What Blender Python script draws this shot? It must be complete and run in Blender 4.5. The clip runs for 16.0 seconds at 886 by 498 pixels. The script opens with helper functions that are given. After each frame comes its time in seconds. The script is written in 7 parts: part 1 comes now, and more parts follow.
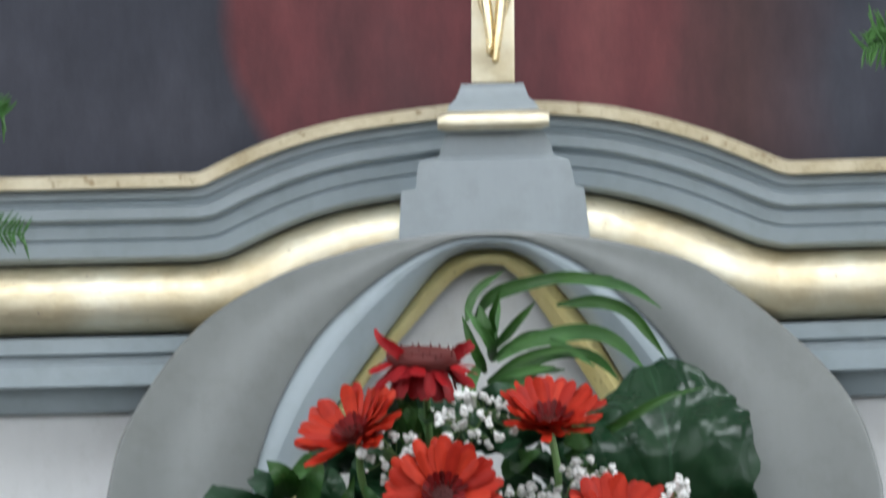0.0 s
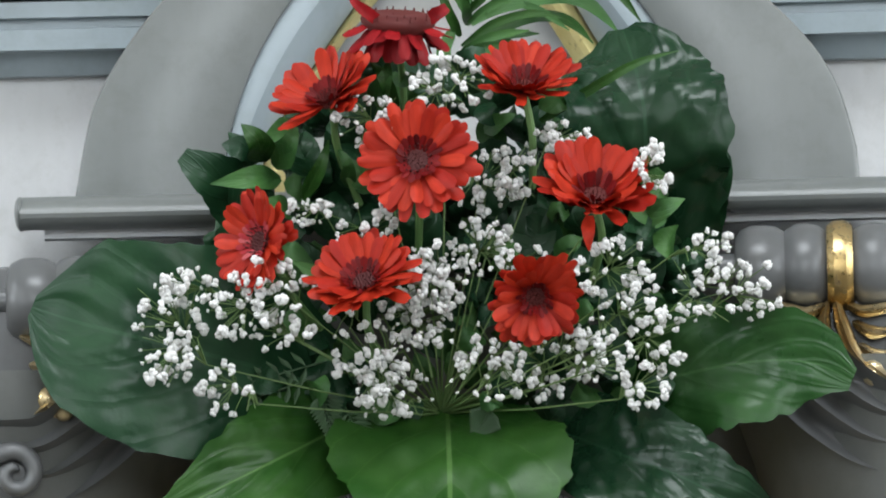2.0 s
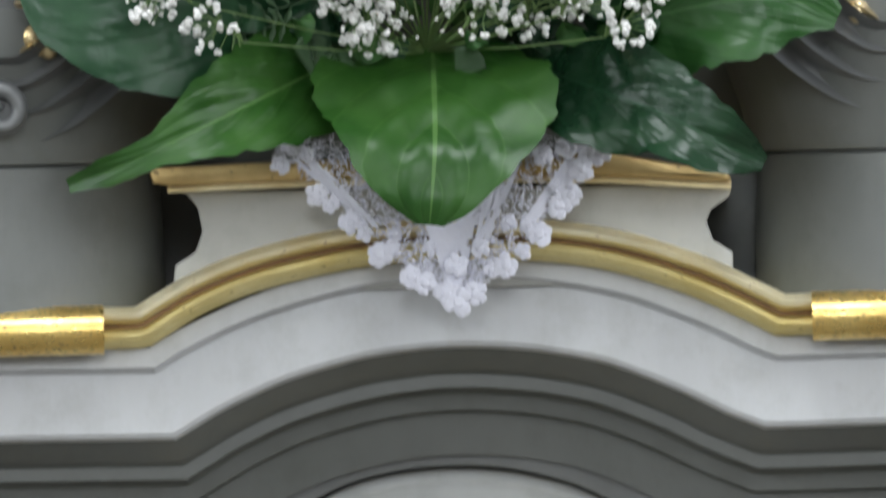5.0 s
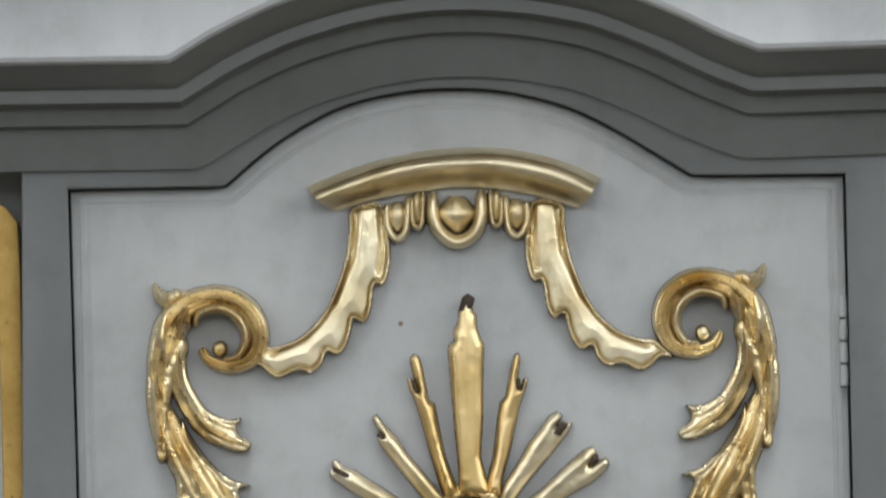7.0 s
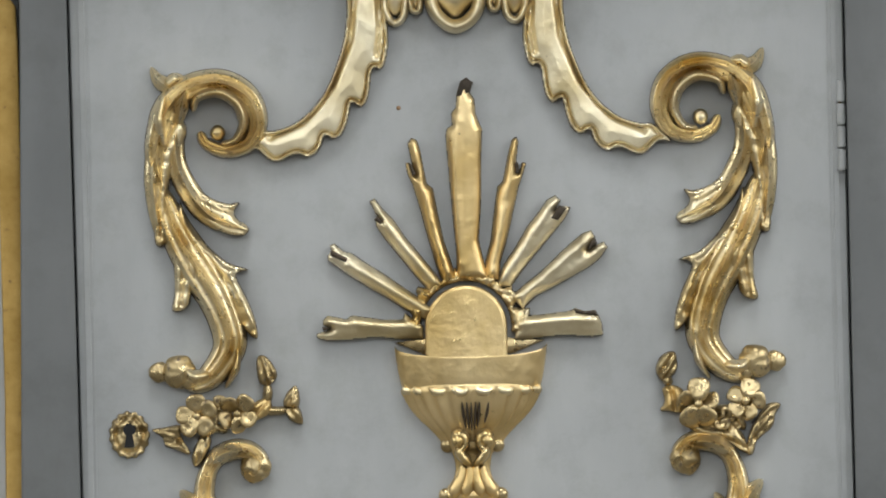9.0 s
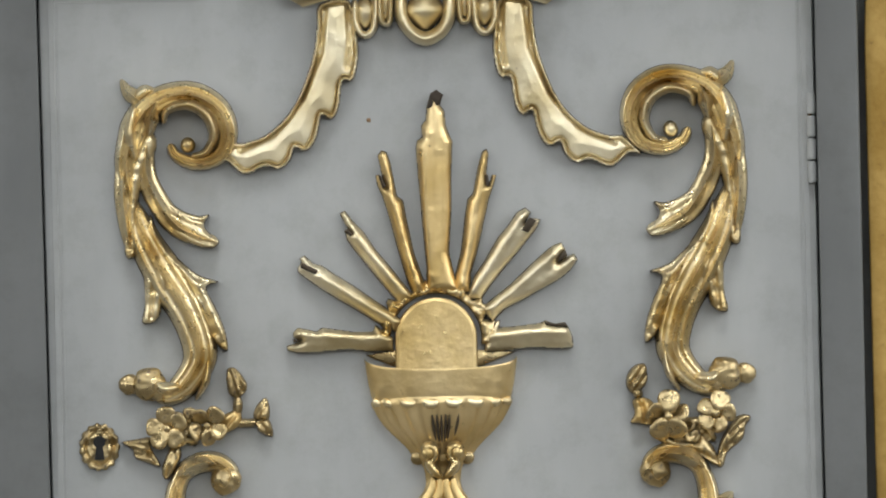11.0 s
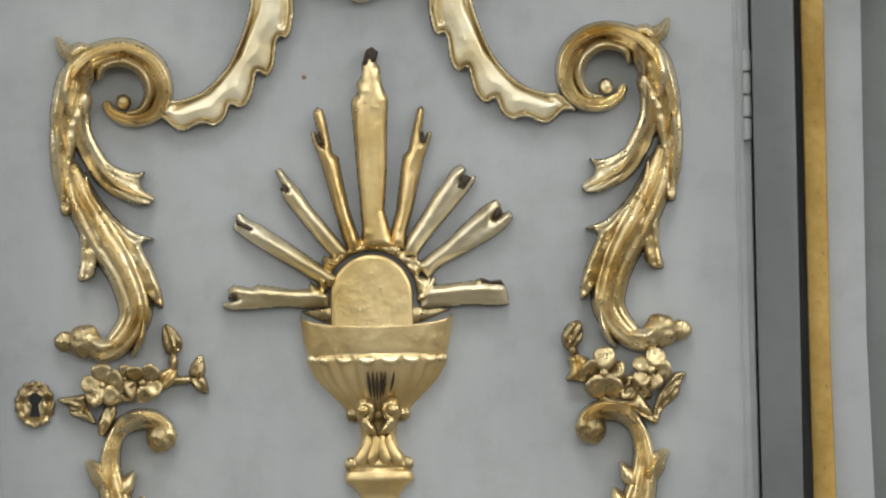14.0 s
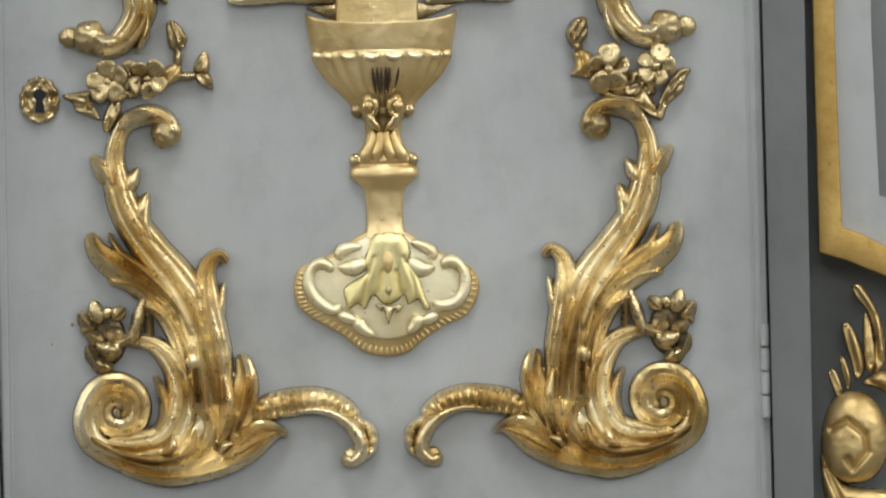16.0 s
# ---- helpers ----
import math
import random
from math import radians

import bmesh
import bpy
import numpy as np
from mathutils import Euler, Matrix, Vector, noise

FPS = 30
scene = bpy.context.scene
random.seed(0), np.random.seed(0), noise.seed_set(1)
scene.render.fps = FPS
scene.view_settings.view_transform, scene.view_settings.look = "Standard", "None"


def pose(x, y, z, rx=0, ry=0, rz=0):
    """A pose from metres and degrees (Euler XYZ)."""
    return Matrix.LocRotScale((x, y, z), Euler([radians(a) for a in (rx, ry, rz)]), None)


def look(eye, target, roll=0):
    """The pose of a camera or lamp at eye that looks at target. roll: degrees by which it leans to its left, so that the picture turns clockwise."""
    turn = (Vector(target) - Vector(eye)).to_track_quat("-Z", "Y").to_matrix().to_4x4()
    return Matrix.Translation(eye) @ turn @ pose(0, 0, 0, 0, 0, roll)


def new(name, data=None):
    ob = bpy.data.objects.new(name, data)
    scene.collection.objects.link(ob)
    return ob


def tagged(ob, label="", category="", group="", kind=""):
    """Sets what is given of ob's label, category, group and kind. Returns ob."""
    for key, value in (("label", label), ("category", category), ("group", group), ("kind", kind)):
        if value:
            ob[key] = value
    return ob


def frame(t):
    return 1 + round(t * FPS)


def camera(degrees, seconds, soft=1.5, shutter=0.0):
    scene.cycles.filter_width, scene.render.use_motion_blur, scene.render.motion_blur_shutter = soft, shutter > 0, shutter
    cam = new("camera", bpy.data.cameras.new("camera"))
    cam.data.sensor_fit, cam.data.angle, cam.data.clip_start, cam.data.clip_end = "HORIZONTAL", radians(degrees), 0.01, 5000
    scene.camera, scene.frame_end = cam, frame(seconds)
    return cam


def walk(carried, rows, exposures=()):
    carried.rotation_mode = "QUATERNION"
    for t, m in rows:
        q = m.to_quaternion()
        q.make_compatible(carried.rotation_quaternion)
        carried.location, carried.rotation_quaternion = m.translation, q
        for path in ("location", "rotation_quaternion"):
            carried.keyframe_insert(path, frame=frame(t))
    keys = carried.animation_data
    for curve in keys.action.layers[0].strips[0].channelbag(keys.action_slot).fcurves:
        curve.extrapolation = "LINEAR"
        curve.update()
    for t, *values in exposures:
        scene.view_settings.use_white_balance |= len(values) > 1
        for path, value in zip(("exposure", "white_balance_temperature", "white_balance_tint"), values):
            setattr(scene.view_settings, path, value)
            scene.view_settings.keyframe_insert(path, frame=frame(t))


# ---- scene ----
EYE = (0.0, -5.0, 1.5)
cam = camera(6.296, 16.0, soft=1.9, shutter=0.5)
PATH = [
    (0.0, EYE, (-0.0233, -0.0692, 2.3288), -1.1),
    (0.5, EYE, (-0.0171, -0.0580, 2.2594), -1.1),
    (1.0, EYE, (-0.0127, -0.0507, 2.2104), -1.1),
    (1.5, EYE, (-0.0120, -0.0433, 2.1561), -1.1),
    (2.0, EYE, (-0.0116, -0.0389, 2.1220), -1.1),
    (2.5, EYE, (-0.0098, -0.0382, 2.1171), -1.1),
    (3.0, EYE, (-0.0087, -0.0372, 2.1084), -1.1),
    (3.5, EYE, (-0.0083, -0.0354, 2.0936), -1.1),
    (4.0, EYE, (-0.0078, -0.0301, 2.0481), -1.1),
    (4.5, EYE, (-0.0064, -0.0228, 1.9765), -1.1),
    (5.0, EYE, (-0.0067, -0.0159, 1.8986), -1.1),
    (5.2, EYE, (-0.0058, -0.0138, 1.8713), -1.1),
    (7.3, EYE, (-0.0075, -0.0019, 1.6380), -1.1),
    (7.5, EYE, (-0.0098, -0.0015, 1.6209), -1.1),
    (8.0, EYE, (-0.0095, -0.0005, 1.5703), -1.1),
    (8.5, EYE, (-0.0102, -0.0001, 1.5348), -1.1),
    (8.7, EYE, (-0.0099, -0.0001, 1.5307), -1.1),
    (10.8, EYE, (0.0081, -0.0001, 1.5370), -1.1),
    (11.0, EYE, (0.0102, -0.0002, 1.5380), -1.1),
    (11.5, EYE, (0.0270, -0.0002, 1.5360), -1.1),
    (12.0, EYE, (0.0389, -0.0003, 1.5350), -1.1),
    (12.5, EYE, (0.0469, -0.0003, 1.5289), -1.1),
    (13.0, EYE, (0.0503, -0.0003, 1.5246), -1.1),
    (13.5, EYE, (0.0502, -0.0003, 1.5208), -1.1),
    (14.0, EYE, (0.0497, -0.0003, 1.5106), -1.1),
    (14.5, EYE, (0.0482, -0.0003, 1.4703), -1.1),
    (15.0, EYE, (0.0480, -0.0011, 1.4068), -1.1),
    (15.5, EYE, (0.0438, -0.0023, 1.3532), -1.1),
    (16.0, EYE, (0.0432, -0.0034, 1.3220), -1.1),
]
walk(cam, [(t, look(eye, target, roll)) for t, eye, target, roll in PATH],
     [(0.0, 0.05, 6300, 10), (1.5, 0.22, 6350, 9), (4.5, 0.29, 6400, 9), (7.5, 0.0, 6450, 9), (11.0, -0.03, 6600, 9), (16.0, 0.0, 6600, 9)])

# ---- world and light ----
world = bpy.data.worlds.new("sky")
scene.world = world
world.use_nodes = True
wn = world.node_tree
sky = wn.nodes.new("ShaderNodeTexSky")
sky.sky_type = "NISHITA"
sky.sun_disc = False
sky.sun_elevation, sky.sun_rotation = radians(40), radians(120)
wn.links.new(sky.outputs[0], wn.nodes["Background"].inputs[0])
wn.nodes["Background"].inputs[1].default_value = 0.1

WIN_W, WIN_H, WIN_Z = 1.5, 3.2, 3.8
WINDOWS = (-1.1, -4.4, -7.7)
LANTERN = (-1.1, 1.1, -4.0, -1.8)


def opening_light(name, place, size_x, size_y, power, m, color=(0.95, 0.98, 1.0)):
    la = bpy.data.lights.new(name, "AREA")
    la.shape, la.size, la.size_y, la.energy, la.color = "RECTANGLE", size_x, size_y, power, color
    new(name, la).matrix_world = Matrix.Translation(place) @ m


for wy in WINDOWS:
    opening_light("window_light", (-4.05, wy, WIN_Z), WIN_W, WIN_H, 66, pose(0, 0, 0, 90, 0, -90))
    opening_light("window_light", (4.05, wy, WIN_Z), WIN_W, WIN_H, 88, pose(0, 0, 0, 90, 0, 90))
opening_light("lantern_light", (0, -2.9, 6.3), 2.2, 2.2, 150, pose(0, 0, 0))
# unseen fill light behind the camera, added to brighten the fronts
opening_light("west_fill_light", (0, -11.0, 4.5), 3.0, 2.4, 165, pose(0, 0, 0, 90, 0, 0))


# ---- materials ----
def shader(name, rough=0.5, metal=0.0, spec=0.5):
    m = bpy.data.materials.new(name)
    m.use_nodes = True
    n = m.node_tree.nodes
    b = n["Principled BSDF"]
    b.inputs["Roughness"].default_value = rough
    b.inputs["Metallic"].default_value = metal
    b.inputs["Specular IOR Level"].default_value = spec
    return m, m.node_tree, b


def noise_tex(nt, scale, detail=4.0, rough=0.55, stretch=None):
    tc = nt.nodes.new("ShaderNodeTexCoord")
    t = nt.nodes.new("ShaderNodeTexNoise")
    t.inputs["Scale"].default_value, t.inputs["Detail"].default_value, t.inputs["Roughness"].default_value = scale, detail, rough
    if stretch:
        mp = nt.nodes.new("ShaderNodeMapping")
        mp.inputs["Scale"].default_value = stretch
        nt.links.new(tc.outputs["Object"], mp.inputs["Vector"])
        nt.links.new(mp.outputs[0], t.inputs["Vector"])
    else:
        nt.links.new(tc.outputs["Object"], t.inputs["Vector"])
    return t


def ramp(nt, fac, stops):
    r = nt.nodes.new("ShaderNodeValToRGB")
    while len(r.color_ramp.elements) < len(stops):
        r.color_ramp.elements.new(0.5)
    for e, (p, c) in zip(r.color_ramp.elements, stops):
        e.position, e.color = p, (*c, 1)
    nt.links.new(fac, r.inputs[0])
    return r


def bump(nt, b, height, strength, distance):
    bp = nt.nodes.new("ShaderNodeBump")
    bp.inputs["Strength"].default_value, bp.inputs["Distance"].default_value = strength, distance
    nt.links.new(height, bp.inputs["Height"])
    nt.links.new(bp.outputs[0], b.inputs["Normal"])
    return bp


def mix(nt, fac, a, c, mode="MIX"):
    x = nt.nodes.new("ShaderNodeMixRGB")
    x.blend_type = mode
    for s, v in ((x.inputs[0], fac), (x.inputs[1], a), (x.inputs[2], c)):
        if isinstance(v, (int, float)):
            s.default_value = v
        elif isinstance(v, tuple):
            s.default_value = (*v, 1)
        else:
            nt.links.new(v, s)
    return x.outputs[0]


def painted(name, lo, hi, rough=0.4, fine=0.25):
    """Brushed oil paint on wood: two scales of tone, fine brush relief."""
    m, nt, b = shader(name, rough)
    big = noise_tex(nt, 7.0, 5)
    small = noise_tex(nt, 90.0, 3, 0.6, (1.0, 1.0, 0.25))
    base = ramp(nt, big.outputs[0], [(0.3, lo), (0.7, hi)])
    tone = ramp(nt, small.outputs[0], [(0.3, (0.955, 0.955, 0.95)), (0.7, (1.0, 1.0, 1.0))])
    smudge = noise_tex(nt, 34.0, 6, 0.7)
    dirt = ramp(nt, smudge.outputs[0], [(0.34, (0.9, 0.9, 0.885)), (0.52, (1.0, 1.0, 1.0))])
    col = mix(nt, 1.0, base.outputs[0], tone.outputs[0], "MULTIPLY")
    nt.links.new(mix(nt, 1.0, col, dirt.outputs[0], "MULTIPLY"), b.inputs["Base Color"])
    rr = ramp(nt, big.outputs[0], [(0.3, (rough - 0.06,) * 3), (0.7, (rough + 0.08,) * 3)])
    nt.links.new(rr.outputs[0], b.inputs["Roughness"])
    bump(nt, b, small.outputs[0], fine, 0.0006)
    return m


def gilded(name, lo, hi, rough, wear=(0.18, 0.09, 0.04), worn=0.3, hand=0.35):
    """Gold leaf with tarnish in patches and a little bole showing through."""
    m, nt, b = shader(name, rough, 1.0)
    big = noise_tex(nt, 22.0, 5)
    small = noise_tex(nt, 160.0, 4, 0.6)
    base = ramp(nt, big.outputs[0], [(0.3, lo), (0.68, hi)])
    spot = ramp(nt, small.outputs[0], [(worn - 0.06, (1, 1, 1)), (worn + 0.06, (0, 0, 0))])
    nt.links.new(mix(nt, spot.outputs[0], base.outputs[0], wear), b.inputs["Base Color"])
    rr = ramp(nt, small.outputs[0], [(0.3, (rough + 0.2,) * 3), (0.7, (rough - 0.04,) * 3)])
    nt.links.new(rr.outputs[0], b.inputs["Roughness"])
    inv = nt.nodes.new("ShaderNodeMath")
    inv.operation = "SUBTRACT"
    inv.inputs[0].default_value = 0.9
    inv.use_clamp = True
    nt.links.new(spot.outputs[0], inv.inputs[1])
    nt.links.new(inv.outputs[0], b.inputs["Metallic"])
    wavy = noise_tex(nt, 75.0, 2, 0.4)
    first = bump(nt, b, wavy.outputs[0], hand, 0.003)
    second = bump(nt, b, small.outputs[0], 0.4, 0.0009)
    nt.links.new(first.outputs[0], second.inputs["Normal"])
    return m


GREY = painted("grey_paint", (0.345, 0.41, 0.45), (0.415, 0.48, 0.52), 0.36)
GREY_DOOR = painted("door_grey_paint", (0.365, 0.375, 0.376), (0.455, 0.463, 0.46), 0.45)
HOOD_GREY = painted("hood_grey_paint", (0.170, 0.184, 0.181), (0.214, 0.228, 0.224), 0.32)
KEY_GREY = painted("keystone_grey_paint", (0.26, 0.30, 0.325), (0.305, 0.345, 0.37), 0.36)
# grey of the arch steps, darkened for the shade the fascia throws on them
ARCH_SHADE_GREY = painted("arch_shade_grey_paint", (0.100, 0.105, 0.098), (0.128, 0.133, 0.126), 0.42)
FRAME_GREY = painted("frame_grey_paint", (0.125, 0.13, 0.13), (0.16, 0.165, 0.165), 0.42)
PANEL_GREY = painted("panel_grey_paint", (0.34, 0.35, 0.355), (0.42, 0.43, 0.435), 0.5)
DARK = painted("dark_grey_paint", (0.14, 0.148, 0.142), (0.178, 0.186, 0.178), 0.45)
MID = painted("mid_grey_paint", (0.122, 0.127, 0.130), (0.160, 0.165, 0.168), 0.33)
PALE = painted("pale_grey_paint", (0.52, 0.53, 0.55), (0.6, 0.61, 0.63), 0.42)
WHITE = painted("white_paint", (0.66, 0.67, 0.68), (0.74, 0.745, 0.755), 0.5)
PLASTER = painted("wall_plaster", (0.36, 0.345, 0.315), (0.44, 0.425, 0.39), 0.85)
STONE = painted("floor_stone", (0.13, 0.12, 0.105), (0.21, 0.195, 0.175), 0.5)
GOLD = gilded("gold_leaf", (0.49, 0.335, 0.11), (0.95, 0.83, 0.56), 0.25, worn=0.32, hand=0.30)
GOLD_PALE = gilded("pale_gold_leaf", (0.66, 0.55, 0.34), (0.93, 0.88, 0.72), 0.46, worn=0.27, hand=0.4)
GOLD_OLD = gilded("old_gold_leaf", (0.50, 0.35, 0.14), (0.74, 0.56, 0.27), 0.38, (0.12, 0.07, 0.03), 0.31, 0.12)
BOLE = painted("red_brown_bole", (0.22, 0.12, 0.06), (0.36, 0.22, 0.11), 0.5)
GOLD_DARK = gilded("tarnished_gold", (0.23, 0.16, 0.065), (0.74, 0.59, 0.33), 0.25, (0.07, 0.045, 0.02), 0.37)
GOLD_GAP_SHADE = gilded("gap_shade_gold", (0.10, 0.07, 0.03), (0.26, 0.19, 0.10), 0.4, (0.04, 0.03, 0.02), 0.4)
CREAM_GILT = gilded("cream_gilt", (0.86, 0.74, 0.44), (0.96, 0.90, 0.68), 0.48, (0.35, 0.22, 0.10), 0.3, 0.15)
OLIVE_GILT = gilded("olive_gilt", (0.72, 0.60, 0.25), (0.88, 0.78, 0.42), 0.45, (0.25, 0.16, 0.06), 0.3, 0.15)
BURNISHED = gilded("burnished_gold", (0.72, 0.47, 0.13), (0.92, 0.70, 0.27), 0.24, (0.2, 0.1, 0.04), 0.34, 0.14)
DULL_GILT = gilded("dull_gilt", (0.50, 0.43, 0.29), (0.66, 0.60, 0.46), 0.62, (0.3, 0.22, 0.12), 0.36)


def canvas_paint():
    """Old oil paint: slate ground, red drapery with soft folds, fine craquelure."""
    m, nt, b = shader("oil_painting", 0.5, 0.0, 0.25)
    tc = nt.nodes.new("ShaderNodeTexCoord")
    sep = nt.nodes.new("ShaderNodeSeparateXYZ")
    nt.links.new(tc.outputs["Object"], sep.inputs[0])
    fold = noise_tex(nt, 5.0, 3, 0.5, (1.6, 1.0, 0.7))
    wob = noise_tex(nt, 9.0, 3)
    add = nt.nodes.new("ShaderNodeMath")
    add.operation = "MULTIPLY_ADD"
    nt.links.new(wob.outputs[0], add.inputs[0])
    add.inputs[1].default_value = 0.05
    nt.links.new(sep.outputs[0], add.inputs[2])
    red = ramp(nt, fold.outputs[0], [(0.28, (0.062, 0.026, 0.030)), (0.5, (0.115, 0.030, 0.035)), (0.72, (0.185, 0.058, 0.058))])
    dark = ramp(nt, wob.outputs[0], [(0.3, (0.024, 0.027, 0.040)), (0.7, (0.041, 0.044, 0.060))])
    brown = ramp(nt, wob.outputs[0], [(0.3, (0.045, 0.024, 0.026)), (0.7, (0.08, 0.036, 0.036))])
    cx, cz = (-0.0150, 2.4929)
    place = nt.nodes.new("ShaderNodeMapping")
    place.inputs["Location"].default_value = (-cx * 1.044, 0, -1.5 - (cz - 1.5) * 1.044)
    place.inputs["Scale"].default_value = (1.0, 0.0, 1.0)
    nt.links.new(tc.outputs["Object"], place.inputs["Vector"])
    far = nt.nodes.new("ShaderNodeVectorMath")
    far.operation = "LENGTH"
    nt.links.new(place.outputs[0], far.inputs[0])
    waver = nt.nodes.new("ShaderNodeMath")
    waver.operation = "MULTIPLY_ADD"
    nt.links.new(wob.outputs[0], waver.inputs[0])
    waver.inputs[1].default_value = 0.02
    nt.links.new(far.outputs["Value"], waver.inputs[2])

    def step(value, a, c):
        m_ = nt.nodes.new("ShaderNodeMapRange")
        m_.inputs[1].default_value, m_.inputs[2].default_value = a, c
        nt.links.new(value, m_.inputs[0])
        return m_.outputs[0]
    # the ground left of the drapery, the drapery's round edge, dull brown then slate beyond it
    ball = step(waver.outputs[0], 0.165, 0.150)
    right = step(add.outputs[0], 0.0, 0.05)
    end = step(add.outputs[0], 0.20, 0.27)
    red_or_brown = mix(nt, step(add.outputs[0], 0.10, 0.20), red.outputs[0], brown.outputs[0])
    behind = mix(nt, right, dark.outputs[0], red_or_brown)
    a = mix(nt, ball, behind, red.outputs[0])
    nt.links.new(mix(nt, end, a, dark.outputs[0]), b.inputs["Base Color"])
    brush = noise_tex(nt, 45.0, 5, 0.65, (1.0, 1.0, 0.35))
    br = ramp(nt, brush.outputs[0], [(0.3, (0.72, 0.72, 0.74)), (0.7, (1.15, 1.12, 1.12))])
    last = b.inputs["Base Color"].links[0].from_socket
    nt.links.new(mix(nt, 1.0, last, br.outputs[0], "MULTIPLY"), b.inputs["Base Color"])
    fine = noise_tex(nt, 220.0, 3)
    bump(nt, b, fine.outputs[0], 0.25, 0.0008)
    return m


CANVAS = canvas_paint()
GOLD_SATIN = gilded("satin_gold_leaf", (0.60, 0.42, 0.165), (0.87, 0.68, 0.37), 0.31, worn=0.25, hand=0.16)
CHAR_AND_HOLLOW = painted("char_and_hollow_dark", (0.022, 0.015, 0.009), (0.085, 0.062, 0.040), 0.8)
REFLECTION_DARK = painted("dark_reflection", (0.03, 0.02, 0.012), (0.07, 0.045, 0.025), 0.6)
PANEL_GILT = gilded("flat_panel_gilt", (0.38, 0.24, 0.065), (0.56, 0.38, 0.13), 0.55, (0.16, 0.08, 0.025), 0.3, 0.1)
GOLD_RING = gilded("ring_gold", (0.34, 0.22, 0.07), (0.66, 0.50, 0.24), 0.24, (0.1, 0.06, 0.025), 0.36, 0.2)
# paler gold of the upper-lit rays and console, highlights held in the colour
LIT_GOLD = gilded("lit_gold", (0.62, 0.49, 0.25), (0.95, 0.86, 0.64), 0.33, worn=0.27, hand=0.2)
# dark brown sides of the carvings, their contact shadow put into the colour
EDGE_SHADE = painted("edge_shade", (0.045, 0.031, 0.017), (0.13, 0.092, 0.048), 0.7)
PALE_WARM = painted("pedestal_paint", (0.40, 0.40, 0.385), (0.47, 0.47, 0.45), 0.42)
STEM_D = painted("fern_green", (0.02, 0.06, 0.018), (0.04, 0.10, 0.03), 0.5)
BLACK, _nt, _b = shader("dark_gap", 0.9)
_b.inputs["Base Color"].default_value = (0.01, 0.01, 0.01, 1)


# ---- builders ----
DIST = 5.0


def at(p, d):
    """A point p of the elevation, drawn in the plane of the door, brought d metres out in front of it."""
    k = 1 - d / DIST
    return Vector((p[0] * k, -d, EYE[2] + (p[1] - EYE[2]) * k))


def thing(name, label, category, base=(0, 0, 0), group="", kind=""):
    ob = new(name)
    ob.location = base
    return tagged(ob, label, category, group, kind)


def mesh_of(name, bm, mat, smooth=True, angle=28):
    bmesh.ops.remove_doubles(bm, verts=bm.verts, dist=1e-6)
    bmesh.ops.recalc_face_normals(bm, faces=bm.faces)
    me = bpy.data.meshes.new(name)
    for f in bm.faces:
        f.smooth = smooth
    if smooth:
        for e in bm.edges:
            if len(e.link_faces) == 2 and e.calc_face_angle(0) > radians(angle):
                e.smooth = False
    bm.to_mesh(me)
    bm.free()
    for m in mat if isinstance(mat, (list, tuple)) else [mat]:
        me.materials.append(m)
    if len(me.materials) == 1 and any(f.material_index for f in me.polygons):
        me.materials.append(EDGE_SHADE)
    return me


def part(name, bm, mat, parent=None, label="", smooth=True, angle=28):
    ob = new(name, mesh_of(name, bm, mat, smooth, angle))
    if parent:
        ob.parent = parent
        ob.matrix_parent_inverse = Matrix.Translation(-chain(parent))
    return tagged(ob, label)


def chain(ob):
    """Where the parent's origin lies: things stand at their base, meshes keep the world's origin."""
    return Vector(ob.location) if ob.type == "EMPTY" else Vector((0, 0, 0))


def curve(pts, steps=6, closed=False):
    """A smooth line through a few points (any dimension)."""
    p = [np.array(q, float) for q in pts]
    n = len(p)
    out = []
    for i in range(n if closed else n - 1):
        a, b, c, d = (p[(i + k) % n] if closed else p[min(max(i + k, 0), n - 1)] for k in (-1, 0, 1, 2))
        for s in range(steps):
            t = s / steps
            out.append(0.5 * (2 * b + (c - a) * t + (2 * a - 5 * b + 4 * c - d) * t * t + (3 * b - a - 3 * c + d) * t ** 3))
    if not closed:
        out.append(p[-1])
    return [tuple(q) for q in out]


def offsets(path):
    """Down-side mitred normals of a path that runs to the right."""
    p = [np.array(q, float) for q in path]
    seg = []
    for a, b in zip(p, p[1:]):
        e = (b - a) / max(np.linalg.norm(b - a), 1e-9)
        seg.append(np.array((e[1], -e[0])))
    out = []
    for i in range(len(p)):
        a, b = seg[max(i - 1, 0)], seg[min(i, len(seg) - 1)]
        m = a + b
        m = m / max(np.linalg.norm(m), 1e-9)
        out.append(m / max(0.4, float(np.dot(m, b))))
    return out


def sweep(path, profile, bm=None):
    """A moulding: profile rows (down from the path, depth in front) run along a path of the elevation."""
    bm = bm or bmesh.new()
    ns = offsets(path)
    rows = []
    for p, n in zip(path, ns):
        rows.append([bm.verts.new(at((p[0] + n[0] * o, p[1] + n[1] * o), d)) for o, d in profile])
    for r, s in zip(rows, rows[1:]):
        for i in range(len(profile) - 1):
            bm.faces.new((r[i], r[i + 1], s[i + 1], s[i]))
    return bm


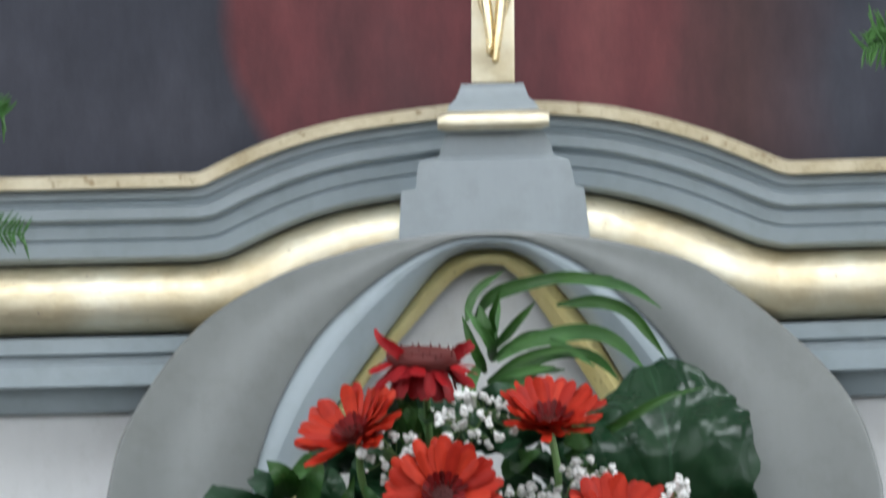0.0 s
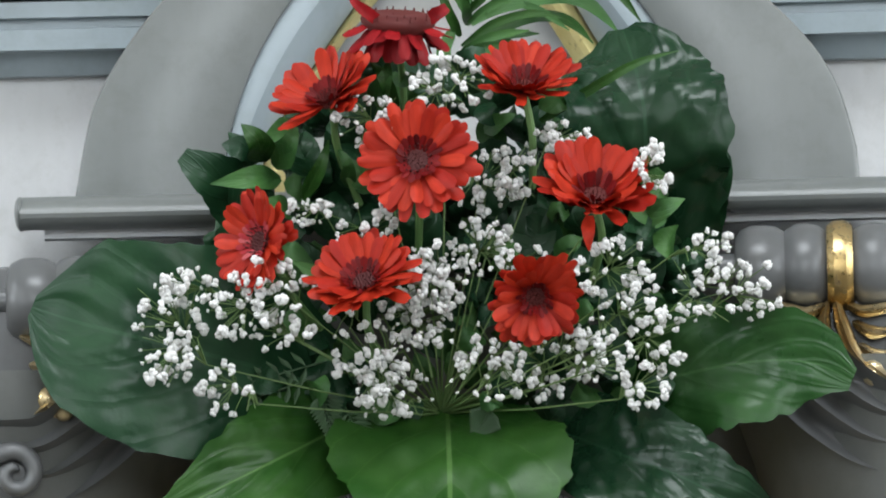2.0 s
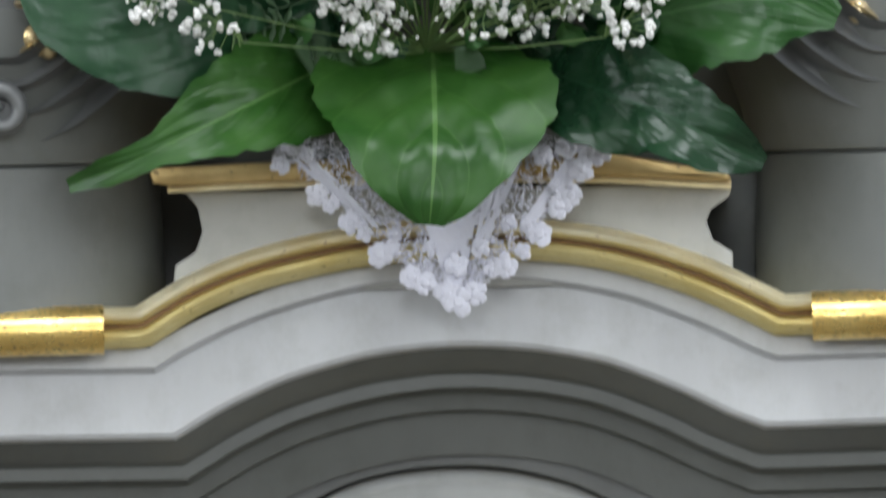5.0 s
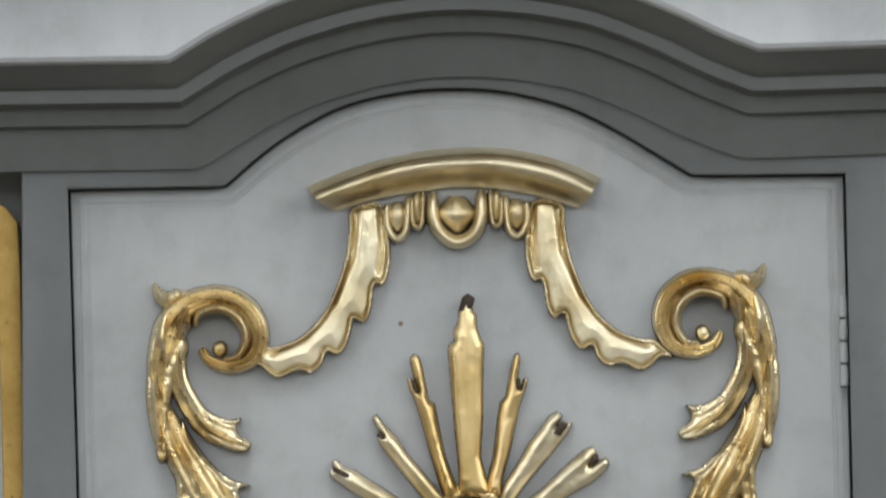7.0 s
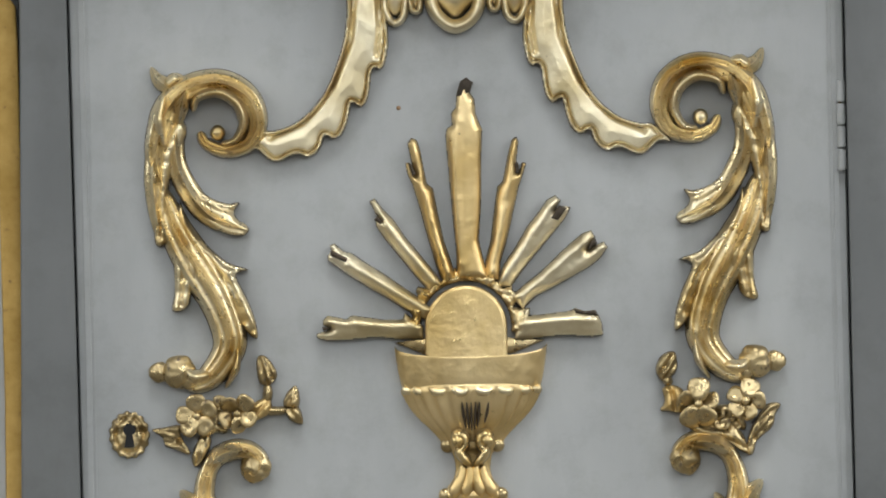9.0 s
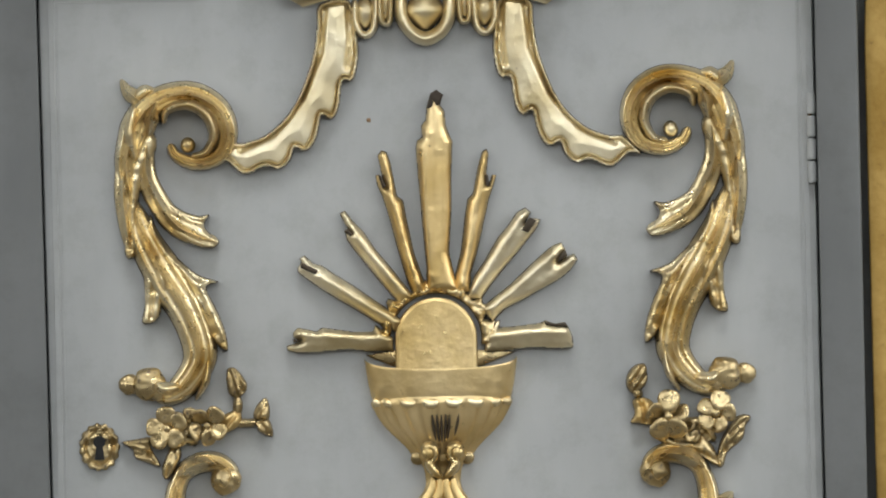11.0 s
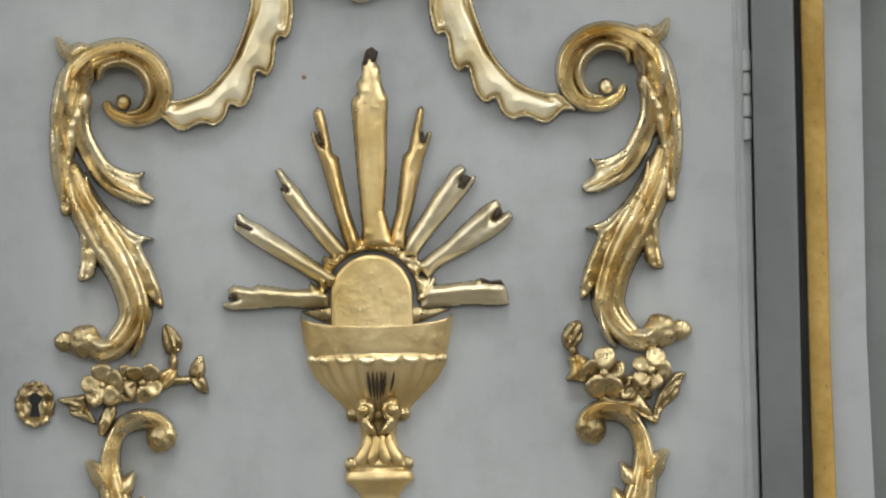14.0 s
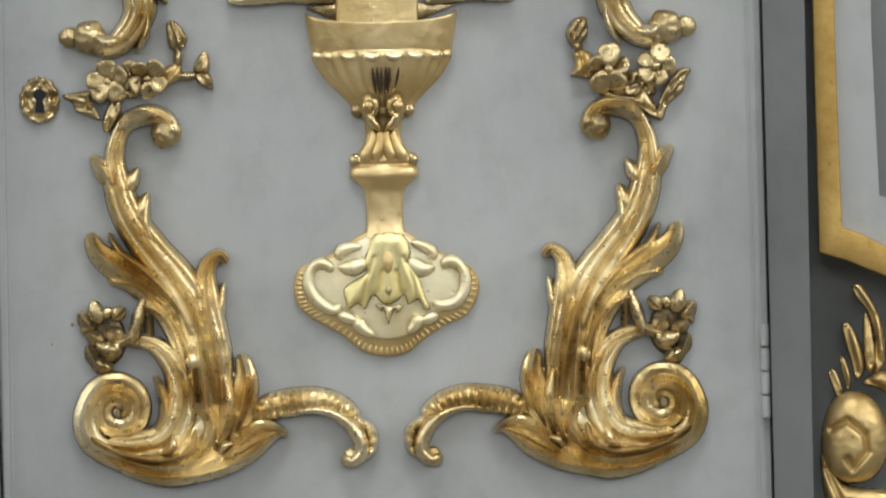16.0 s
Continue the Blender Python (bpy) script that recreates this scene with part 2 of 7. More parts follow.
def plate(outline, d0, d1, bevel=0.0, holes=(), bm=None):
    """A board of that outline from depth d0 to d1, its front edge rounded off by bevel."""
    own = bmesh.new()
    loops = []
    for ring in (outline, *holes):
        vs = [own.verts.new((*p, 0)) for p in ring]
        loops.append([own.edges.new((a, b)) for a, b in zip(vs, vs[1:] + vs[:1])])
    bmesh.ops.triangle_fill(own, edges=own.edges[:], use_beauty=True, use_dissolve=False)
    up = own.faces[:]
    res = bmesh.ops.extrude_face_region(own, geom=up)
    for v in (g for g in res["geom"] if isinstance(g, bmesh.types.BMVert)):
        v.co.z = 1
    if bevel:
        rim = [e for e in own.edges if e.verts[0].co.z > 0.5 and e.verts[1].co.z > 0.5 and any(abs(f.normal.z) < 0.5 for f in e.link_faces)]
        own.normal_update()
        rim = [e for e in own.edges if min(v.co.z for v in e.verts) > 0.5 and len(e.link_faces) == 2 and e.calc_face_angle(0) > 1.0]
        for v in own.verts:
            v.co.z *= (d1 - d0)
        bmesh.ops.bevel(own, geom=rim, offset=bevel, segments=2, profile=0.5, affect="EDGES")
    else:
        for v in own.verts:
            v.co.z *= (d1 - d0)
    for v in own.verts:
        v.co = at((v.co.x, v.co.y), d0 + v.co.z)
    if bm is None:
        return own
    join(bm, own)
    return bm


def join(bm, other):
    me = bpy.data.meshes.new("tmp")
    other.to_mesh(me)
    other.free()
    bm.from_mesh(me)
    bpy.data.meshes.remove(me)


def box(x0, x1, y0, y1, z0, z1, bevel=0.0):
    bm = bmesh.new()
    bmesh.ops.create_cube(bm, size=1.0)
    for v in bm.verts:
        v.co = Vector(((x0 + x1) / 2 + v.co.x * (x1 - x0), (y0 + y1) / 2 + v.co.y * (y1 - y0), (z0 + z1) / 2 + v.co.z * (z1 - z0)))
    if bevel:
        bmesh.ops.bevel(bm, geom=bm.edges[:], offset=bevel, segments=2, profile=0.5, affect="EDGES")
    return bm


PX = 0.00035

# ---- church interior round the altar ----
tagged(part("floor", box(-4.2, 4.2, -11, 1.0, -0.1, 0.0), STONE), "worn grey stone church floor", "floor", kind="structure")
bm = bmesh.new()
for q in ((-4.2, LANTERN[0], -11, 1.0), (LANTERN[1], 4.2, -11, 1.0), (LANTERN[0], LANTERN[1], -11, LANTERN[2]), (LANTERN[0], LANTERN[1], LANTERN[3], 1.0)):
    join(bm, box(*q, 6.2, 6.5))
tagged(part("ceiling", bm, PLASTER), "plain cream plaster church ceiling", "ceiling", kind="structure")
bm = bmesh.new()
# rear wall with an opening made for the added fill light
for q in ((-4.2, -1.5, 0, 6.2), (1.5, 4.2, 0, 6.2), (-1.5, 1.5, 0, 3.3), (-1.5, 1.5, 5.7, 6.2)):
    join(bm, box(q[0], q[1], -11.2, -11.0, q[2], q[3]))
tagged(part("wall_west", bm, PLASTER), "plain cream plaster rear wall", "wall", kind="structure")


def side_wall(name, x0, x1):
    bm = bmesh.new()
    ys = [-11.0]
    for wy in sorted(WINDOWS):
        ys += [wy - WIN_W / 2, wy + WIN_W / 2]
    ys.append(1.0)
    for i, (a, b) in enumerate(zip(ys, ys[1:])):
        if i % 2 == 0:
            join(bm, box(x0, x1, a, b, 0, 6.2))
        else:
            join(bm, box(x0, x1, a, b, 0, WIN_Z - WIN_H / 2))
            join(bm, box(x0, x1, a, b, WIN_Z + WIN_H / 2, 6.2))
    return tagged(part(name, bm, PLASTER), "cream plaster side wall with tall window openings", "wall", kind="structure")


side_wall("wall_south", -4.2, -4.0)
side_wall("wall_north", 4.0, 4.2)
tagged(part("wall_east", box(-4.2, 4.2, 0.242, 0.5, 0, 6.2), PLASTER), "cream plaster wall behind the altarpiece", "wall", kind="structure")

# ---- altarpiece: wall panel, painting, curved upper cornice ----
retable = thing("altarpiece", "grey and gilt wooden altarpiece with curved cornice", "altarpiece", (0, 0.2, 0))
CORN = [(-0.5518, 2.3865), (-0.3378, 2.3920), (-0.1809, 2.3924)] + curve([(-0.1766, 2.3930), (-0.1343, 2.4117), (-0.0877, 2.4246), (-0.0233, 2.4327), (0.0081, 2.4342), (0.0409, 2.4343), (0.0908, 2.4289), (0.1439, 2.4140), (0.1915, 2.3939)]) + [(0.1968, 2.3927), (0.3037, 2.3941), (0.5175, 2.3966)]
part("gilt_fillet", sweep(CORN, [(0.0, -0.20), (0.0, -0.045), (0.0015, -0.04), (0.0085, -0.04), (0.0095, -0.05)]), DULL_GILT, retable, "narrow worn gilt fillet")
part("cornice", sweep(CORN, [(0.0085, -0.2), (0.0085, -0.052), (0.0155, -0.053), (0.0170, -0.058), (0.0210, -0.060), (0.0216, -0.056), (0.0285, -0.0565), (0.0300, -0.060), (0.0320, -0.066), (0.0335, -0.064),
                             (0.0410, -0.066), (0.0425, -0.069), (0.0436, -0.067), (0.0530, -0.070), (0.0560, -0.076), (0.0580, -0.10)]), GREY, retable, "stepped grey painted cornice")
TOR = [(0.0575 + 0.022 * (1 - math.cos(a)), -0.1 + 0.036 * math.sin(a) ** 0.75 if 0 < a < 3.14 else -0.1) for a in np.linspace(0, math.pi, 17)]
part("gilt_torus", sweep(CORN, TOR), GOLD_PALE, retable, "rounded gilt moulding, worn leaf")
part("frieze_band", sweep(CORN, [(0.1025, -0.12), (0.1040, -0.078), (0.1140, -0.080), (0.1148, -0.088), (0.1210, -0.088), (0.1215, -0.083), (0.1345, -0.085), (0.1360, -0.100), (0.1510, -0.112), (0.1525, -0.125)]), GREY, retable, "grey stepped band")
part("wall_panel", sweep(CORN, [(0.05, -0.12), (0.05, -0.122), (0.9, -0.122), (0.9, -0.2), (0.05, -0.2)]), WHITE, retable, "white painted wooden panel")

painting = thing("painting", "dark oil painting with red drapery behind the cornice", "painting", (0, 0.22, 2.3))
part("canvas", box(-0.9, 0.9, 0.222, 0.242, 2.3, 3.4), CANVAS, painting)

# ---- tabernacle ----
tab = thing("tabernacle", "grey painted wooden tabernacle with gilt mouldings and ornaments", "tabernacle", (0, 0.1, 0.0))
HOOD = [(-0.2408, 2.1560)] + curve([(-0.2407, 2.1667), (-0.2305, 2.2166) , (-0.2130, 2.2511), (-0.1859, 2.2864), (-0.1608, 2.3075), (-0.1249, 2.3266), (-0.0892, 2.3385), (-0.0481, 2.3478), (0.0065, 2.3517), (0.0640, 2.3469), (0.1241, 2.3324), (0.1592, 2.3118), (0.1939, 2.2824), (0.2215, 2.2531), (0.2385, 2.2241), (0.2489, 2.1857)]) + [(0.2508, 2.1463)]
COVE = [(-0.1510, 2.1542)] + curve([(-0.1458, 2.1899), (-0.1401, 2.2138), (-0.1261, 2.2493), (-0.1043, 2.2848), (-0.0754, 2.3130), (-0.0466, 2.3333), (-0.0179, 2.3450), (0.0064, 2.3474), (0.0305, 2.3440), (0.0587, 2.3312), (0.0866, 2.3097), (0.1144, 2.2804), (0.1348, 2.2441), (0.1511, 2.1865)]) + [(0.1702, 2.1479)]
OGIVE = [(-0.1340, 2.1539)] + curve([(-0.1155, 2.2036), (-0.0926, 2.2415), (-0.0544, 2.2946), (-0.0217, 2.3328), (0.0062, 2.3398), (0.0317, 2.3317), (0.0664, 2.2921), (0.0869, 2.2576), (0.1176, 2.2086)]) + [(0.1631, 2.1481)]
OGIN = [(-0.1127, 2.1535)] + curve([(-0.1013, 2.2033), (-0.0764, 2.2519), (-0.0383, 2.2978), (-0.0129, 2.3243), (0.0060, 2.3301), (0.0208, 2.3237), (0.0415, 2.2944), (0.0673, 2.2526), (0.0929, 2.2091)]) + [(0.1348, 2.1486)]
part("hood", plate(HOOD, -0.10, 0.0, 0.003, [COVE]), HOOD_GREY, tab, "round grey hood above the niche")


def loft(a, b, n=40):
    """A band between two lines of the elevation given as (line, depth), with a rounded middle."""
    bm = bmesh.new()

    def even(line):
        q = np.array(line)
        s = np.concatenate([[0], np.cumsum(np.linalg.norm(np.diff(q, axis=0), axis=1))])
        return [tuple(np.interp(t, s, q[:, k]) for k in (0, 1)) for t in np.linspace(0, s[-1], n)]
    rows = [even(l) for l, d in (a, b)]
    return bm, rows, a[1], b[1]


def band(a, b, bulge, n=40, k=6):
    bm, (ra, rb), da, db = loft(a, b, n)
    grid = []
    for p, q in zip(ra, rb):
        grid.append([bm.verts.new(at((p[0] + (q[0] - p[0]) * t, p[1] + (q[1] - p[1]) * t), da + (db - da) * t + bulge * math.sin(math.pi * t))) for t in np.linspace(0, 1, k)])
    for r, s in zip(grid, grid[1:]):
        for i in range(k - 1):
            bm.faces.new((r[i], r[i + 1], s[i + 1], s[i]))
    return bm


part("niche_cove", band((COVE, -0.004), (OGIVE, -0.032), 0.012), GREY, tab, "concave grey niche reveal")
part("niche_arch", band((OGIVE, -0.034), (OGIN, -0.045), 0.010), OLIVE_GILT, tab, "pointed gilt arch moulding")
part("niche_back", plate(OGIN, -0.09, -0.06), WHITE, tab, "white painted niche back")

# ledge under the hood
LEDGE = [(-0.2762, 2.1539), (-0.2684, 2.1541), (-0.0066, 2.1546), (0.2057, 2.1565), (0.3190, 2.1571)]
prof = [(-0.0105, -0.1)] + [(-0.0105 * math.cos(q), 0.030 + 0.024 * math.sin(q)) for q in np.linspace(0, math.pi, 13)] + [(0.0105, -0.1)]
lg = sweep(LEDGE, prof)
lg.verts.ensure_lookup_table()
lg.faces.new([lg.verts[q] for q in range(len(prof))])
nose = bmesh.new()
bmesh.ops.create_uvsphere(nose, u_segments=24, v_segments=16, radius=1.0)
tip = at((-0.2755, 2.1538), 0.03)
for v in nose.verts:
    v.co = Vector((v.co.x * 0.004, v.co.y * 0.024, v.co.z * 0.0105)) + tip
join(lg, nose)
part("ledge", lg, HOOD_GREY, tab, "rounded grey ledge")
FILLET = [(-0.2608, 2.1421), (-0.0068, 2.1429), (0.2055, 2.1451), (0.3186, 2.1457)]
part("fillet", sweep(FILLET, [(-0.003, -0.1), (-0.003, 0.03), (0.004, 0.03), (0.005, 0.022), (0.0055, -0.1)]), PALE, tab, "thin pale fillet")
# body behind the capitals
part("body", box(-0.42, 0.42, 0.04, 0.24, 0.0, 2.12), DARK, tab, "dark grey carcass")

# lower arched cornice
LOW = [(-0.4591, 1.8631), (-0.2832, 1.8675), (-0.2001, 1.8676)] + curve([(-0.1987, 1.8679), (-0.1667, 1.8864), (-0.1242, 1.9025), (-0.0712, 1.9138), (-0.0289, 1.9183), (0.0035, 1.9191), (0.0345, 1.9181), (0.0696, 1.9157), (0.1117, 1.9075), (0.1571, 1.8918), (0.1884, 1.8770), (0.2058, 1.8679)]) + [(0.2093, 1.8678), (0.2684, 1.8684), (0.4556, 1.8701)]
# the cream colour stands in for the bright highlight along the upper roll
part("gilt_cornice", sweep(LOW, [(0.0, 0.0), (0.0, 0.100), (0.0015, 0.1075), (0.0045, 0.112), (0.0075, 0.111), (0.0100, 0.105), (0.0112, 0.096)]), CREAM_GILT, tab, "gilt upper roll of the arch, highlight in its pale colour")
part("gilt_groove", sweep(LOW, [(0.0112, 0.080), (0.0112, 0.0985), (0.0136, 0.098), (0.0138, 0.08)]), BOLE, tab, "brown worn groove")
part("gilt_roll_under", sweep(LOW, [(0.0136, 0.080), (0.0138, 0.100), (0.0155, 0.1035), (0.0185, 0.105), (0.0215, 0.1035), (0.0245, 0.097), (0.0265, 0.085)]), OLIVE_GILT, tab, "gilt lower roll of the arch")
for seg in ([(-0.4591, 1.8631), (-0.2832, 1.8675), (-0.2188, 1.8680)], [(0.2220, 1.8679), (0.2684, 1.8684), (0.4556, 1.8701)]):
    prof = [(0.0145 - 0.0155 * math.cos(q), 0.100 + 0.020 * math.sin(q)) for q in np.linspace(-0.1, math.pi + 0.1, 14)]
    tb = sweep(seg, prof)
    tb.verts.ensure_lookup_table()
    n_row = len(prof)
    for first in (0, (len(seg) - 1) * n_row):
        tb.faces.new([tb.verts[first + q] for q in range(n_row)])
    part("gilt_roll", tb, BURNISHED, tab, "polished gilt roll, chipped")
FAS = [(-0.4594, 1.8384), (-0.2836, 1.8379), (-0.1915, 1.8375)] + curve([(-0.1901, 1.8375), (-0.1673, 1.8504), (-0.1248, 1.8690), (-0.0718, 1.8838), (-0.0294, 1.8901), (0.0030, 1.8916), (0.0339, 1.8903), (0.0690, 1.8861), (0.1110, 1.8768), (0.1564, 1.8590), (0.1877, 1.8435), (0.2016, 1.8376)]) + [(0.2051, 1.8376), (0.2677, 1.8385), (0.4548, 1.8391)]
part("fascia", sweep(FAS, [(-0.004, 0.0), (-0.004, 0.086), (0.008, 0.088), (0.012, 0.08), (0.049, 0.080), (0.052, 0.078), (0.054, 0.07)]), PALE, tab, "pale grey arched fascia")
part("door_arch", sweep(FAS, [(0.054, 0.07), (0.066, 0.058), (0.070, 0.05), (0.078, 0.05), (0.082, 0.036), (0.092, 0.034), (0.094, 0.026), (0.12, 0.022)]), ARCH_SHADE_GREY, tab, "stepped grey arch over the door, fascia's shade in its paint")

# door and frame
DOOR = [(-0.2319, 0.9898), (-0.2363, 1.4993), (-0.2385, 1.7054), (-0.1423, 1.7053)] + curve([(-0.1401, 1.7066), (-0.1180, 1.7252), (-0.0931, 1.7416), (-0.0648, 1.7547), (-0.0295, 1.7621), (0.0028, 1.7636), (0.0336, 1.7609), (0.0686, 1.7518), (0.0964, 1.7386), (0.1242, 1.7216), (0.1467, 1.7074)]) + [(0.1484, 1.7067), (0.2425, 1.7056), (0.2431, 1.4621), (0.2455, 1.1635), (0.2465, 0.9801)]
door = part("door", plate(DOOR, -0.02, 0.004, 0.003), GREY_DOOR, tab, "grey painted door with shouldered arch top")
part("frame", plate([(-0.2775, 0.9907), (-0.2715, 1.4719), (-0.2670, 1.8019), (0.2700, 1.7915), (0.2705, 1.4616), (0.2710, 0.9797)], -0.05, 0.018, 0.002, [[(p[0] - q[0] * 0.0010, p[1] - q[1] * 0.0010) for p, q in zip(DOOR, offsets(DOOR))]]), FRAME_GREY, tab, "grey door frame")


# ---- carved relief ----
def stroke(bm, path, widths, h, d0=0.0045, ridges=0, ribs=0, steps=5, rows=17, keen=False, swell=1.16, bare=True):
    """A carved leaf or scroll lying on the door: a swept, swelling band of half-widths (in 0.35 mm), its height in
    metres. bare: its outermost strips take the dark edge shade.
    """
    pts = [np.array(p) for p in curve(path, steps)]
    s = np.concatenate([[0], np.cumsum([np.linalg.norm(b - a) for a, b in zip(pts, pts[1:])])])
    s = s / s[-1]
    w = np.interp(s, np.linspace(0, 1, len(widths)), np.array(widths) * PX * swell)
    length = sum(np.linalg.norm(q - p) for p, q in zip(pts, pts[1:]))
    wm = max(w)
    w = w * np.sqrt(np.clip(np.minimum(s, 1 - s) * length / (0.9 * w) + 0.12, 0, 1))
    grid = []
    for i, p in enumerate(pts):
        e = pts[min(i + 1, len(pts) - 1)] - pts[max(i - 1, 0)]
        e = e / max(np.linalg.norm(e), 1e-9)
        n = np.array((-e[1], e[0]))
        hh = h * 1.25 * (0.35 + 0.65 * w[i] / wm) * (1 + (0.16 * math.sin(ribs * math.pi * 2 * s[i]) if ribs else 0))
        row = []
        for t in (-1, *np.linspace(-0.94, 0.94, rows), 1):
            if keen:
                z = 1 - 0.75 * abs(t) ** 1.2
            else:
                z = 0.2 + 0.8 * (1 - t * t) ** 0.55
            if ridges and abs(t) < 0.99:
                z *= 0.78 + 0.32 * (1 - abs(math.sin(ridges * math.pi * t / 2)))
            row.append(bm.verts.new(at((p[0] + n[0] * w[i] * t, p[1] + n[1] * w[i] * t), d0 + hh * z if abs(t) < 1 else d0 - 0.002)))
        grid.append(row)
    for r, q in zip(grid, grid[1:]):
        for i in range(rows + 1):
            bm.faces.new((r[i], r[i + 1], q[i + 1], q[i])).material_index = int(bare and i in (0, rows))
    for r in (grid[0], grid[-1]):
        bm.faces.new(r)
    return bm


def spiral(c, r0, r1, a0, a1, n=22):
    """Points of a volute round c; radii in 0.35 mm, angles in degrees."""
    out = []
    for i in range(n):
        f = i / (n - 1)
        r, q = (r0 + (r1 - r0) * f ** 0.9) * PX, radians(a0 + (a1 - a0) * f)
        out.append((c[0] + r * math.cos(q), c[1] + r * math.sin(q)))
    return out


def knob(bm, p, r, d, squash=0.8, seg=10):
    """A rounded boss of radius r (in 0.35 mm) whose middle lies d in front."""
    own = bmesh.new()
    bmesh.ops.create_uvsphere(own, u_segments=seg, v_segments=max(6, seg - 3), radius=r * PX)
    c = at(p, d)
    for v in own.verts:
        v.co = Vector((v.co.x, v.co.y * squash, v.co.z)) + c
    join(bm, own)


def hewn_knob(bm, p, r, d, seed):
    """A carved bud: a boss with a few gouged furrows and an uneven skin."""
    own = bmesh.new()
    bmesh.ops.create_uvsphere(own, u_segments=32, v_segments=20, radius=1.0)
    c = at(p, d)
    for v in own.verts:
        a = math.atan2(v.co.z, v.co.x) + 0.8 * v.co.y + seed
        f = 1 - 0.10 * max(0.0, math.cos(3 * a)) ** 3 + 0.10 * noise.noise(v.co * 2.2 + Vector((seed, 0, 0)))
        v.co = Vector((v.co.x * f, v.co.y * f * 0.75, v.co.z * f)) * r * PX + c
    join(bm, own)


def mirrored(bm, flip):
    """The other side's carving: turned over about the door's slightly leaning middle line."""
    if flip:
        for v in bm.verts:
            k = 1 + v.co.y / DIST
            x, z = v.co.x / k, EYE[2] + (v.co.z - EYE[2]) / k
            mid = 0.003 + (1.605 - z) * 0.0148
            v.co.x = (2 * mid - x) * k
            v.co.z += 0.0048 * min(1.0, max(0.0, (z - 1.47) / 0.15))
        bmesh.ops.reverse_faces(bm, faces=bm.faces)
    return bm


# ---- carved relief with a cut outline ----
def to_line(p, line):
    """Least distances from the points p to an open line, and the nearest places on it."""
    best = np.full(len(p), 1e9)
    foot = np.zeros_like(p)
    for a, b in zip(line, line[1:]):
        a, b = np.array(a), np.array(b)
        e = b - a
        t = np.clip(((p - a) @ e) / max(float(e @ e), 1e-12), 0, 1)
        q = a + t[:, None] * e
        d = np.linalg.norm(p - q, axis=1)
        near = d < best
        best[near], foot[near] = d[near], q[near]
    return best, foot


def carve(outline, h, r, ridges=(), d0=0.0045, rim=0.0, wall=0.3, rough=0.0, res=0.0008, bm=None, seed=0.0, smooth=0):
    """A carved piece of that outline: rounded over r from its edge to the height h; ridges are (line, height, width), rim a raised border."""
    bm = bm or bmesh.new()
    ring = curve(outline, smooth, True) if smooth else list(outline)
    ring = np.array(ring + [ring[0]])
    lo, hi = ring.min(0) - res, ring.max(0) + res
    nx, nz = int((hi[0] - lo[0]) / res) + 2, int((hi[1] - lo[1]) / res) + 2
    gx, gz = np.meshgrid(lo[0] + np.arange(nx) * res, lo[1] + np.arange(nz) * res)
    p = np.stack([gx.ravel(), gz.ravel()], 1)
    inside = np.zeros(len(p), bool)
    for a, b in zip(ring, ring[1:]):
        cross_ = (a[1] > p[:, 1]) != (b[1] > p[:, 1])
        x = a[0] + (p[:, 1] - a[1]) * (b[0] - a[0]) / ((b[1] - a[1]) or 1e-12)
        inside ^= cross_ & (p[:, 0] < x)
    dist, foot = to_line(p, ring)
    t = np.clip(dist / r, 0, 1)
    z = h * (wall + (1 - wall) * np.sqrt(1 - (1 - t) ** 2))
    if rim:
        z = h * (wall + (1 - wall) * np.sqrt(1 - (1 - np.clip(dist / (rim * 0.6), 0, 1)) ** 2)) - h * 0.42 * np.exp(-((dist - rim) / (rim * 0.24)) ** 2) + h * 0.12 * np.clip((dist - rim) / r, 0, 1)
    for line, amp, width in ridges:
        d, _ = to_line(p, line)
        z = z + amp * np.exp(-(d / width) ** 2) * np.clip(dist / (0.3 * r), 0.25, 1)
    if rough:
        z = z + rough * np.array([noise.noise(Vector((q[0] * 220, q[1] * 220, seed))) for q in p])
    made = {}

    def vert(i):
        if i not in made:
            made[i] = bm.verts.new(at(p[i], d0 + max(z[i], 0.0004)) if inside[i] else at(foot[i], d0 - 0.003))
        return made[i]
    for j in range(nz - 1):
        for i in range(nx - 1):
            q = (j * nx + i, j * nx + i + 1, (j + 1) * nx + i + 1, (j + 1) * nx + i)
            if any(inside[c] for c in q):
                f = bm.faces.new([vert(c) for c in q])
                # outer wall faces take the painted contact shade
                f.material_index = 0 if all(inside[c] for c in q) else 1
    return bm


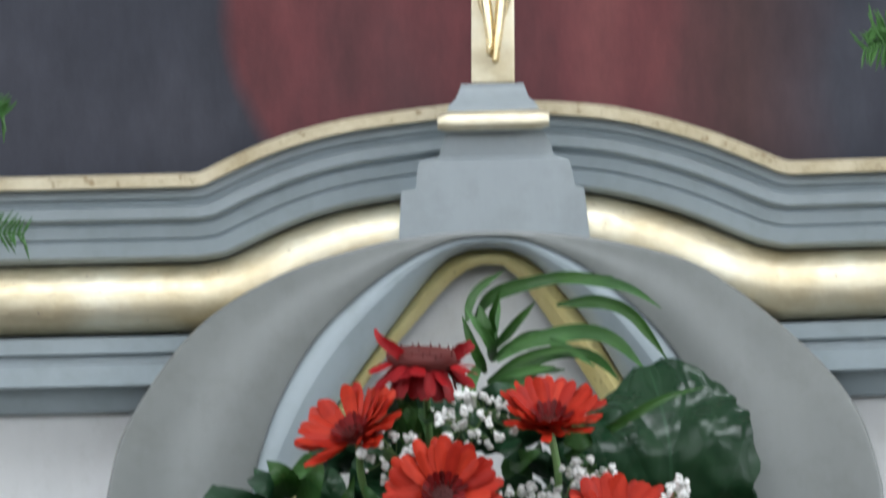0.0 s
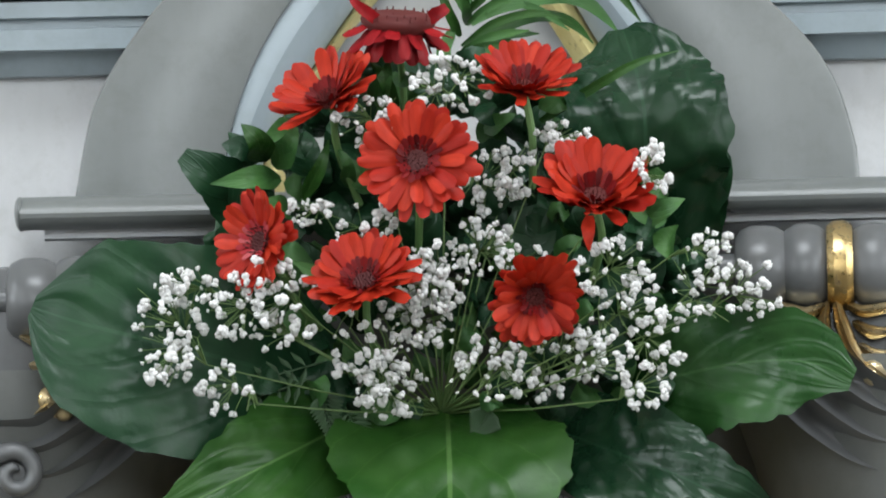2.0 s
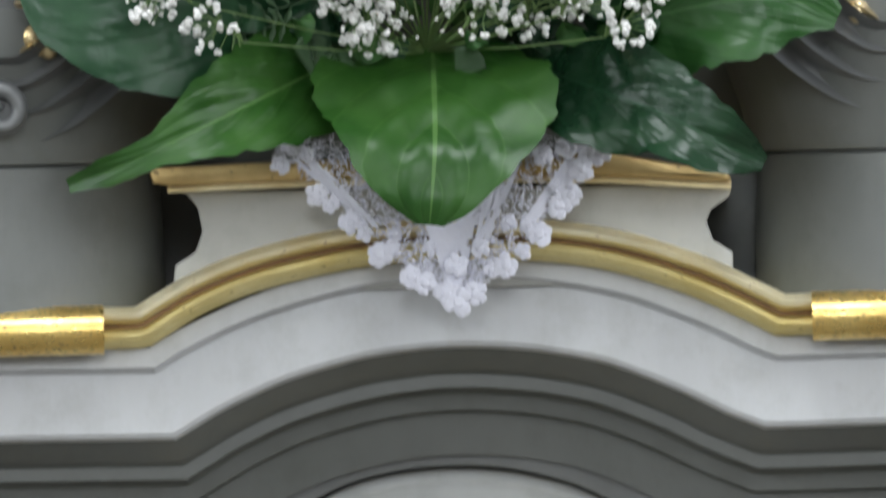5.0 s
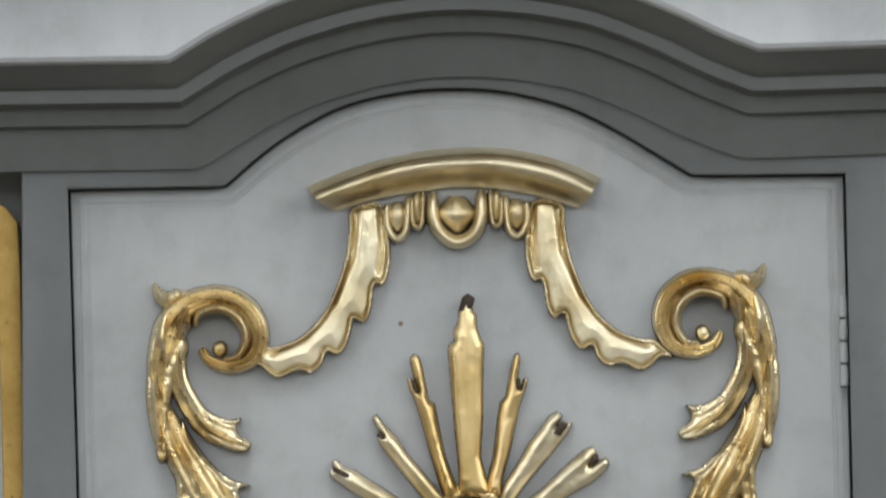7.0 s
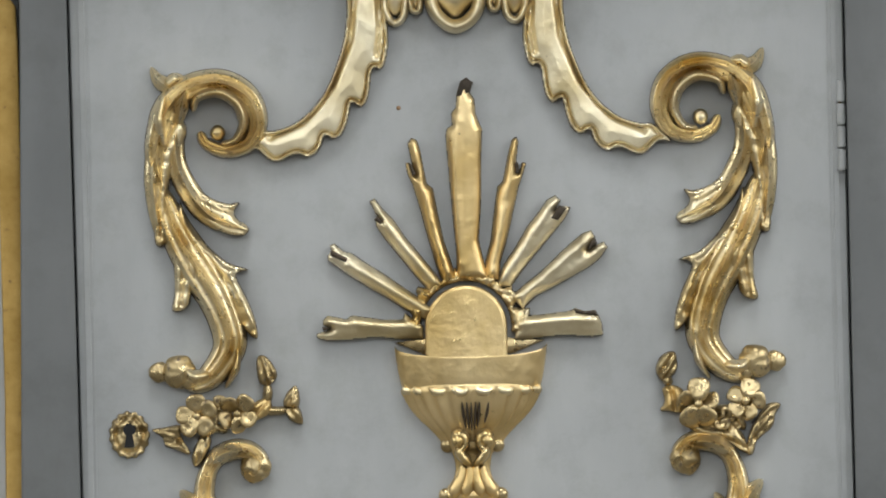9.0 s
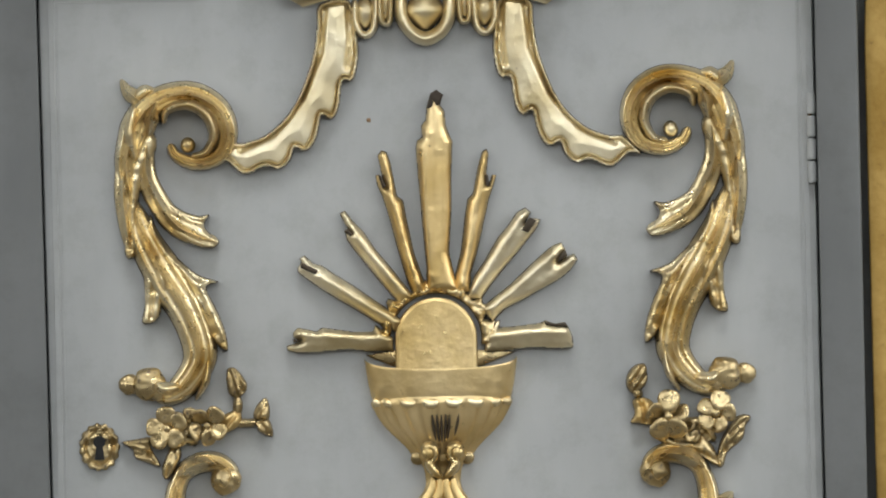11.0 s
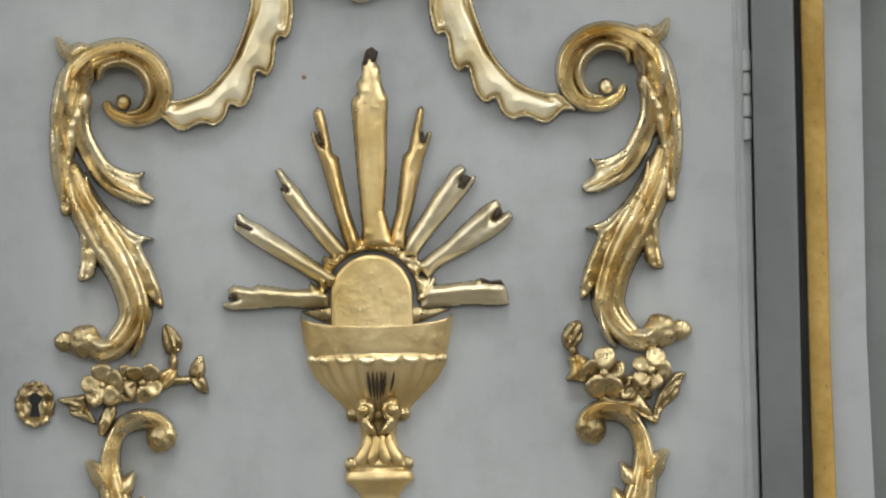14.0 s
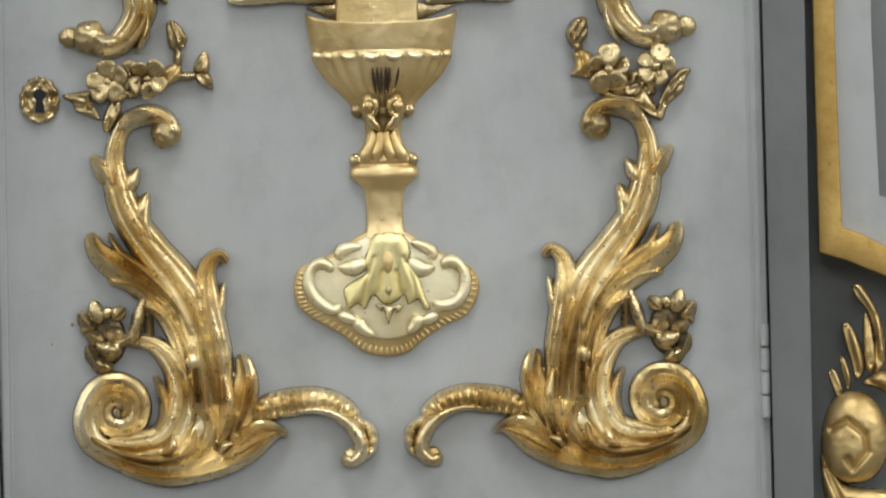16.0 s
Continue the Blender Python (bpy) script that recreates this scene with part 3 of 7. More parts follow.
def rosette(c, r, turn, d0, petals=5, seed=0, flat=0.3):
    """A small carved blossom: rounded petals about a bead, radius r in 0.35 mm."""
    rnd = random.Random(seed)
    bm = bmesh.new()
    for n in range(petals):
        a = turn + n * 2 * math.pi / petals + rnd.uniform(-0.15, 0.15)
        s = r * PX * rnd.uniform(0.88, 1.1)
        own = bmesh.new()
        bmesh.ops.create_uvsphere(own, u_segments=14, v_segments=10, radius=1.0)
        for v in own.verts:
            x, y, z = v.co
            dent = 0.9 * math.exp(-((x - 0.15) ** 2 + z * z) / 0.3) if y < 0 else 0.0
            v.co = Vector((x * 0.49 * s * (1 + 0.2 * z * z), (y + dent) * flat * s, z * 0.42 * s * (1.08 + 0.25 * x)))
        m = Matrix.Translation(at((c[0] + math.cos(a) * 0.56 * s, c[1] + math.sin(a) * 0.56 * s), d0 + 0.001 + rnd.uniform(0, 0.002)))
        m = m @ Matrix.Rotation(-a, 4, "Y") @ Matrix.Rotation(rnd.uniform(-0.7, 0.3), 4, "Z") @ Matrix.Rotation(rnd.uniform(-0.6, 0.6), 4, "X")
        bmesh.ops.transform(own, matrix=m, verts=own.verts)
        join(bm, own)
    knob(bm, c, r * 0.2, d0 + 0.004, 0.8, 9)
    return bm


def upper_scroll():
    out = []

    def S(name, path, widths, h, **kw):
        out.append((name, stroke(bmesh.new(), path, widths, h, **kw)))
    S("acanthus_leaf", [(-0.1806, 1.5684), (-0.1858, 1.5895), (-0.1827, 1.6070), (-0.1754, 1.6244), (-0.1618, 1.6347), (-0.1443, 1.6365), (-0.1286, 1.6277), (-0.1222, 1.6122), (-0.1281, 1.5983), (-0.1422, 1.5943), (-0.1541, 1.5988), (-0.1582, 1.6066)], [6, 14, 20, 24, 22, 21, 22, 20, 16, 13, 11, 7], 0.016, ridges=3, steps=6)
    S("acanthus_leaf", [(-0.1621, 1.6189), (-0.1592, 1.6276), (-0.1461, 1.6309), (-0.1347, 1.6237), (-0.1307, 1.6113), (-0.1361, 1.6009), (-0.1450, 1.5986)], [5, 8, 10, 10, 9, 7, 4], 0.021, steps=5)
    knob(out[-1][1], (-0.1469, 1.6056), 14, 0.010)
    S("acanthus_leaf", [(-0.1876, 1.6471), (-0.1828, 1.6386), (-0.1717, 1.6314)], [3, 13, 10], 0.011, ridges=2)
    S("acanthus_leaf", [(-0.1653, 1.6390), (-0.1730, 1.6398), (-0.1794, 1.6343)], [3, 10, 8], 0.013)
    S("acanthus_leaf", [(-0.1654, 1.6341), (-0.1691, 1.6243), (-0.1714, 1.6103)], [6, 14, 6], 0.023, ridges=2)
    S("acanthus_leaf", [(-0.1795, 1.6315), (-0.1826, 1.6140), (-0.1801, 1.5964)], [6, 12, 7], 0.020)
    S("acanthus_leaf", [(-0.1826, 1.6105), (-0.1869, 1.5896), (-0.1876, 1.5720), (-0.1855, 1.5527), (-0.1826, 1.5368)], [12, 14, 14, 12, 6], 0.011, ridges=2)
    S("acanthus_leaf", [(-0.1721, 1.6103), (-0.1732, 1.5893), (-0.1665, 1.5716), (-0.1545, 1.5556), (-0.1406, 1.5483), (-0.1291, 1.5449)], [12, 15, 17, 18, 16, 7], 0.014, ridges=2)
    S("acanthus_leaf", [(-0.1823, 1.5719), (-0.1747, 1.5472), (-0.1621, 1.5242), (-0.1495, 1.5029), (-0.1419, 1.4800), (-0.1447, 1.4663), (-0.1562, 1.4532), (-0.1696, 1.4485)], [10, 24, 30, 32, 28, 27, 22, 14], 0.015, ridges=3, steps=6)
    S("acanthus_leaf", [(-0.1707, 1.5366), (-0.1639, 1.5207), (-0.1622, 1.5035)], [8, 11, 4], 0.013)
    S("acanthus_leaf", [(-0.1369, 1.4731), (-0.1386, 1.4591), (-0.1451, 1.4470)], [4, 7, 3], 0.015)
    S("acanthus_leaf", [(-0.1537, 1.4559), (-0.1642, 1.4544), (-0.1701, 1.4597)], [8, 12, 8], 0.019)
    for n, (cut, veins, h) in enumerate((
            ([(-0.1755, 1.6195), (-0.1867, 1.6021), (-0.1908, 1.5882), (-0.1908, 1.5731), (-0.1876, 1.5555), (-0.1869, 1.5369), (-0.1802, 1.5382), (-0.1795, 1.5571), (-0.1774, 1.5746), (-0.1726, 1.5903), (-0.1663, 1.6042), (-0.1676, 1.6130)], [[(-0.1739, 1.6131), (-0.1834, 1.5923), (-0.1846, 1.5642), (-0.1844, 1.5414)]], 0.013),
            ([(-0.1802, 1.5410), (-0.1763, 1.5255), (-0.1755, 1.5079), (-0.1775, 1.4961), (-0.1719, 1.4952), (-0.1662, 1.5000), (-0.1643, 1.5095), (-0.1599, 1.5034), (-0.1582, 1.5146), (-0.1629, 1.5287), (-0.1718, 1.5412)], [[(-0.1754, 1.5360), (-0.1693, 1.5219), (-0.1719, 1.4991)], [(-0.1718, 1.5377), (-0.1630, 1.5217), (-0.1605, 1.5077)]], 0.012),
            ([(-0.1709, 1.5878), (-0.1634, 1.5757), (-0.1520, 1.5654), (-0.1412, 1.5616), (-0.1342, 1.5622), (-0.1378, 1.5556), (-0.1323, 1.5485), (-0.1285, 1.5456), (-0.1325, 1.5411), (-0.1444, 1.5431), (-0.1562, 1.5504), (-0.1658, 1.5618), (-0.1718, 1.5745)], [[(-0.1689, 1.5815), (-0.1590, 1.5655), (-0.1451, 1.5582), (-0.1364, 1.5570)], [(-0.1690, 1.5745), (-0.1574, 1.5567), (-0.1418, 1.5473), (-0.1324, 1.5443)]], 0.015),
            ([(-0.1713, 1.5640), (-0.1653, 1.5491), (-0.1543, 1.5356), (-0.1419, 1.5248), (-0.1294, 1.5204), (-0.1372, 1.5170), (-0.1311, 1.5036), (-0.1258, 1.4895), (-0.1246, 1.4772), (-0.1315, 1.4818), (-0.1383, 1.4932), (-0.1437, 1.5038), (-0.1529, 1.5180), (-0.1642, 1.5340), (-0.1709, 1.5492)], [[(-0.1697, 1.5587), (-0.1578, 1.5374), (-0.1441, 1.5231), (-0.1343, 1.5194)], [(-0.1545, 1.5286), (-0.1408, 1.5108), (-0.1280, 1.4825)], [(-0.1613, 1.5357), (-0.1460, 1.5144), (-0.1335, 1.4878)]], 0.017))):
        out.append(("acanthus_leaf", carve(cut, h, 0.006, [(v, -0.0035, 0.0018) for v in veins], d0=0.005, wall=0.35, rough=0.0006, seed=n, smooth=3)))
    for c, r, d in (((-0.1733, 1.4574), 31, 0.012), ((-0.1860, 1.4576), 19, 0.010), ((-0.1678, 1.4517), 15, 0.014)):
        b = bmesh.new()
        hewn_knob(b, c, r, d, r)
        out.append(("scroll_bud", b))
    return out


def sprig(petals, seed):
    """Small carved petals, each a swelling leaf from one point to another (half-width in 0.35 mm)."""
    r = random.Random(seed)
    b = bmesh.new()
    for p, q, w in petals:
        e = 0.006 + r.uniform(0.0, 0.008)
        m = ((p[0] + q[0]) / 2 + r.uniform(-3, 3) * PX, (p[1] + q[1]) / 2 + r.uniform(-3, 3) * PX)
        x = ((q[0] - p[0]) * 0.35, (q[1] - p[1]) * 0.35)
        stroke(b, [(p[0] - x[0], p[1] - x[1]), m, (q[0] + x[0], q[1] + x[1])], [w * 0.55, w * 1.05, w * 0.8], r.uniform(0.004, 0.007), d0=e, ridges=r.choice((0, 0, 2)), steps=5, rows=9, keen=r.random() < 0.4)
    return b


def low_blossom():
    b = sprig([(*[(-0.1821, 1.2845), (-0.1767, 1.2781)], 13), (*[(-0.1743, 1.2914), (-0.1716, 1.2829)], 13), (*[(-0.1695, 1.2836), (-0.1638, 1.2870)], 9), (*[(-0.1611, 1.2834), (-0.1568, 1.2882)], 11), (*[(-0.1775, 1.2732), (-0.1705, 1.2695)], 12), (*[(-0.1641, 1.2757), (-0.1572, 1.2700)], 15), (*[(-0.1706, 1.2660), (-0.1622, 1.2630)], 12),
               (*[(-0.1743, 1.2555), (-0.1660, 1.2519)], 15), (*[(-0.1658, 1.2589), (-0.1608, 1.2658)], 11), (*[(-0.1776, 1.2641), (-0.1743, 1.2563)], 11), (*[(-0.1809, 1.2747), (-0.1766, 1.2788)], 10), (*[(-0.1601, 1.2658), (-0.1501, 1.2705)], 9), (*[(-0.1441, 1.2908), (-0.1494, 1.2726)], 10), (*[(-0.1434, 1.2901), (-0.1403, 1.2718)], 8)], 8)
    stroke(b, [(-0.1436, 1.2655), (-0.1523, 1.2685), (-0.1645, 1.2701)], [9, 7, 6], 0.007)
    return b


# dark brown base under the petals; its colour paints the shade in their gaps
def low_base():
    b = bmesh.new()
    stroke(b, [(-0.1766, 1.2809), (-0.1662, 1.2754), (-0.1646, 1.2648), (-0.1709, 1.2527)], [14, 26, 24, 12], 0.003, ribs=5)
    return b


def lower_scroll():
    """The scroll's carved pieces, each with its name."""
    out = []

    def S(name, path, widths, h, **kw):
        out.append((name, stroke(bmesh.new(), path, widths, h, **kw)))
    S("scroll_stem", [(-0.1335, 1.3959), (-0.1280, 1.3923), (-0.1243, 1.4007), (-0.1312, 1.4078), (-0.1424, 1.4084), (-0.1538, 1.4012), (-0.1594, 1.3841), (-0.1574, 1.3630), (-0.1501, 1.3429), (-0.1371, 1.3240), (-0.1227, 1.3062), (-0.1116, 1.2859), (-0.1040, 1.2619), (-0.0989, 1.2372), (-0.0980, 1.2126)], [8, 15, 17, 14, 17, 24, 27, 29, 31, 34, 37, 36, 32, 27, 16], 0.017, ridges=3, steps=6)
    b = bmesh.new()
    hewn_knob(b, (-0.1275, 1.3976), 28, 0.010, 3)
    out.append(("scroll_bud", b))
    S("acanthus_leaf", [(-0.1569, 1.3989), (-0.1491, 1.4057), (-0.1392, 1.4084), (-0.1302, 1.4061)], [10, 16, 14, 6], 0.019, keen=True)
    S("acanthus_leaf", [(-0.1602, 1.3631), (-0.1662, 1.3748), (-0.1745, 1.3841)], [14, 17, 5], 0.012, ridges=2)
    S("acanthus_leaf", [(-0.1532, 1.3595), (-0.1488, 1.3688), (-0.1445, 1.3765)], [12, 13, 4], 0.012)
    S("acanthus_leaf", [(-0.1459, 1.3400), (-0.1429, 1.3519), (-0.1392, 1.3609)], [12, 15, 5], 0.012)
    S("acanthus_leaf", [(-0.1392, 1.3592), (-0.1410, 1.3399), (-0.1336, 1.3257)], [5, 9, 6], 0.013)
    S("acanthus_leaf", [(-0.1761, 1.3364), (-0.1694, 1.3222), (-0.1494, 1.3085), (-0.1286, 1.2933), (-0.1137, 1.2691)], [10, 23, 27, 24, 14], 0.015, ridges=2)
    S("acanthus_leaf", [(-0.1642, 1.3362), (-0.1568, 1.3234), (-0.1402, 1.3097), (-0.1231, 1.2904), (-0.1119, 1.2691)], [4, 8, 10, 8, 5], 0.021, keen=True)
    S("acanthus_leaf", [(-0.1656, 1.3060), (-0.1460, 1.3014), (-0.1274, 1.2834), (-0.1160, 1.2586), (-0.1130, 1.2340)], [6, 16, 21, 22, 14], 0.015, ridges=2)
    S("acanthus_leaf", [(-0.1462, 1.2908), (-0.1330, 1.2850), (-0.1214, 1.2672), (-0.1170, 1.2453)], [7, 11, 13, 8], 0.016, keen=True)
    S("acanthus_leaf", [(-0.0910, 1.3158), (-0.0958, 1.3208), (-0.1036, 1.3132), (-0.1047, 1.2953), (-0.1009, 1.2741), (-0.0972, 1.2512), (-0.0956, 1.2231)], [8, 15, 24, 25, 25, 20, 13], 0.017, ridges=3)
    S("acanthus_leaf", [(-0.0933, 1.3039), (-0.0950, 1.2898), (-0.0967, 1.2741)], [4, 8, 4], 0.012)
    S("acanthus_leaf", [(-0.1127, 1.2832), (-0.1096, 1.2620), (-0.1066, 1.2373), (-0.1056, 1.2162)], [7, 12, 13, 8], 0.021, keen=True)
    # the body that rolls into the bottom volute
    S("scroll_body", [(-0.1488, 1.2698), (-0.1334, 1.2632), (-0.1225, 1.2468), (-0.1209, 1.2257), (-0.1304, 1.2076), (-0.1501, 1.2023), (-0.1694, 1.2052)], [10, 18, 24, 28, 30, 26, 14], 0.014, ridges=3, steps=6)
    S("scroll_body", [(-0.0930, 1.2511), (-0.0949, 1.2266), (-0.1114, 1.2075), (-0.1362, 1.1992), (-0.1607, 1.1997)], [24, 40, 46, 40, 20], 0.008, ridges=3)
    S("acanthus_leaf", [(-0.1380, 1.2471), (-0.1326, 1.2357), (-0.1315, 1.2220), (-0.1387, 1.2105)], [4, 10, 11, 5], 0.018, keen=True)
    S("volute", spiral((-0.1609, 1.2258), 7, 52, -420, 165) + [(-0.1814, 1.2184), (-0.1754, 1.2042), (-0.1556, 1.1947), (-0.1328, 1.1893), (-0.1117, 1.1938), (-0.0945, 1.2097)], [14, 16, 17, 18, 19, 19, 19, 20, 21, 26, 32, 34, 26], 0.015, ridges=2, steps=3)
    knob(out[-1][1], (-0.1609, 1.2258), 50, 0.002, 0.12, 24)
    S("scroll_body", [(-0.1782, 1.2036), (-0.1557, 1.1877), (-0.1295, 1.1829), (-0.1048, 1.1852), (-0.0800, 1.1953), (-0.0622, 1.2090), (-0.0545, 1.2075)], [4, 7, 8, 10, 12, 11, 4], 0.013, ridges=2)
    S("acanthus_leaf", [(-0.1781, 1.2099), (-0.1573, 1.1975), (-0.1292, 1.1942), (-0.1115, 1.2023)], [4, 7, 8, 5], 0.022, keen=True)
    S("acanthus_leaf", [(-0.1159, 1.2277), (-0.1048, 1.2225), (-0.1023, 1.2084), (-0.1152, 1.1911)], [8, 14, 17, 7], 0.021, ridges=2)
    S("acanthus_leaf", [(-0.1127, 1.2128), (-0.1151, 1.2006), (-0.1272, 1.1927)], [5, 12, 6], 0.022, keen=True)
    S("acanthus_leaf", [(-0.1271, 1.2103), (-0.1270, 1.2026), (-0.1341, 1.1971)], [9, 12, 5], 0.021)
    S("acanthus_leaf", [(-0.1177, 1.2453), (-0.1144, 1.2340), (-0.1153, 1.2234)], [6, 13, 6], 0.018, keen=True)
    S("acanthus_leaf", [(-0.0938, 1.2424), (-0.0928, 1.2230), (-0.0996, 1.1999)], [10, 16, 8], 0.020, ridges=2)
    knob(out[-1][1], (-0.1132, 1.2551), 15, 0.020)
    S("acanthus_leaf", [(-0.0837, 1.2594), (-0.0805, 1.2446), (-0.0837, 1.2246), (-0.0925, 1.2033)], [11, 21, 22, 10], 0.015, ridges=2)
    S("acanthus_leaf", [(-0.0944, 1.2477), (-0.0912, 1.2318), (-0.0916, 1.2138)], [6, 12, 6], 0.018)
    S("acanthus_leaf", [(-0.0755, 1.2473), (-0.0773, 1.2280), (-0.0875, 1.2088)], [5, 9, 5], 0.017, keen=True)
    S("acanthus_leaf", [(-0.0998, 1.1929), (-0.0869, 1.2032), (-0.0709, 1.2127), (-0.0559, 1.2096)], [8, 17, 18, 5], 0.013, ridges=2)
    S("acanthus_leaf", [(-0.0990, 1.1964), (-0.0954, 1.2019), (-0.0883, 1.2039)], [6, 9, 5], 0.017)
    S("curled_arm", [(-0.0795, 1.2199), (-0.0654, 1.2260), (-0.0513, 1.2285), (-0.0372, 1.2296), (-0.0232, 1.2259), (-0.0115, 1.2151)], [12, 22, 23, 21, 18, 15], 0.011, ribs=15, steps=12)
    S("curled_arm", [(-0.0584, 1.2216), (-0.0373, 1.2233), (-0.0216, 1.2181), (-0.0117, 1.2073), (-0.0098, 1.1967), (-0.0162, 1.1909), (-0.0217, 1.1949)], [4, 6, 7, 11, 13, 12, 9], 0.014, steps=6)
    S("curled_arm", [(-0.0146, 1.2179), (-0.0042, 1.2107), (-0.0027, 1.2001), (-0.0070, 1.1925)], [5, 9, 9, 4], 0.010, ribs=5, steps=8)
    knob(out[-1][1], (-0.0168, 1.1948), 13, 0.010)
    return out


def console():
    """The pieces of the console at the top: crown mouldings, loops and eggs."""
    out = []

    def piece(name, path, w, h, **kw):
        out.append((name, stroke(bmesh.new(), path, w, h, **kw)))
    top = curve([(-0.0907, 1.7050), (-0.0656, 1.7150), (-0.0303, 1.7242), (0.0021, 1.7274), (0.0330, 1.7265), (0.0679, 1.7181), (0.0916, 1.7071)])
    mid1 = curve([(-0.0883, 1.7007), (-0.0639, 1.7104), (-0.0296, 1.7200), (0.0020, 1.7232), (0.0329, 1.7223), (0.0664, 1.7142), (0.0887, 1.7029)])
    mid2 = curve([(-0.0817, 1.6943), (-0.0588, 1.7012), (-0.0271, 1.7087), (0.0018, 1.7113), (0.0309, 1.7100), (0.0623, 1.7024), (0.0832, 1.6932)])
    low = curve([(-0.0738, 1.6899), (-0.0448, 1.6974), (-0.0167, 1.7014), (0.0016, 1.7032), (0.0255, 1.7020), (0.0517, 1.6970), (0.0772, 1.6887)])
    crown = band((top, 0.004), (mid1, 0.030), 0.003, 30, 5)
    join(crown, band((mid1, 0.027), (mid2, 0.024), 0.008, 30, 7))
    join(crown, band((mid2, 0.022), (low, 0.010), -0.004, 30, 5))
    join(crown, band((low, 0.010), (low, -0.002), 0.0, 30, 2))
    out.append(("console_crown", crown))
    for q in (1, -1):
        def L(*ps):
            return [p if q == 1 else (0.0036 - p[0], p[1] + 0.0005) for p in ps]
        piece("console_loop", L((-0.0414, 1.6938), (-0.0416, 1.6798), (-0.0362, 1.6716), (-0.0298, 1.6771), (-0.0287, 1.6971)), [7.5] * 5, 0.010, rows=9, swell=1.0)
        piece("console_loop", L((-0.0262, 1.6971), (-0.0258, 1.6820), (-0.0227, 1.6784), (-0.0198, 1.6818), (-0.0191, 1.7004)), [6] * 5, 0.010, rows=9, swell=1.0)
        piece("console_egg", L((-0.0350, 1.6948), (-0.0352, 1.6849), (-0.0354, 1.6758)), [16, 18, 10], 0.007)
        piece("console_egg", L((-0.0227, 1.7002), (-0.0228, 1.6900), (-0.0227, 1.6805)), [9, 9, 6], 0.006)
    piece("console_loop", [(-0.0125, 1.7003), (-0.0128, 1.6838), (-0.0067, 1.6732), (0.0020, 1.6688), (0.0116, 1.6735), (0.0167, 1.6832), (0.0170, 1.7008)], [9, 11, 11, 12, 11, 11, 9], 0.015, steps=6)
    piece("console_egg", [(0.0019, 1.6976), (0.0017, 1.6877), (0.0018, 1.6744)], [32, 34, 20], 0.012)
    return out


def half_lathe(bm, cx, rows, depth, flutes=None, dip=0.0, n=26):
    """A half-round turned form on the door: rows of (height z, half-width in 0.35 mm)."""
    grid = []
    z_hi, z_lo = rows[0][0], rows[-1][0]
    for z, w in rows:
        row = []
        for k in range(n + 1):
            a = math.pi * k / n
            f = 1.0
            if flutes and flutes[0] > z > flutes[1]:
                f = 1 + 0.035 * math.cos(flutes[2] * a)
            s = max(0.0, math.sin(a)) ** 0.8
            row.append(bm.verts.new(at((cx - math.cos(a) * w * PX * f, z - dip * s * (z - z_lo) / (z_hi - z_lo)), 0.0045 + w * PX * depth * s * f)))
        grid.append(row)
    for r, q in zip(grid, grid[1:]):
        for i in range(n):
            bm.faces.new((r[i], r[i + 1], q[i + 1], q[i]))
    return bm


for flip in (False, True):
    for piece, shape in upper_scroll():
        part(piece, mirrored(shape, flip), GOLD_DARK if piece == "scroll_bud" else GOLD, door, "worn carved gilding", angle=60)
    for piece, shape in lower_scroll():
        part(piece, mirrored(shape, flip), GOLD_DARK if piece == "scroll_bud" else GOLD, door, "worn carved gilding", angle=60)
    part("blossom_spray", mirrored(low_blossom(), flip), GOLD_DARK, door, "small carved tarnished gilt blossoms", angle=60)
    part("spray_base", mirrored(low_base(), flip), GOLD_GAP_SHADE, door, "dark brown ground, shade between the blossoms in its colour", angle=60)
for piece, shape in console():
    part(piece, shape, LIT_GOLD, door, "gilt carved console moulding", angle=60)
LEG = [(0.0485, 1.6939), (0.0674, 1.6914), (0.0692, 1.6788), (0.0714, 1.6626), (0.0767, 1.6456), (0.0834, 1.6307), (0.0926, 1.6190), (0.1030, 1.6110), (0.1148, 1.6070)] + [(0.1224, 1.6068), (0.1286, 1.6018), (0.1351, 1.5946), (0.1274, 1.5955), (0.1224, 1.5914), (0.1168, 1.5873), (0.1115, 1.5877), (0.1056, 1.5906), (0.1010, 1.5918), (0.0957, 1.5898), (0.0905, 1.5916), (0.0864, 1.5966), (0.0841, 1.6030), (0.0791, 1.6006), (0.0746, 1.6024), (0.0708, 1.6085), (0.0685, 1.6169), (0.0669, 1.6229), (0.0619, 1.6202), (0.0578, 1.6235), (0.0555, 1.6316), (0.0546, 1.6400), (0.0526, 1.6443), (0.0490, 1.6433), (0.0460, 1.6468), (0.0437, 1.6574), (0.0436, 1.6686)]
LEG_LINES = [[(0.0498, 1.6904), (0.0487, 1.6693), (0.0508, 1.6524)], [(0.0638, 1.6901), (0.0668, 1.6619), (0.0785, 1.6336), (0.0974, 1.6115), (0.1183, 1.6020)]]
for q in (1, -1):
    def turn_over(ps):
        return ps if q == 1 else [(0.0036 - p[0], p[1] - 0.0005) for p in ps]
    leg = carve(turn_over(LEG), 0.010, 0.012, [(turn_over(line), -0.004, 0.0016) for line in LEG_LINES], rim=0.0028, wall=0.6, rough=0.0, seed=q * 4.0, smooth=3)
    part("console_leg", leg, LIT_GOLD, door, "scalloped gilt ribbon leg with raised border", angle=60)
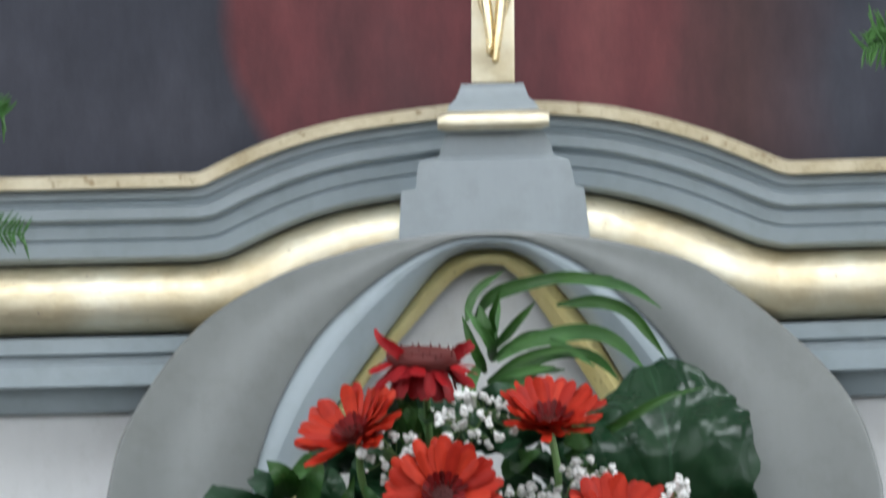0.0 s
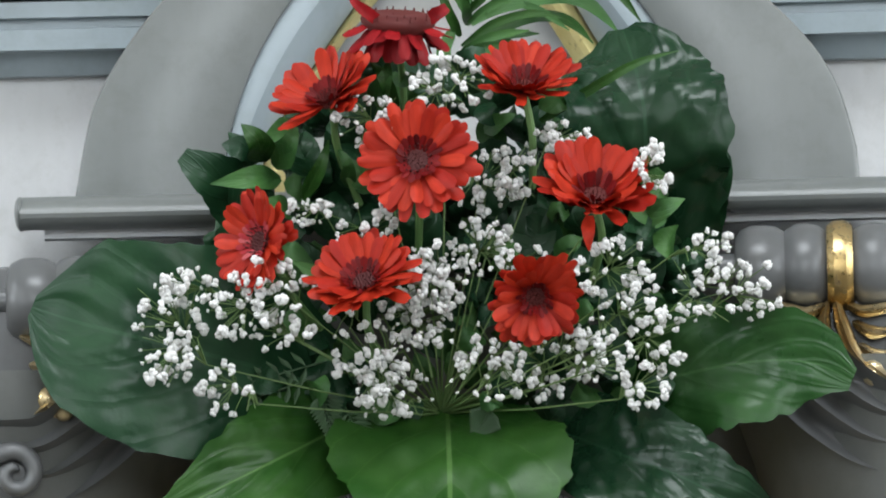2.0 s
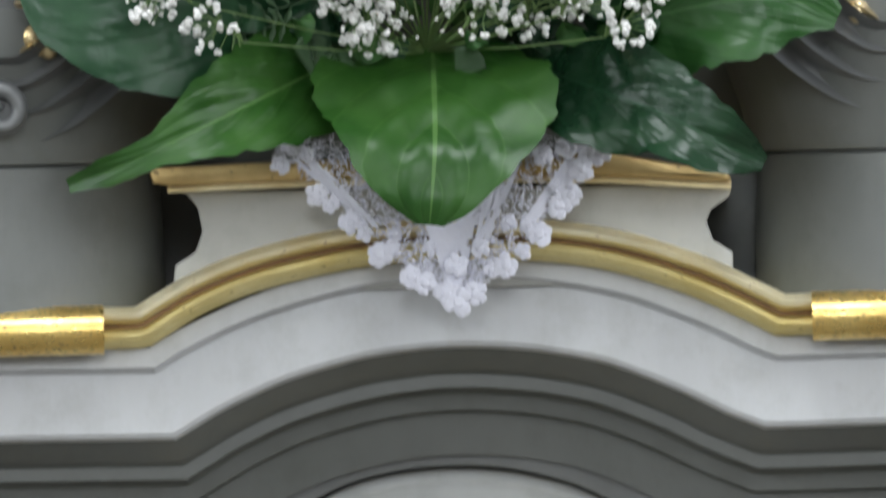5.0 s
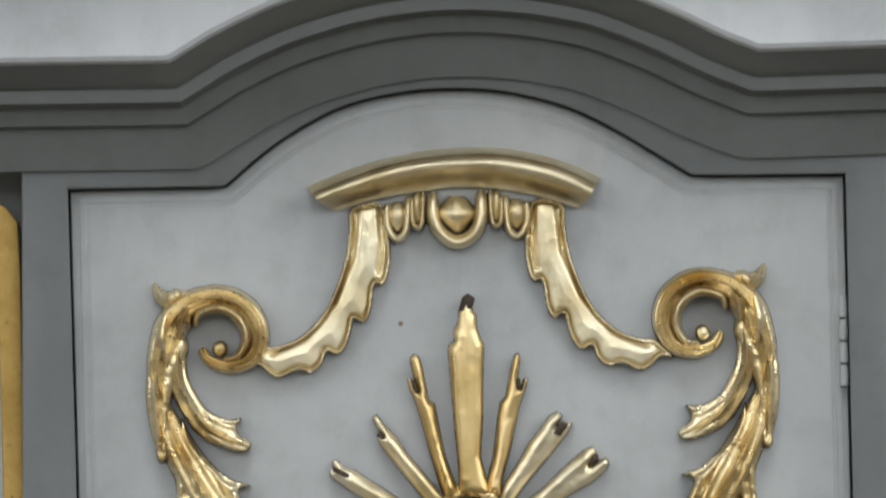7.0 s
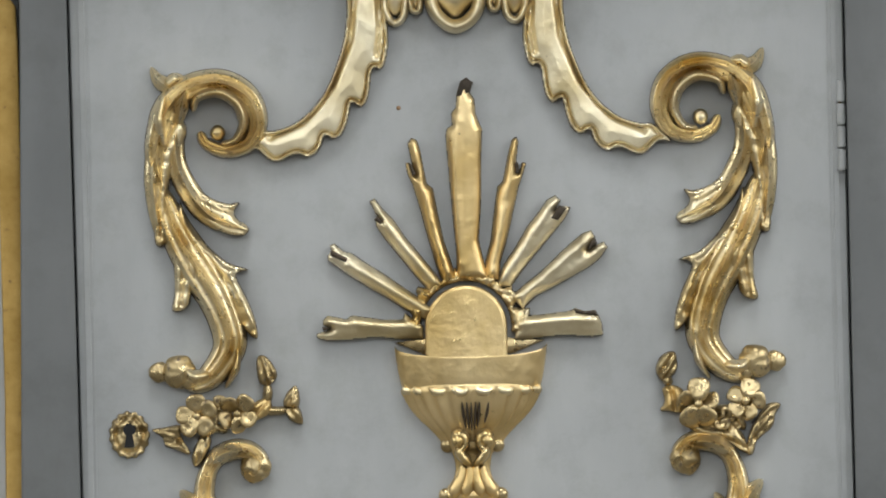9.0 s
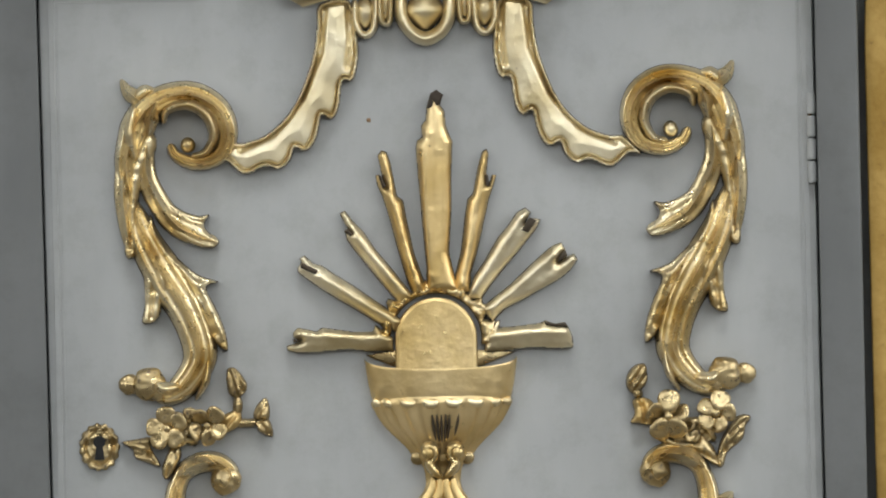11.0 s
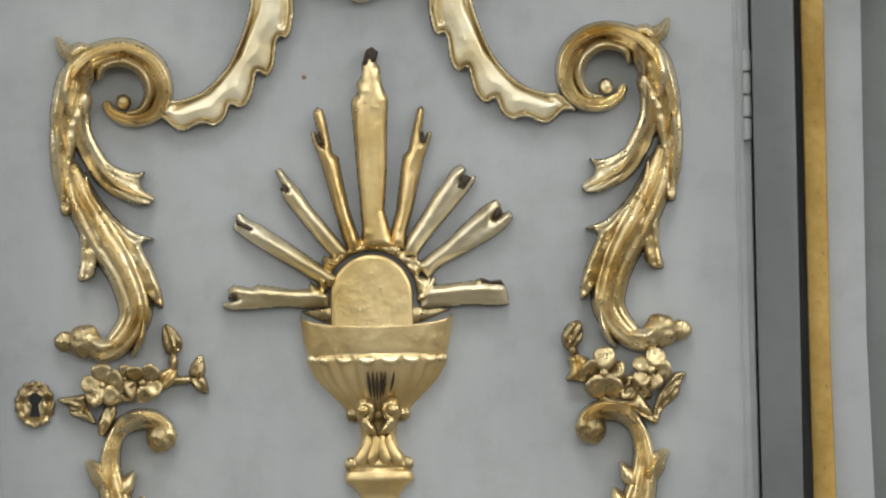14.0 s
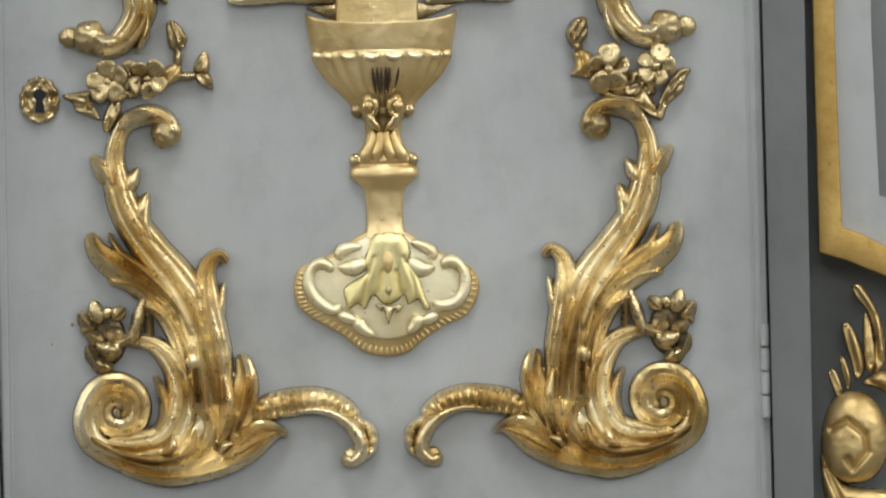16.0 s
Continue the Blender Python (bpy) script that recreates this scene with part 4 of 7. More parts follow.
# blossoms and leaves between the scrolls, carved differently on each side
for n, (c, r, turn) in enumerate((((-0.1634, 1.4299), 36, 0.4), ((-0.1384, 1.4308), 36, 1.0), ((-0.1493, 1.4338), 24, 0.2), ((-0.1571, 1.4262), 22, 1.5), ((0.1481, 1.4316), 42, 0.3), ((0.1777, 1.4331), 39, 1.2), ((0.1564, 1.4223), 26, 0.6), ((0.1690, 1.4220), 24, 0.1))):
    small_one = r < 30
    part("blossom", rosette(c, r, turn, 0.008 if small_one else 0.013, 5, n, 0.22), GOLD_DARK, door, "small carved five-petalled gilt blossom", angle=70)
LEAVES = (
    ([(-0.1915, 1.4220), (-0.1824, 1.4236), (-0.1733, 1.4248), (-0.1734, 1.4185), (-0.1680, 1.4089), (-0.1687, 1.4061), (-0.1778, 1.4095), (-0.1833, 1.4120), (-0.1850, 1.4170)], [[(-0.1901, 1.4216), (-0.1776, 1.4196), (-0.1694, 1.4082)], [(-0.1840, 1.4141), (-0.1759, 1.4133)], [(-0.1839, 1.4176), (-0.1742, 1.4146)]]),
    ([(-0.1579, 1.4220), (-0.1542, 1.4143), (-0.1597, 1.4024), (-0.1650, 1.3983), (-0.1670, 1.4043), (-0.1637, 1.4137)], [[(-0.1579, 1.4206), (-0.1639, 1.4004)]]),
    ([(-0.1289, 1.4369), (-0.1183, 1.4406), (-0.1170, 1.4318), (-0.1263, 1.4263), (-0.1297, 1.4299)], [[(-0.1283, 1.4292), (-0.1190, 1.4388)]]),
    ([(-0.1255, 1.4652), (-0.1206, 1.4669), (-0.1144, 1.4598), (-0.1128, 1.4541), (-0.1167, 1.4489), (-0.1227, 1.4487), (-0.1254, 1.4544)], [[(-0.1234, 1.4642), (-0.1195, 1.4501)], [(-0.1199, 1.4648), (-0.1160, 1.4521)]]),
    ([(-0.1096, 1.4355), (-0.1070, 1.4435), (-0.1013, 1.4479), (-0.0990, 1.4398), (-0.1009, 1.4339)], [[(-0.1079, 1.4358), (-0.1014, 1.4455)]]),
    ([(-0.1079, 1.4333), (-0.0998, 1.4346), (-0.0972, 1.4240), (-0.1038, 1.4252), (-0.1073, 1.4288)], [[(-0.1065, 1.4330), (-0.0996, 1.4258)]]),
    ([(0.1238, 1.4597), (0.1284, 1.4639), (0.1344, 1.4641), (0.1356, 1.4546), (0.1323, 1.4491), (0.1263, 1.4457), (0.1219, 1.4524)], [[(0.1246, 1.4496), (0.1326, 1.4620)], [(0.1274, 1.4477), (0.1346, 1.4571)]]),
    ([(0.1259, 1.4418), (0.1315, 1.4438), (0.1385, 1.4409), (0.1404, 1.4317), (0.1375, 1.4261), (0.1295, 1.4274), (0.1242, 1.4282), (0.1271, 1.4337)], [[(0.1315, 1.4424), (0.1340, 1.4283)]]),
    ([(0.1774, 1.4008), (0.1798, 1.4148), (0.1874, 1.4273), (0.1927, 1.4317), (0.1994, 1.4306), (0.1961, 1.4250), (0.1946, 1.4180), (0.1906, 1.4135), (0.1842, 1.4081), (0.1816, 1.4000)], [[(0.1799, 1.4046), (0.1865, 1.4196), (0.1965, 1.4292)], [(0.1835, 1.4105), (0.1929, 1.4216)]]),
    ([(0.1583, 1.4128), (0.1661, 1.4151), (0.1679, 1.4210), (0.1735, 1.4153), (0.1769, 1.4099), (0.1795, 1.4001), (0.1729, 1.4027), (0.1659, 1.4081)], [[(0.1604, 1.4124), (0.1771, 1.4036)]]),
)
for n, (cut, veins) in enumerate(LEAVES):
    part("spray_leaf", carve(cut, 0.012, 0.005, [(v, -0.003, 0.0016) for v in veins], wall=0.35, rough=0.0012, seed=n, smooth=3, res=0.0006), GOLD_OLD if n in (2, 7) else GOLD_DARK, door, "small carved tarnished gilt leaf", angle=60)
for line in ([(-0.1346, 1.4293), (-0.1212, 1.4322), (-0.1107, 1.4324), (-0.1065, 1.4340)], [(-0.1198, 1.4367), (-0.1189, 1.4444), (-0.1195, 1.4501)], [(-0.1688, 1.4184), (-0.1600, 1.4242), (-0.1443, 1.4204)], [(0.1287, 1.4425), (0.1295, 1.4467), (0.1274, 1.4495)], [(0.1382, 1.4240), (0.1503, 1.4147), (0.1660, 1.4130)], [(0.1593, 1.4278), (0.1698, 1.4269), (0.1766, 1.4152)]):
    part("twig", stroke(bmesh.new(), line, [7, 8, 6], 0.007), GOLD_DARK, door, "short gilt twig", angle=60)

# rays and disc
RAYS = [
    ([(-0.0215, 1.4752), (-0.0214, 1.4836), (-0.0331, 1.4919), (-0.0343, 1.4877), (-0.0448, 1.4875), (-0.0570, 1.4895), (-0.0658, 1.4908), (-0.0693, 1.4884), (-0.0753, 1.4899), (-0.0808, 1.4910), (-0.0841, 1.4876), (-0.0838, 1.4848), (-0.0793, 1.4826), (-0.0838, 1.4809), (-0.0884, 1.4796), (-0.0874, 1.4768), (-0.0812, 1.4749), (-0.0678, 1.4754), (-0.0503, 1.4768), (-0.0363, 1.4751)], [(-0.0238, 1.4833), (-0.0571, 1.4853), (-0.0781, 1.4868)], [(-0.0845, 1.4841), (-0.0789, 1.4829), (-0.0838, 1.4813)]),
    ([(-0.0149, 1.4936), (-0.0245, 1.5015), (-0.0339, 1.5080), (-0.0460, 1.5167), (-0.0564, 1.5232), (-0.0650, 1.5293), (-0.0703, 1.5305), (-0.0758, 1.5358), (-0.0790, 1.5341), (-0.0780, 1.5313), (-0.0805, 1.5279), (-0.0802, 1.5251), (-0.0740, 1.5204), (-0.0678, 1.5157), (-0.0567, 1.5085), (-0.0428, 1.5001), (-0.0331, 1.4936), (-0.0203, 1.4867)], [(-0.0201, 1.4944), (-0.0427, 1.5075), (-0.0662, 1.5220)], [(-0.0780, 1.5317), (-0.0675, 1.5266), (-0.0683, 1.5227), (-0.0787, 1.5278)]),
    ([(-0.0076, 1.5082), (-0.0172, 1.5207), (-0.0247, 1.5303), (-0.0315, 1.5385), (-0.0384, 1.5492), (-0.0452, 1.5563), (-0.0504, 1.5631), (-0.0536, 1.5614), (-0.0502, 1.5539), (-0.0464, 1.5490), (-0.0503, 1.5501), (-0.0496, 1.5455), (-0.0456, 1.5391), (-0.0353, 1.5259), (-0.0267, 1.5149), (-0.0175, 1.5042)], [(-0.0138, 1.5119), (-0.0351, 1.5368), (-0.0447, 1.5489)], [(-0.0492, 1.5522), (-0.0450, 1.5486), (-0.0472, 1.5465), (-0.0510, 1.5497)]),
    ([(0.0002, 1.5109), (-0.0031, 1.5222), (-0.0077, 1.5363), (-0.0119, 1.5574), (-0.0138, 1.5687), (-0.0176, 1.5716), (-0.0214, 1.5927), (-0.0234, 1.5987), (-0.0269, 1.6002), (-0.0294, 1.5967), (-0.0271, 1.5851), (-0.0248, 1.5770), (-0.0285, 1.5851), (-0.0310, 1.5844), (-0.0301, 1.5785), (-0.0267, 1.5710), (-0.0224, 1.5559), (-0.0176, 1.5365), (-0.0126, 1.5188), (-0.0086, 1.5089)], [(-0.0057, 1.5170), (-0.0139, 1.5434), (-0.0211, 1.5716)], [(-0.0293, 1.5851), (-0.0272, 1.5837), (-0.0241, 1.5777), (-0.0266, 1.5759)]),
    ([(-0.0005, 1.5116), (-0.0002, 1.5256), (-0.0025, 1.5537), (-0.0044, 1.5818), (-0.0058, 1.6012), (-0.0047, 1.6057), (-0.0015, 1.6077), (-0.0020, 1.6148), (0.0009, 1.6186), (0.0017, 1.6273), (0.0043, 1.6347), (0.0079, 1.6370), (0.0117, 1.6335), (0.0101, 1.6275), (0.0129, 1.6236), (0.0134, 1.6148), (0.0161, 1.6074), (0.0174, 1.6049), (0.0163, 1.5850), (0.0159, 1.5604), (0.0140, 1.5359), (0.0172, 1.5218), (0.0205, 1.5112)], [(-0.0003, 1.5221), (-0.0008, 1.5712), (0.0014, 1.6098)], [(0.0013, 1.6252), (0.0040, 1.6347), (0.0079, 1.6370), (0.0120, 1.6338), (0.0102, 1.6279), (0.0059, 1.6251)]),
    ([(0.0163, 1.5106), (0.0172, 1.5218), (0.0210, 1.5357), (0.0243, 1.5602), (0.0259, 1.5690), (0.0294, 1.5724), (0.0325, 1.5882), (0.0355, 1.5979), (0.0384, 1.6000), (0.0397, 1.5968), (0.0381, 1.5838), (0.0393, 1.5768), (0.0416, 1.5838), (0.0444, 1.5837), (0.0429, 1.5785), (0.0392, 1.5680), (0.0361, 1.5548), (0.0315, 1.5355), (0.0271, 1.5216), (0.0265, 1.5104)], [(0.0228, 1.5164), (0.0290, 1.5496), (0.0354, 1.5881)], [(0.0370, 1.5839), (0.0391, 1.5835), (0.0397, 1.5768), (0.0369, 1.5765)]),
    ([(0.0240, 1.5069), (0.0284, 1.5198), (0.0367, 1.5319), (0.0440, 1.5441), (0.0512, 1.5527), (0.0566, 1.5603), (0.0619, 1.5630), (0.0653, 1.5598), (0.0614, 1.5532), (0.0656, 1.5563), (0.0712, 1.5555), (0.0697, 1.5517), (0.0668, 1.5471), (0.0579, 1.5364), (0.0489, 1.5261), (0.0399, 1.5154), (0.0334, 1.5060)], [(0.0276, 1.5118), (0.0456, 1.5370), (0.0586, 1.5561)], [(0.0642, 1.5567), (0.0691, 1.5548), (0.0633, 1.5469), (0.0581, 1.5484)]),
    ([(0.0326, 1.5004), (0.0415, 1.5080), (0.0522, 1.5159), (0.0629, 1.5262), (0.0719, 1.5341), (0.0779, 1.5389), (0.0836, 1.5409), (0.0863, 1.5363), (0.0834, 1.5317), (0.0812, 1.5283), (0.0862, 1.5317), (0.0915, 1.5337), (0.0939, 1.5301), (0.0892, 1.5232), (0.0821, 1.5177), (0.0697, 1.5110), (0.0608, 1.5062), (0.0484, 1.5001), (0.0402, 1.4919)], [(0.0396, 1.5010), (0.0610, 1.5188), (0.0789, 1.5329)], [(0.0859, 1.5366), (0.0873, 1.5324), (0.0812, 1.5279), (0.0827, 1.5332)]),
    ([(0.0346, 1.4734), (0.0358, 1.4835), (0.0420, 1.4932), (0.0451, 1.4935), (0.0443, 1.4886), (0.0552, 1.4895), (0.0693, 1.4910), (0.0728, 1.4927), (0.0791, 1.4904), (0.0851, 1.4914), (0.0878, 1.4871), (0.0898, 1.4818), (0.0900, 1.4755), (0.0830, 1.4746), (0.0655, 1.4760), (0.0514, 1.4745), (0.0409, 1.4733)], [(0.0393, 1.4835), (0.0622, 1.4855), (0.0850, 1.4854)], [(0.0721, 1.4923), (0.0791, 1.4904), (0.0854, 1.4910), (0.0875, 1.4875), (0.0798, 1.4883), (0.0728, 1.4895)]),
]
for n, (cut, ridge, hollow) in enumerate(RAYS):
    # the three upright rays keep satin gold, the others the lighter lit tone
    ray = part("ray", carve(cut, 0.011 if n != 4 else 0.013, 0.006, [(ridge, 0.0025, 0.0035)], wall=0.45, rough=0.0 if n == 4 else 0.0004, seed=n * 3.1, res=0.0007), GOLD_SATIN if 3 <= n <= 5 else LIT_GOLD, door, "chipped satin gilt ray", angle=60)
    # char is broken tip wood; sockets paint the dark of carved hollows
    part("char" if n in (4, 8) else "socket", carve(hollow, 0.0045, 0.002, d0=0.0125, rough=0.001, res=0.0005), CHAR_AND_HOLLOW, ray, "blackened wood of broken tips and painted dark of hollows", angle=60)
DISC_C = (0.0049, 1.4824)
rnd = random.Random(5)
outer = [(DISC_C[0] + q * math.cos(a), DISC_C[1] + q * math.sin(a)) for a, q in ((radians(-8 + 196 * n / 40), rnd.uniform(92, 112) * PX) for n in range(41))]
inner = [(DISC_C[0] + 80 * PX * math.cos(radians(188 - 196 * n / 24)), DISC_C[1] + 80 * PX * math.sin(radians(188 - 196 * n / 24))) for n in range(25)]
part("ray_collar", carve(outer + inner, 0.011, 0.004, rough=0.004, wall=0.5, res=0.0007), GOLD, door, "rough lumpy gilt collar round the disc", angle=60)
hb = plate([(DISC_C[0] + 73 * PX * math.cos(a), DISC_C[1] + 74 * PX * math.sin(a)) for a in np.linspace(0, math.pi, 30)] + [(DISC_C[0] - 73 * PX, DISC_C[1] - 62 * PX), (DISC_C[0] + 73 * PX, DISC_C[1] - 62 * PX)], 0.0, 0.0145, 0.0025)
part("host_disc", hb, GOLD_SATIN, door, "smooth flat gilt disc", angle=15)

# chalice: plain cup band, fluted bowl, knotted stem
CUP = (0.0075, 1.4710)
CUP_X = CUP[0]


def turned(rows):
    """Rows of (drop below the lip, half-width), both in 0.35 mm, filled in between."""
    fine = [(float(q), float(w)) for q, w in curve(rows, 4)]
    return [(CUP[1] - q * PX, w) for q, w in fine]


part("cup_hollow", plate([(-0.0391, 1.4731), (-0.0187, 1.4762), (0.0040, 1.4736), (0.0304, 1.4752), (0.0535, 1.4734), (0.0337, 1.4653), (0.0039, 1.4638), (-0.0224, 1.4657)], 0.0, 0.009, 0.001), GOLD_DARK, door, "dark gilt inside of the cup")
part("cup_band", half_lathe(bmesh.new(), CUP_X, turned([(0, 134), (4, 135), (22, 133), (42, 130), (62, 126), (76, 122)]), 0.45, dip=0.0075, n=40), GOLD_SATIN, door, "smooth satin gilt cup band", angle=50)
bowl = half_lathe(bmesh.new(), CUP_X, turned([(70, 118), (80, 121), (88, 118), (102, 111), (117, 102), (132, 89), (147, 74), (162, 60), (174, 52)]), 0.48, flutes=(CUP[1] - 76 * PX, CUP[1] - 180 * PX, 24), n=96)
part("fluted_bowl", bowl, GOLD_SATIN, door, "fluted gilt bowl", angle=50)
stem_b = half_lathe(bmesh.new(), CUP_X, turned([(172, 52), (182, 48), (192, 36), (207, 32), (222, 31), (237, 35), (247, 42), (257, 50), (267, 54), (274, 50), (280, 58), (288, 61), (296, 60), (304, 50), (312, 42), (322, 35), (342, 33), (362, 32), (382, 33), (402, 38), (417, 44)]), 0.6, n=40)
part("stem", stem_b, GOLD_SATIN, door, "turned gilt stem", angle=50)
for n in range(8):
    a = -1.2 + 2.4 * n / 7
    w = 12 * math.cos(a) + 4
    p = (CUP_X + math.sin(a) * 121 * PX, CUP[1] - (74 + 6 * math.cos(a)) * PX)
    lip = stroke(bmesh.new(), [(p[0] - w * PX, p[1] + 0.0016), (p[0] - w * 0.3 * PX, p[1] - 0.001), (p[0] + w * 0.5 * PX, p[1] - 0.0012), (p[0] + w * PX, p[1] + 0.0012)], [4, 7, 7, 4], 0.0035, d0=0.003 + 0.0195 * math.cos(a), rows=7)
    part("scallop", lip, GOLD, door, "bright gilt scallop over the flutes", angle=60)
for q in (1, -1):
    sx = lambda x, y: (CUP_X + q * x * PX, CUP[1] - y * PX)
    kb = bmesh.new()
    stroke(kb, [sx(30, 172), sx(26, 160), sx(16, 163), sx(14, 178), sx(22, 190), sx(12, 205), sx(2, 214)], [9, 10, 9, 8, 9, 8, 4], 0.008, d0=0.014)
    knob(kb, sx(27, 170), 11, 0.022)
    part("stem_scroll", kb, GOLD, door, "small bright gilt scroll", angle=60)
    for cx, cy, r in ((44, 178, 13), (49, 266, 13)):
        kb = bmesh.new()
        knob(kb, sx(cx, cy), r, 0.008, 0.8, 14)
        part("stem_boss", kb, GOLD_DARK, door, "rounded tarnished boss", angle=60)
    for x0, x1 in ((6, 16), (20, 38)):
        part("stem_leaf", stroke(bmesh.new(), [sx(x0 * 0.9, 212), sx(x0, 235), sx(x1, 268)], [5, 9, 11], 0.0035, d0=0.014), GOLD_SATIN, door, "narrow gilt leaf", angle=60)
# thin dark bars that paint the bowl's dark reflections
for x, low in ((-17, 148), (-9, 150), (-1, 152), (7, 150), (14, 146), (30, 140)):
    eb = bmesh.new()
    rungs = []
    for n in range(9):
        drop = 102 + (low - 102) * n / 8
        w = float(np.interp(drop, (88, 102, 117, 132, 147, 162), (118, 111, 102, 89, 74, 60)))
        wide = 2.8 * math.sin(math.pi * (n + 0.8) / 9.6)
        rungs.append([eb.verts.new(at((CUP_X + (x * w / 111 + e) * PX, CUP[1] - drop * PX), 0.0053 + w * PX * 0.497 + o)) for e, o in ((-wide, -0.001), (-wide * 0.6, 0.0005), (wide * 0.6, 0.0005), (wide, -0.001))])
    for a, c in zip(rungs, rungs[1:]):
        for n in range(3):
            eb.faces.new((a[n], a[n + 1], c[n + 1], c[n]))
    part("reflection_bar", eb, REFLECTION_DARK, door, "dark painted reflection on the cup")

# chalice foot
foot_line = curve([(-0.0499, 1.2988), (-0.0461, 1.3114), (-0.0302, 1.3184), (-0.0171, 1.3263), (-0.0029, 1.3337), (0.0196, 1.3333), (0.0341, 1.3232), (0.0488, 1.3169), (0.0619, 1.3086), (0.0652, 1.2965), (0.0579, 1.2812), (0.0444, 1.2748), (0.0309, 1.2663), (0.0202, 1.2581), (0.0069, 1.2559), (-0.0078, 1.2593), (-0.0203, 1.2694), (-0.0362, 1.2788), (-0.0466, 1.2871)], 4, True)
ft = plate(foot_line, 0.0, 0.009, 0.002)
for q in range(0, len(foot_line)):
    p, nx = foot_line[q], foot_line[(q + 1) % len(foot_line)]
    cen = (0.0077, 1.2984)
    if p[1] < cen[1] + 0.012:
        stroke(ft, [(p[0] * 0.985 + cen[0] * 0.015, p[1] * 0.985 + cen[1] * 0.015), (p[0] * 0.86 + cen[0] * 0.14, p[1] * 0.86 + cen[1] * 0.14)], [3, 3], 0.0007, d0=0.0085, steps=3, rows=5)
part("chalice_foot", ft, GOLD_OLD, door, "lobed gilt foot with darker worn rim")
fp = bmesh.new()
inner = [((p[0] - CUP_X - 0.004) * 0.86 + CUP_X + 0.004, (p[1] - (0.0077, 1.3019)[1]) * 0.84 + (0.0077, 1.3019)[1] + 0.003) for p in foot_line]
plate(inner, 0.006, 0.011, 0.002, (), fp)
part("foot_field", fp, CREAM_GILT, door, "pale flat cartouche ground")


MANTLE = [(0.0006, 1.3318), (-0.0031, 1.3231), (-0.0071, 1.3134), (-0.0041, 1.3084), (-0.0140, 1.3026), (-0.0194, 1.2975), (-0.0178, 1.2897), (-0.0161, 1.2847), (-0.0101, 1.2895), (-0.0063, 1.2849), (-0.0026, 1.2915), (0.0002, 1.2946), (0.0040, 1.2893), (0.0096, 1.2881), (0.0152, 1.2908), (0.0185, 1.2943), (0.0208, 1.2872), (0.0272, 1.2909), (0.0306, 1.2842), (0.0352, 1.2855), (0.0318, 1.2926), (0.0295, 1.3014), (0.0261, 1.3085), (0.0213, 1.3142), (0.0235, 1.3205), (0.0182, 1.3322)]
FLOW = [[(0.0026, 1.3265), (-0.0023, 1.3091), (-0.0150, 1.2882)], [(0.0156, 1.3263), (0.0223, 1.3086), (0.0313, 1.2873)], [(0.0096, 1.3264), (0.0096, 1.2913)]]
VEINS = [[(0.0003, 1.3178), (-0.0049, 1.3021), (-0.0080, 1.2881)], [(0.0186, 1.3174), (0.0246, 1.3015), (0.0265, 1.2909)], [(0.0051, 1.3089), (0.0019, 1.2932)], [(0.0142, 1.3087), (0.0167, 1.2939)]]
part("foot_leaf", carve(MANTLE, 0.0045, 0.006, [(f, 0.0018, 0.004) for f in FLOW] + [(v, -0.0016, 0.0011) for v in VEINS], d0=0.011, wall=0.5, smooth=2), OLIVE_GILT, door, "ragged acanthus mantle of the foot", angle=60)
for line, w in (([(-0.0206, 1.2880), (-0.0263, 1.2853), (-0.0353, 1.2914), (-0.0407, 1.3010), (-0.0391, 1.3105), (-0.0334, 1.3146), (-0.0279, 1.3124), (-0.0286, 1.3089)], [5, 9, 9, 9, 9, 8, 10, 7]), ([(0.0363, 1.2893), (0.0419, 1.2868), (0.0503, 1.2887), (0.0561, 1.2960), (0.0563, 1.3065), (0.0508, 1.3137), (0.0452, 1.3138), (0.0437, 1.3096)], [6, 9, 9, 9, 9, 8, 11, 8]),
                ([(-0.0073, 1.3246), (-0.0171, 1.3234), (-0.0207, 1.3200), (-0.0194, 1.3164)], [6, 8, 11, 7]), ([(-0.0039, 1.3154), (-0.0128, 1.3114), (-0.0223, 1.3123)], [10, 14, 6]), ([(0.0237, 1.3268), (0.0331, 1.3231), (0.0369, 1.3188), (0.0340, 1.3168)], [6, 8, 10, 6]), ([(0.0214, 1.3163), (0.0293, 1.3099), (0.0381, 1.3111)], [10, 15, 6]),
                ([(-0.0228, 1.2828), (-0.0134, 1.2791), (-0.0116, 1.2811)], [7, 10, 6]), ([(0.0393, 1.2815), (0.0312, 1.2782), (0.0298, 1.2810)], [7, 10, 6]), ([(-0.0109, 1.2804), (-0.0083, 1.2740), (-0.0006, 1.2690)], [12, 10, 6]), ([(0.0263, 1.2818), (0.0262, 1.2769), (0.0205, 1.2700)], [12, 10, 6])):
    part("cartouche_curl", stroke(bmesh.new(), line, w, 0.006, d0=0.010, steps=6), CREAM_GILT, door, "pale gilt cartouche scroll", angle=60)
part("palmette", carve([(-0.0003, 1.2879), (0.0046, 1.2836), (0.0053, 1.2857), (0.0086, 1.2751), (0.0123, 1.2856), (0.0137, 1.2820), (0.0187, 1.2869), (0.0152, 1.2883), (0.0096, 1.2874), (0.0040, 1.2886)], 0.006, 0.003, [([(0.0088, 1.2860), (0.0087, 1.2772)], 0.002, 0.002)], d0=0.010), CREAM_GILT, door, angle=60)
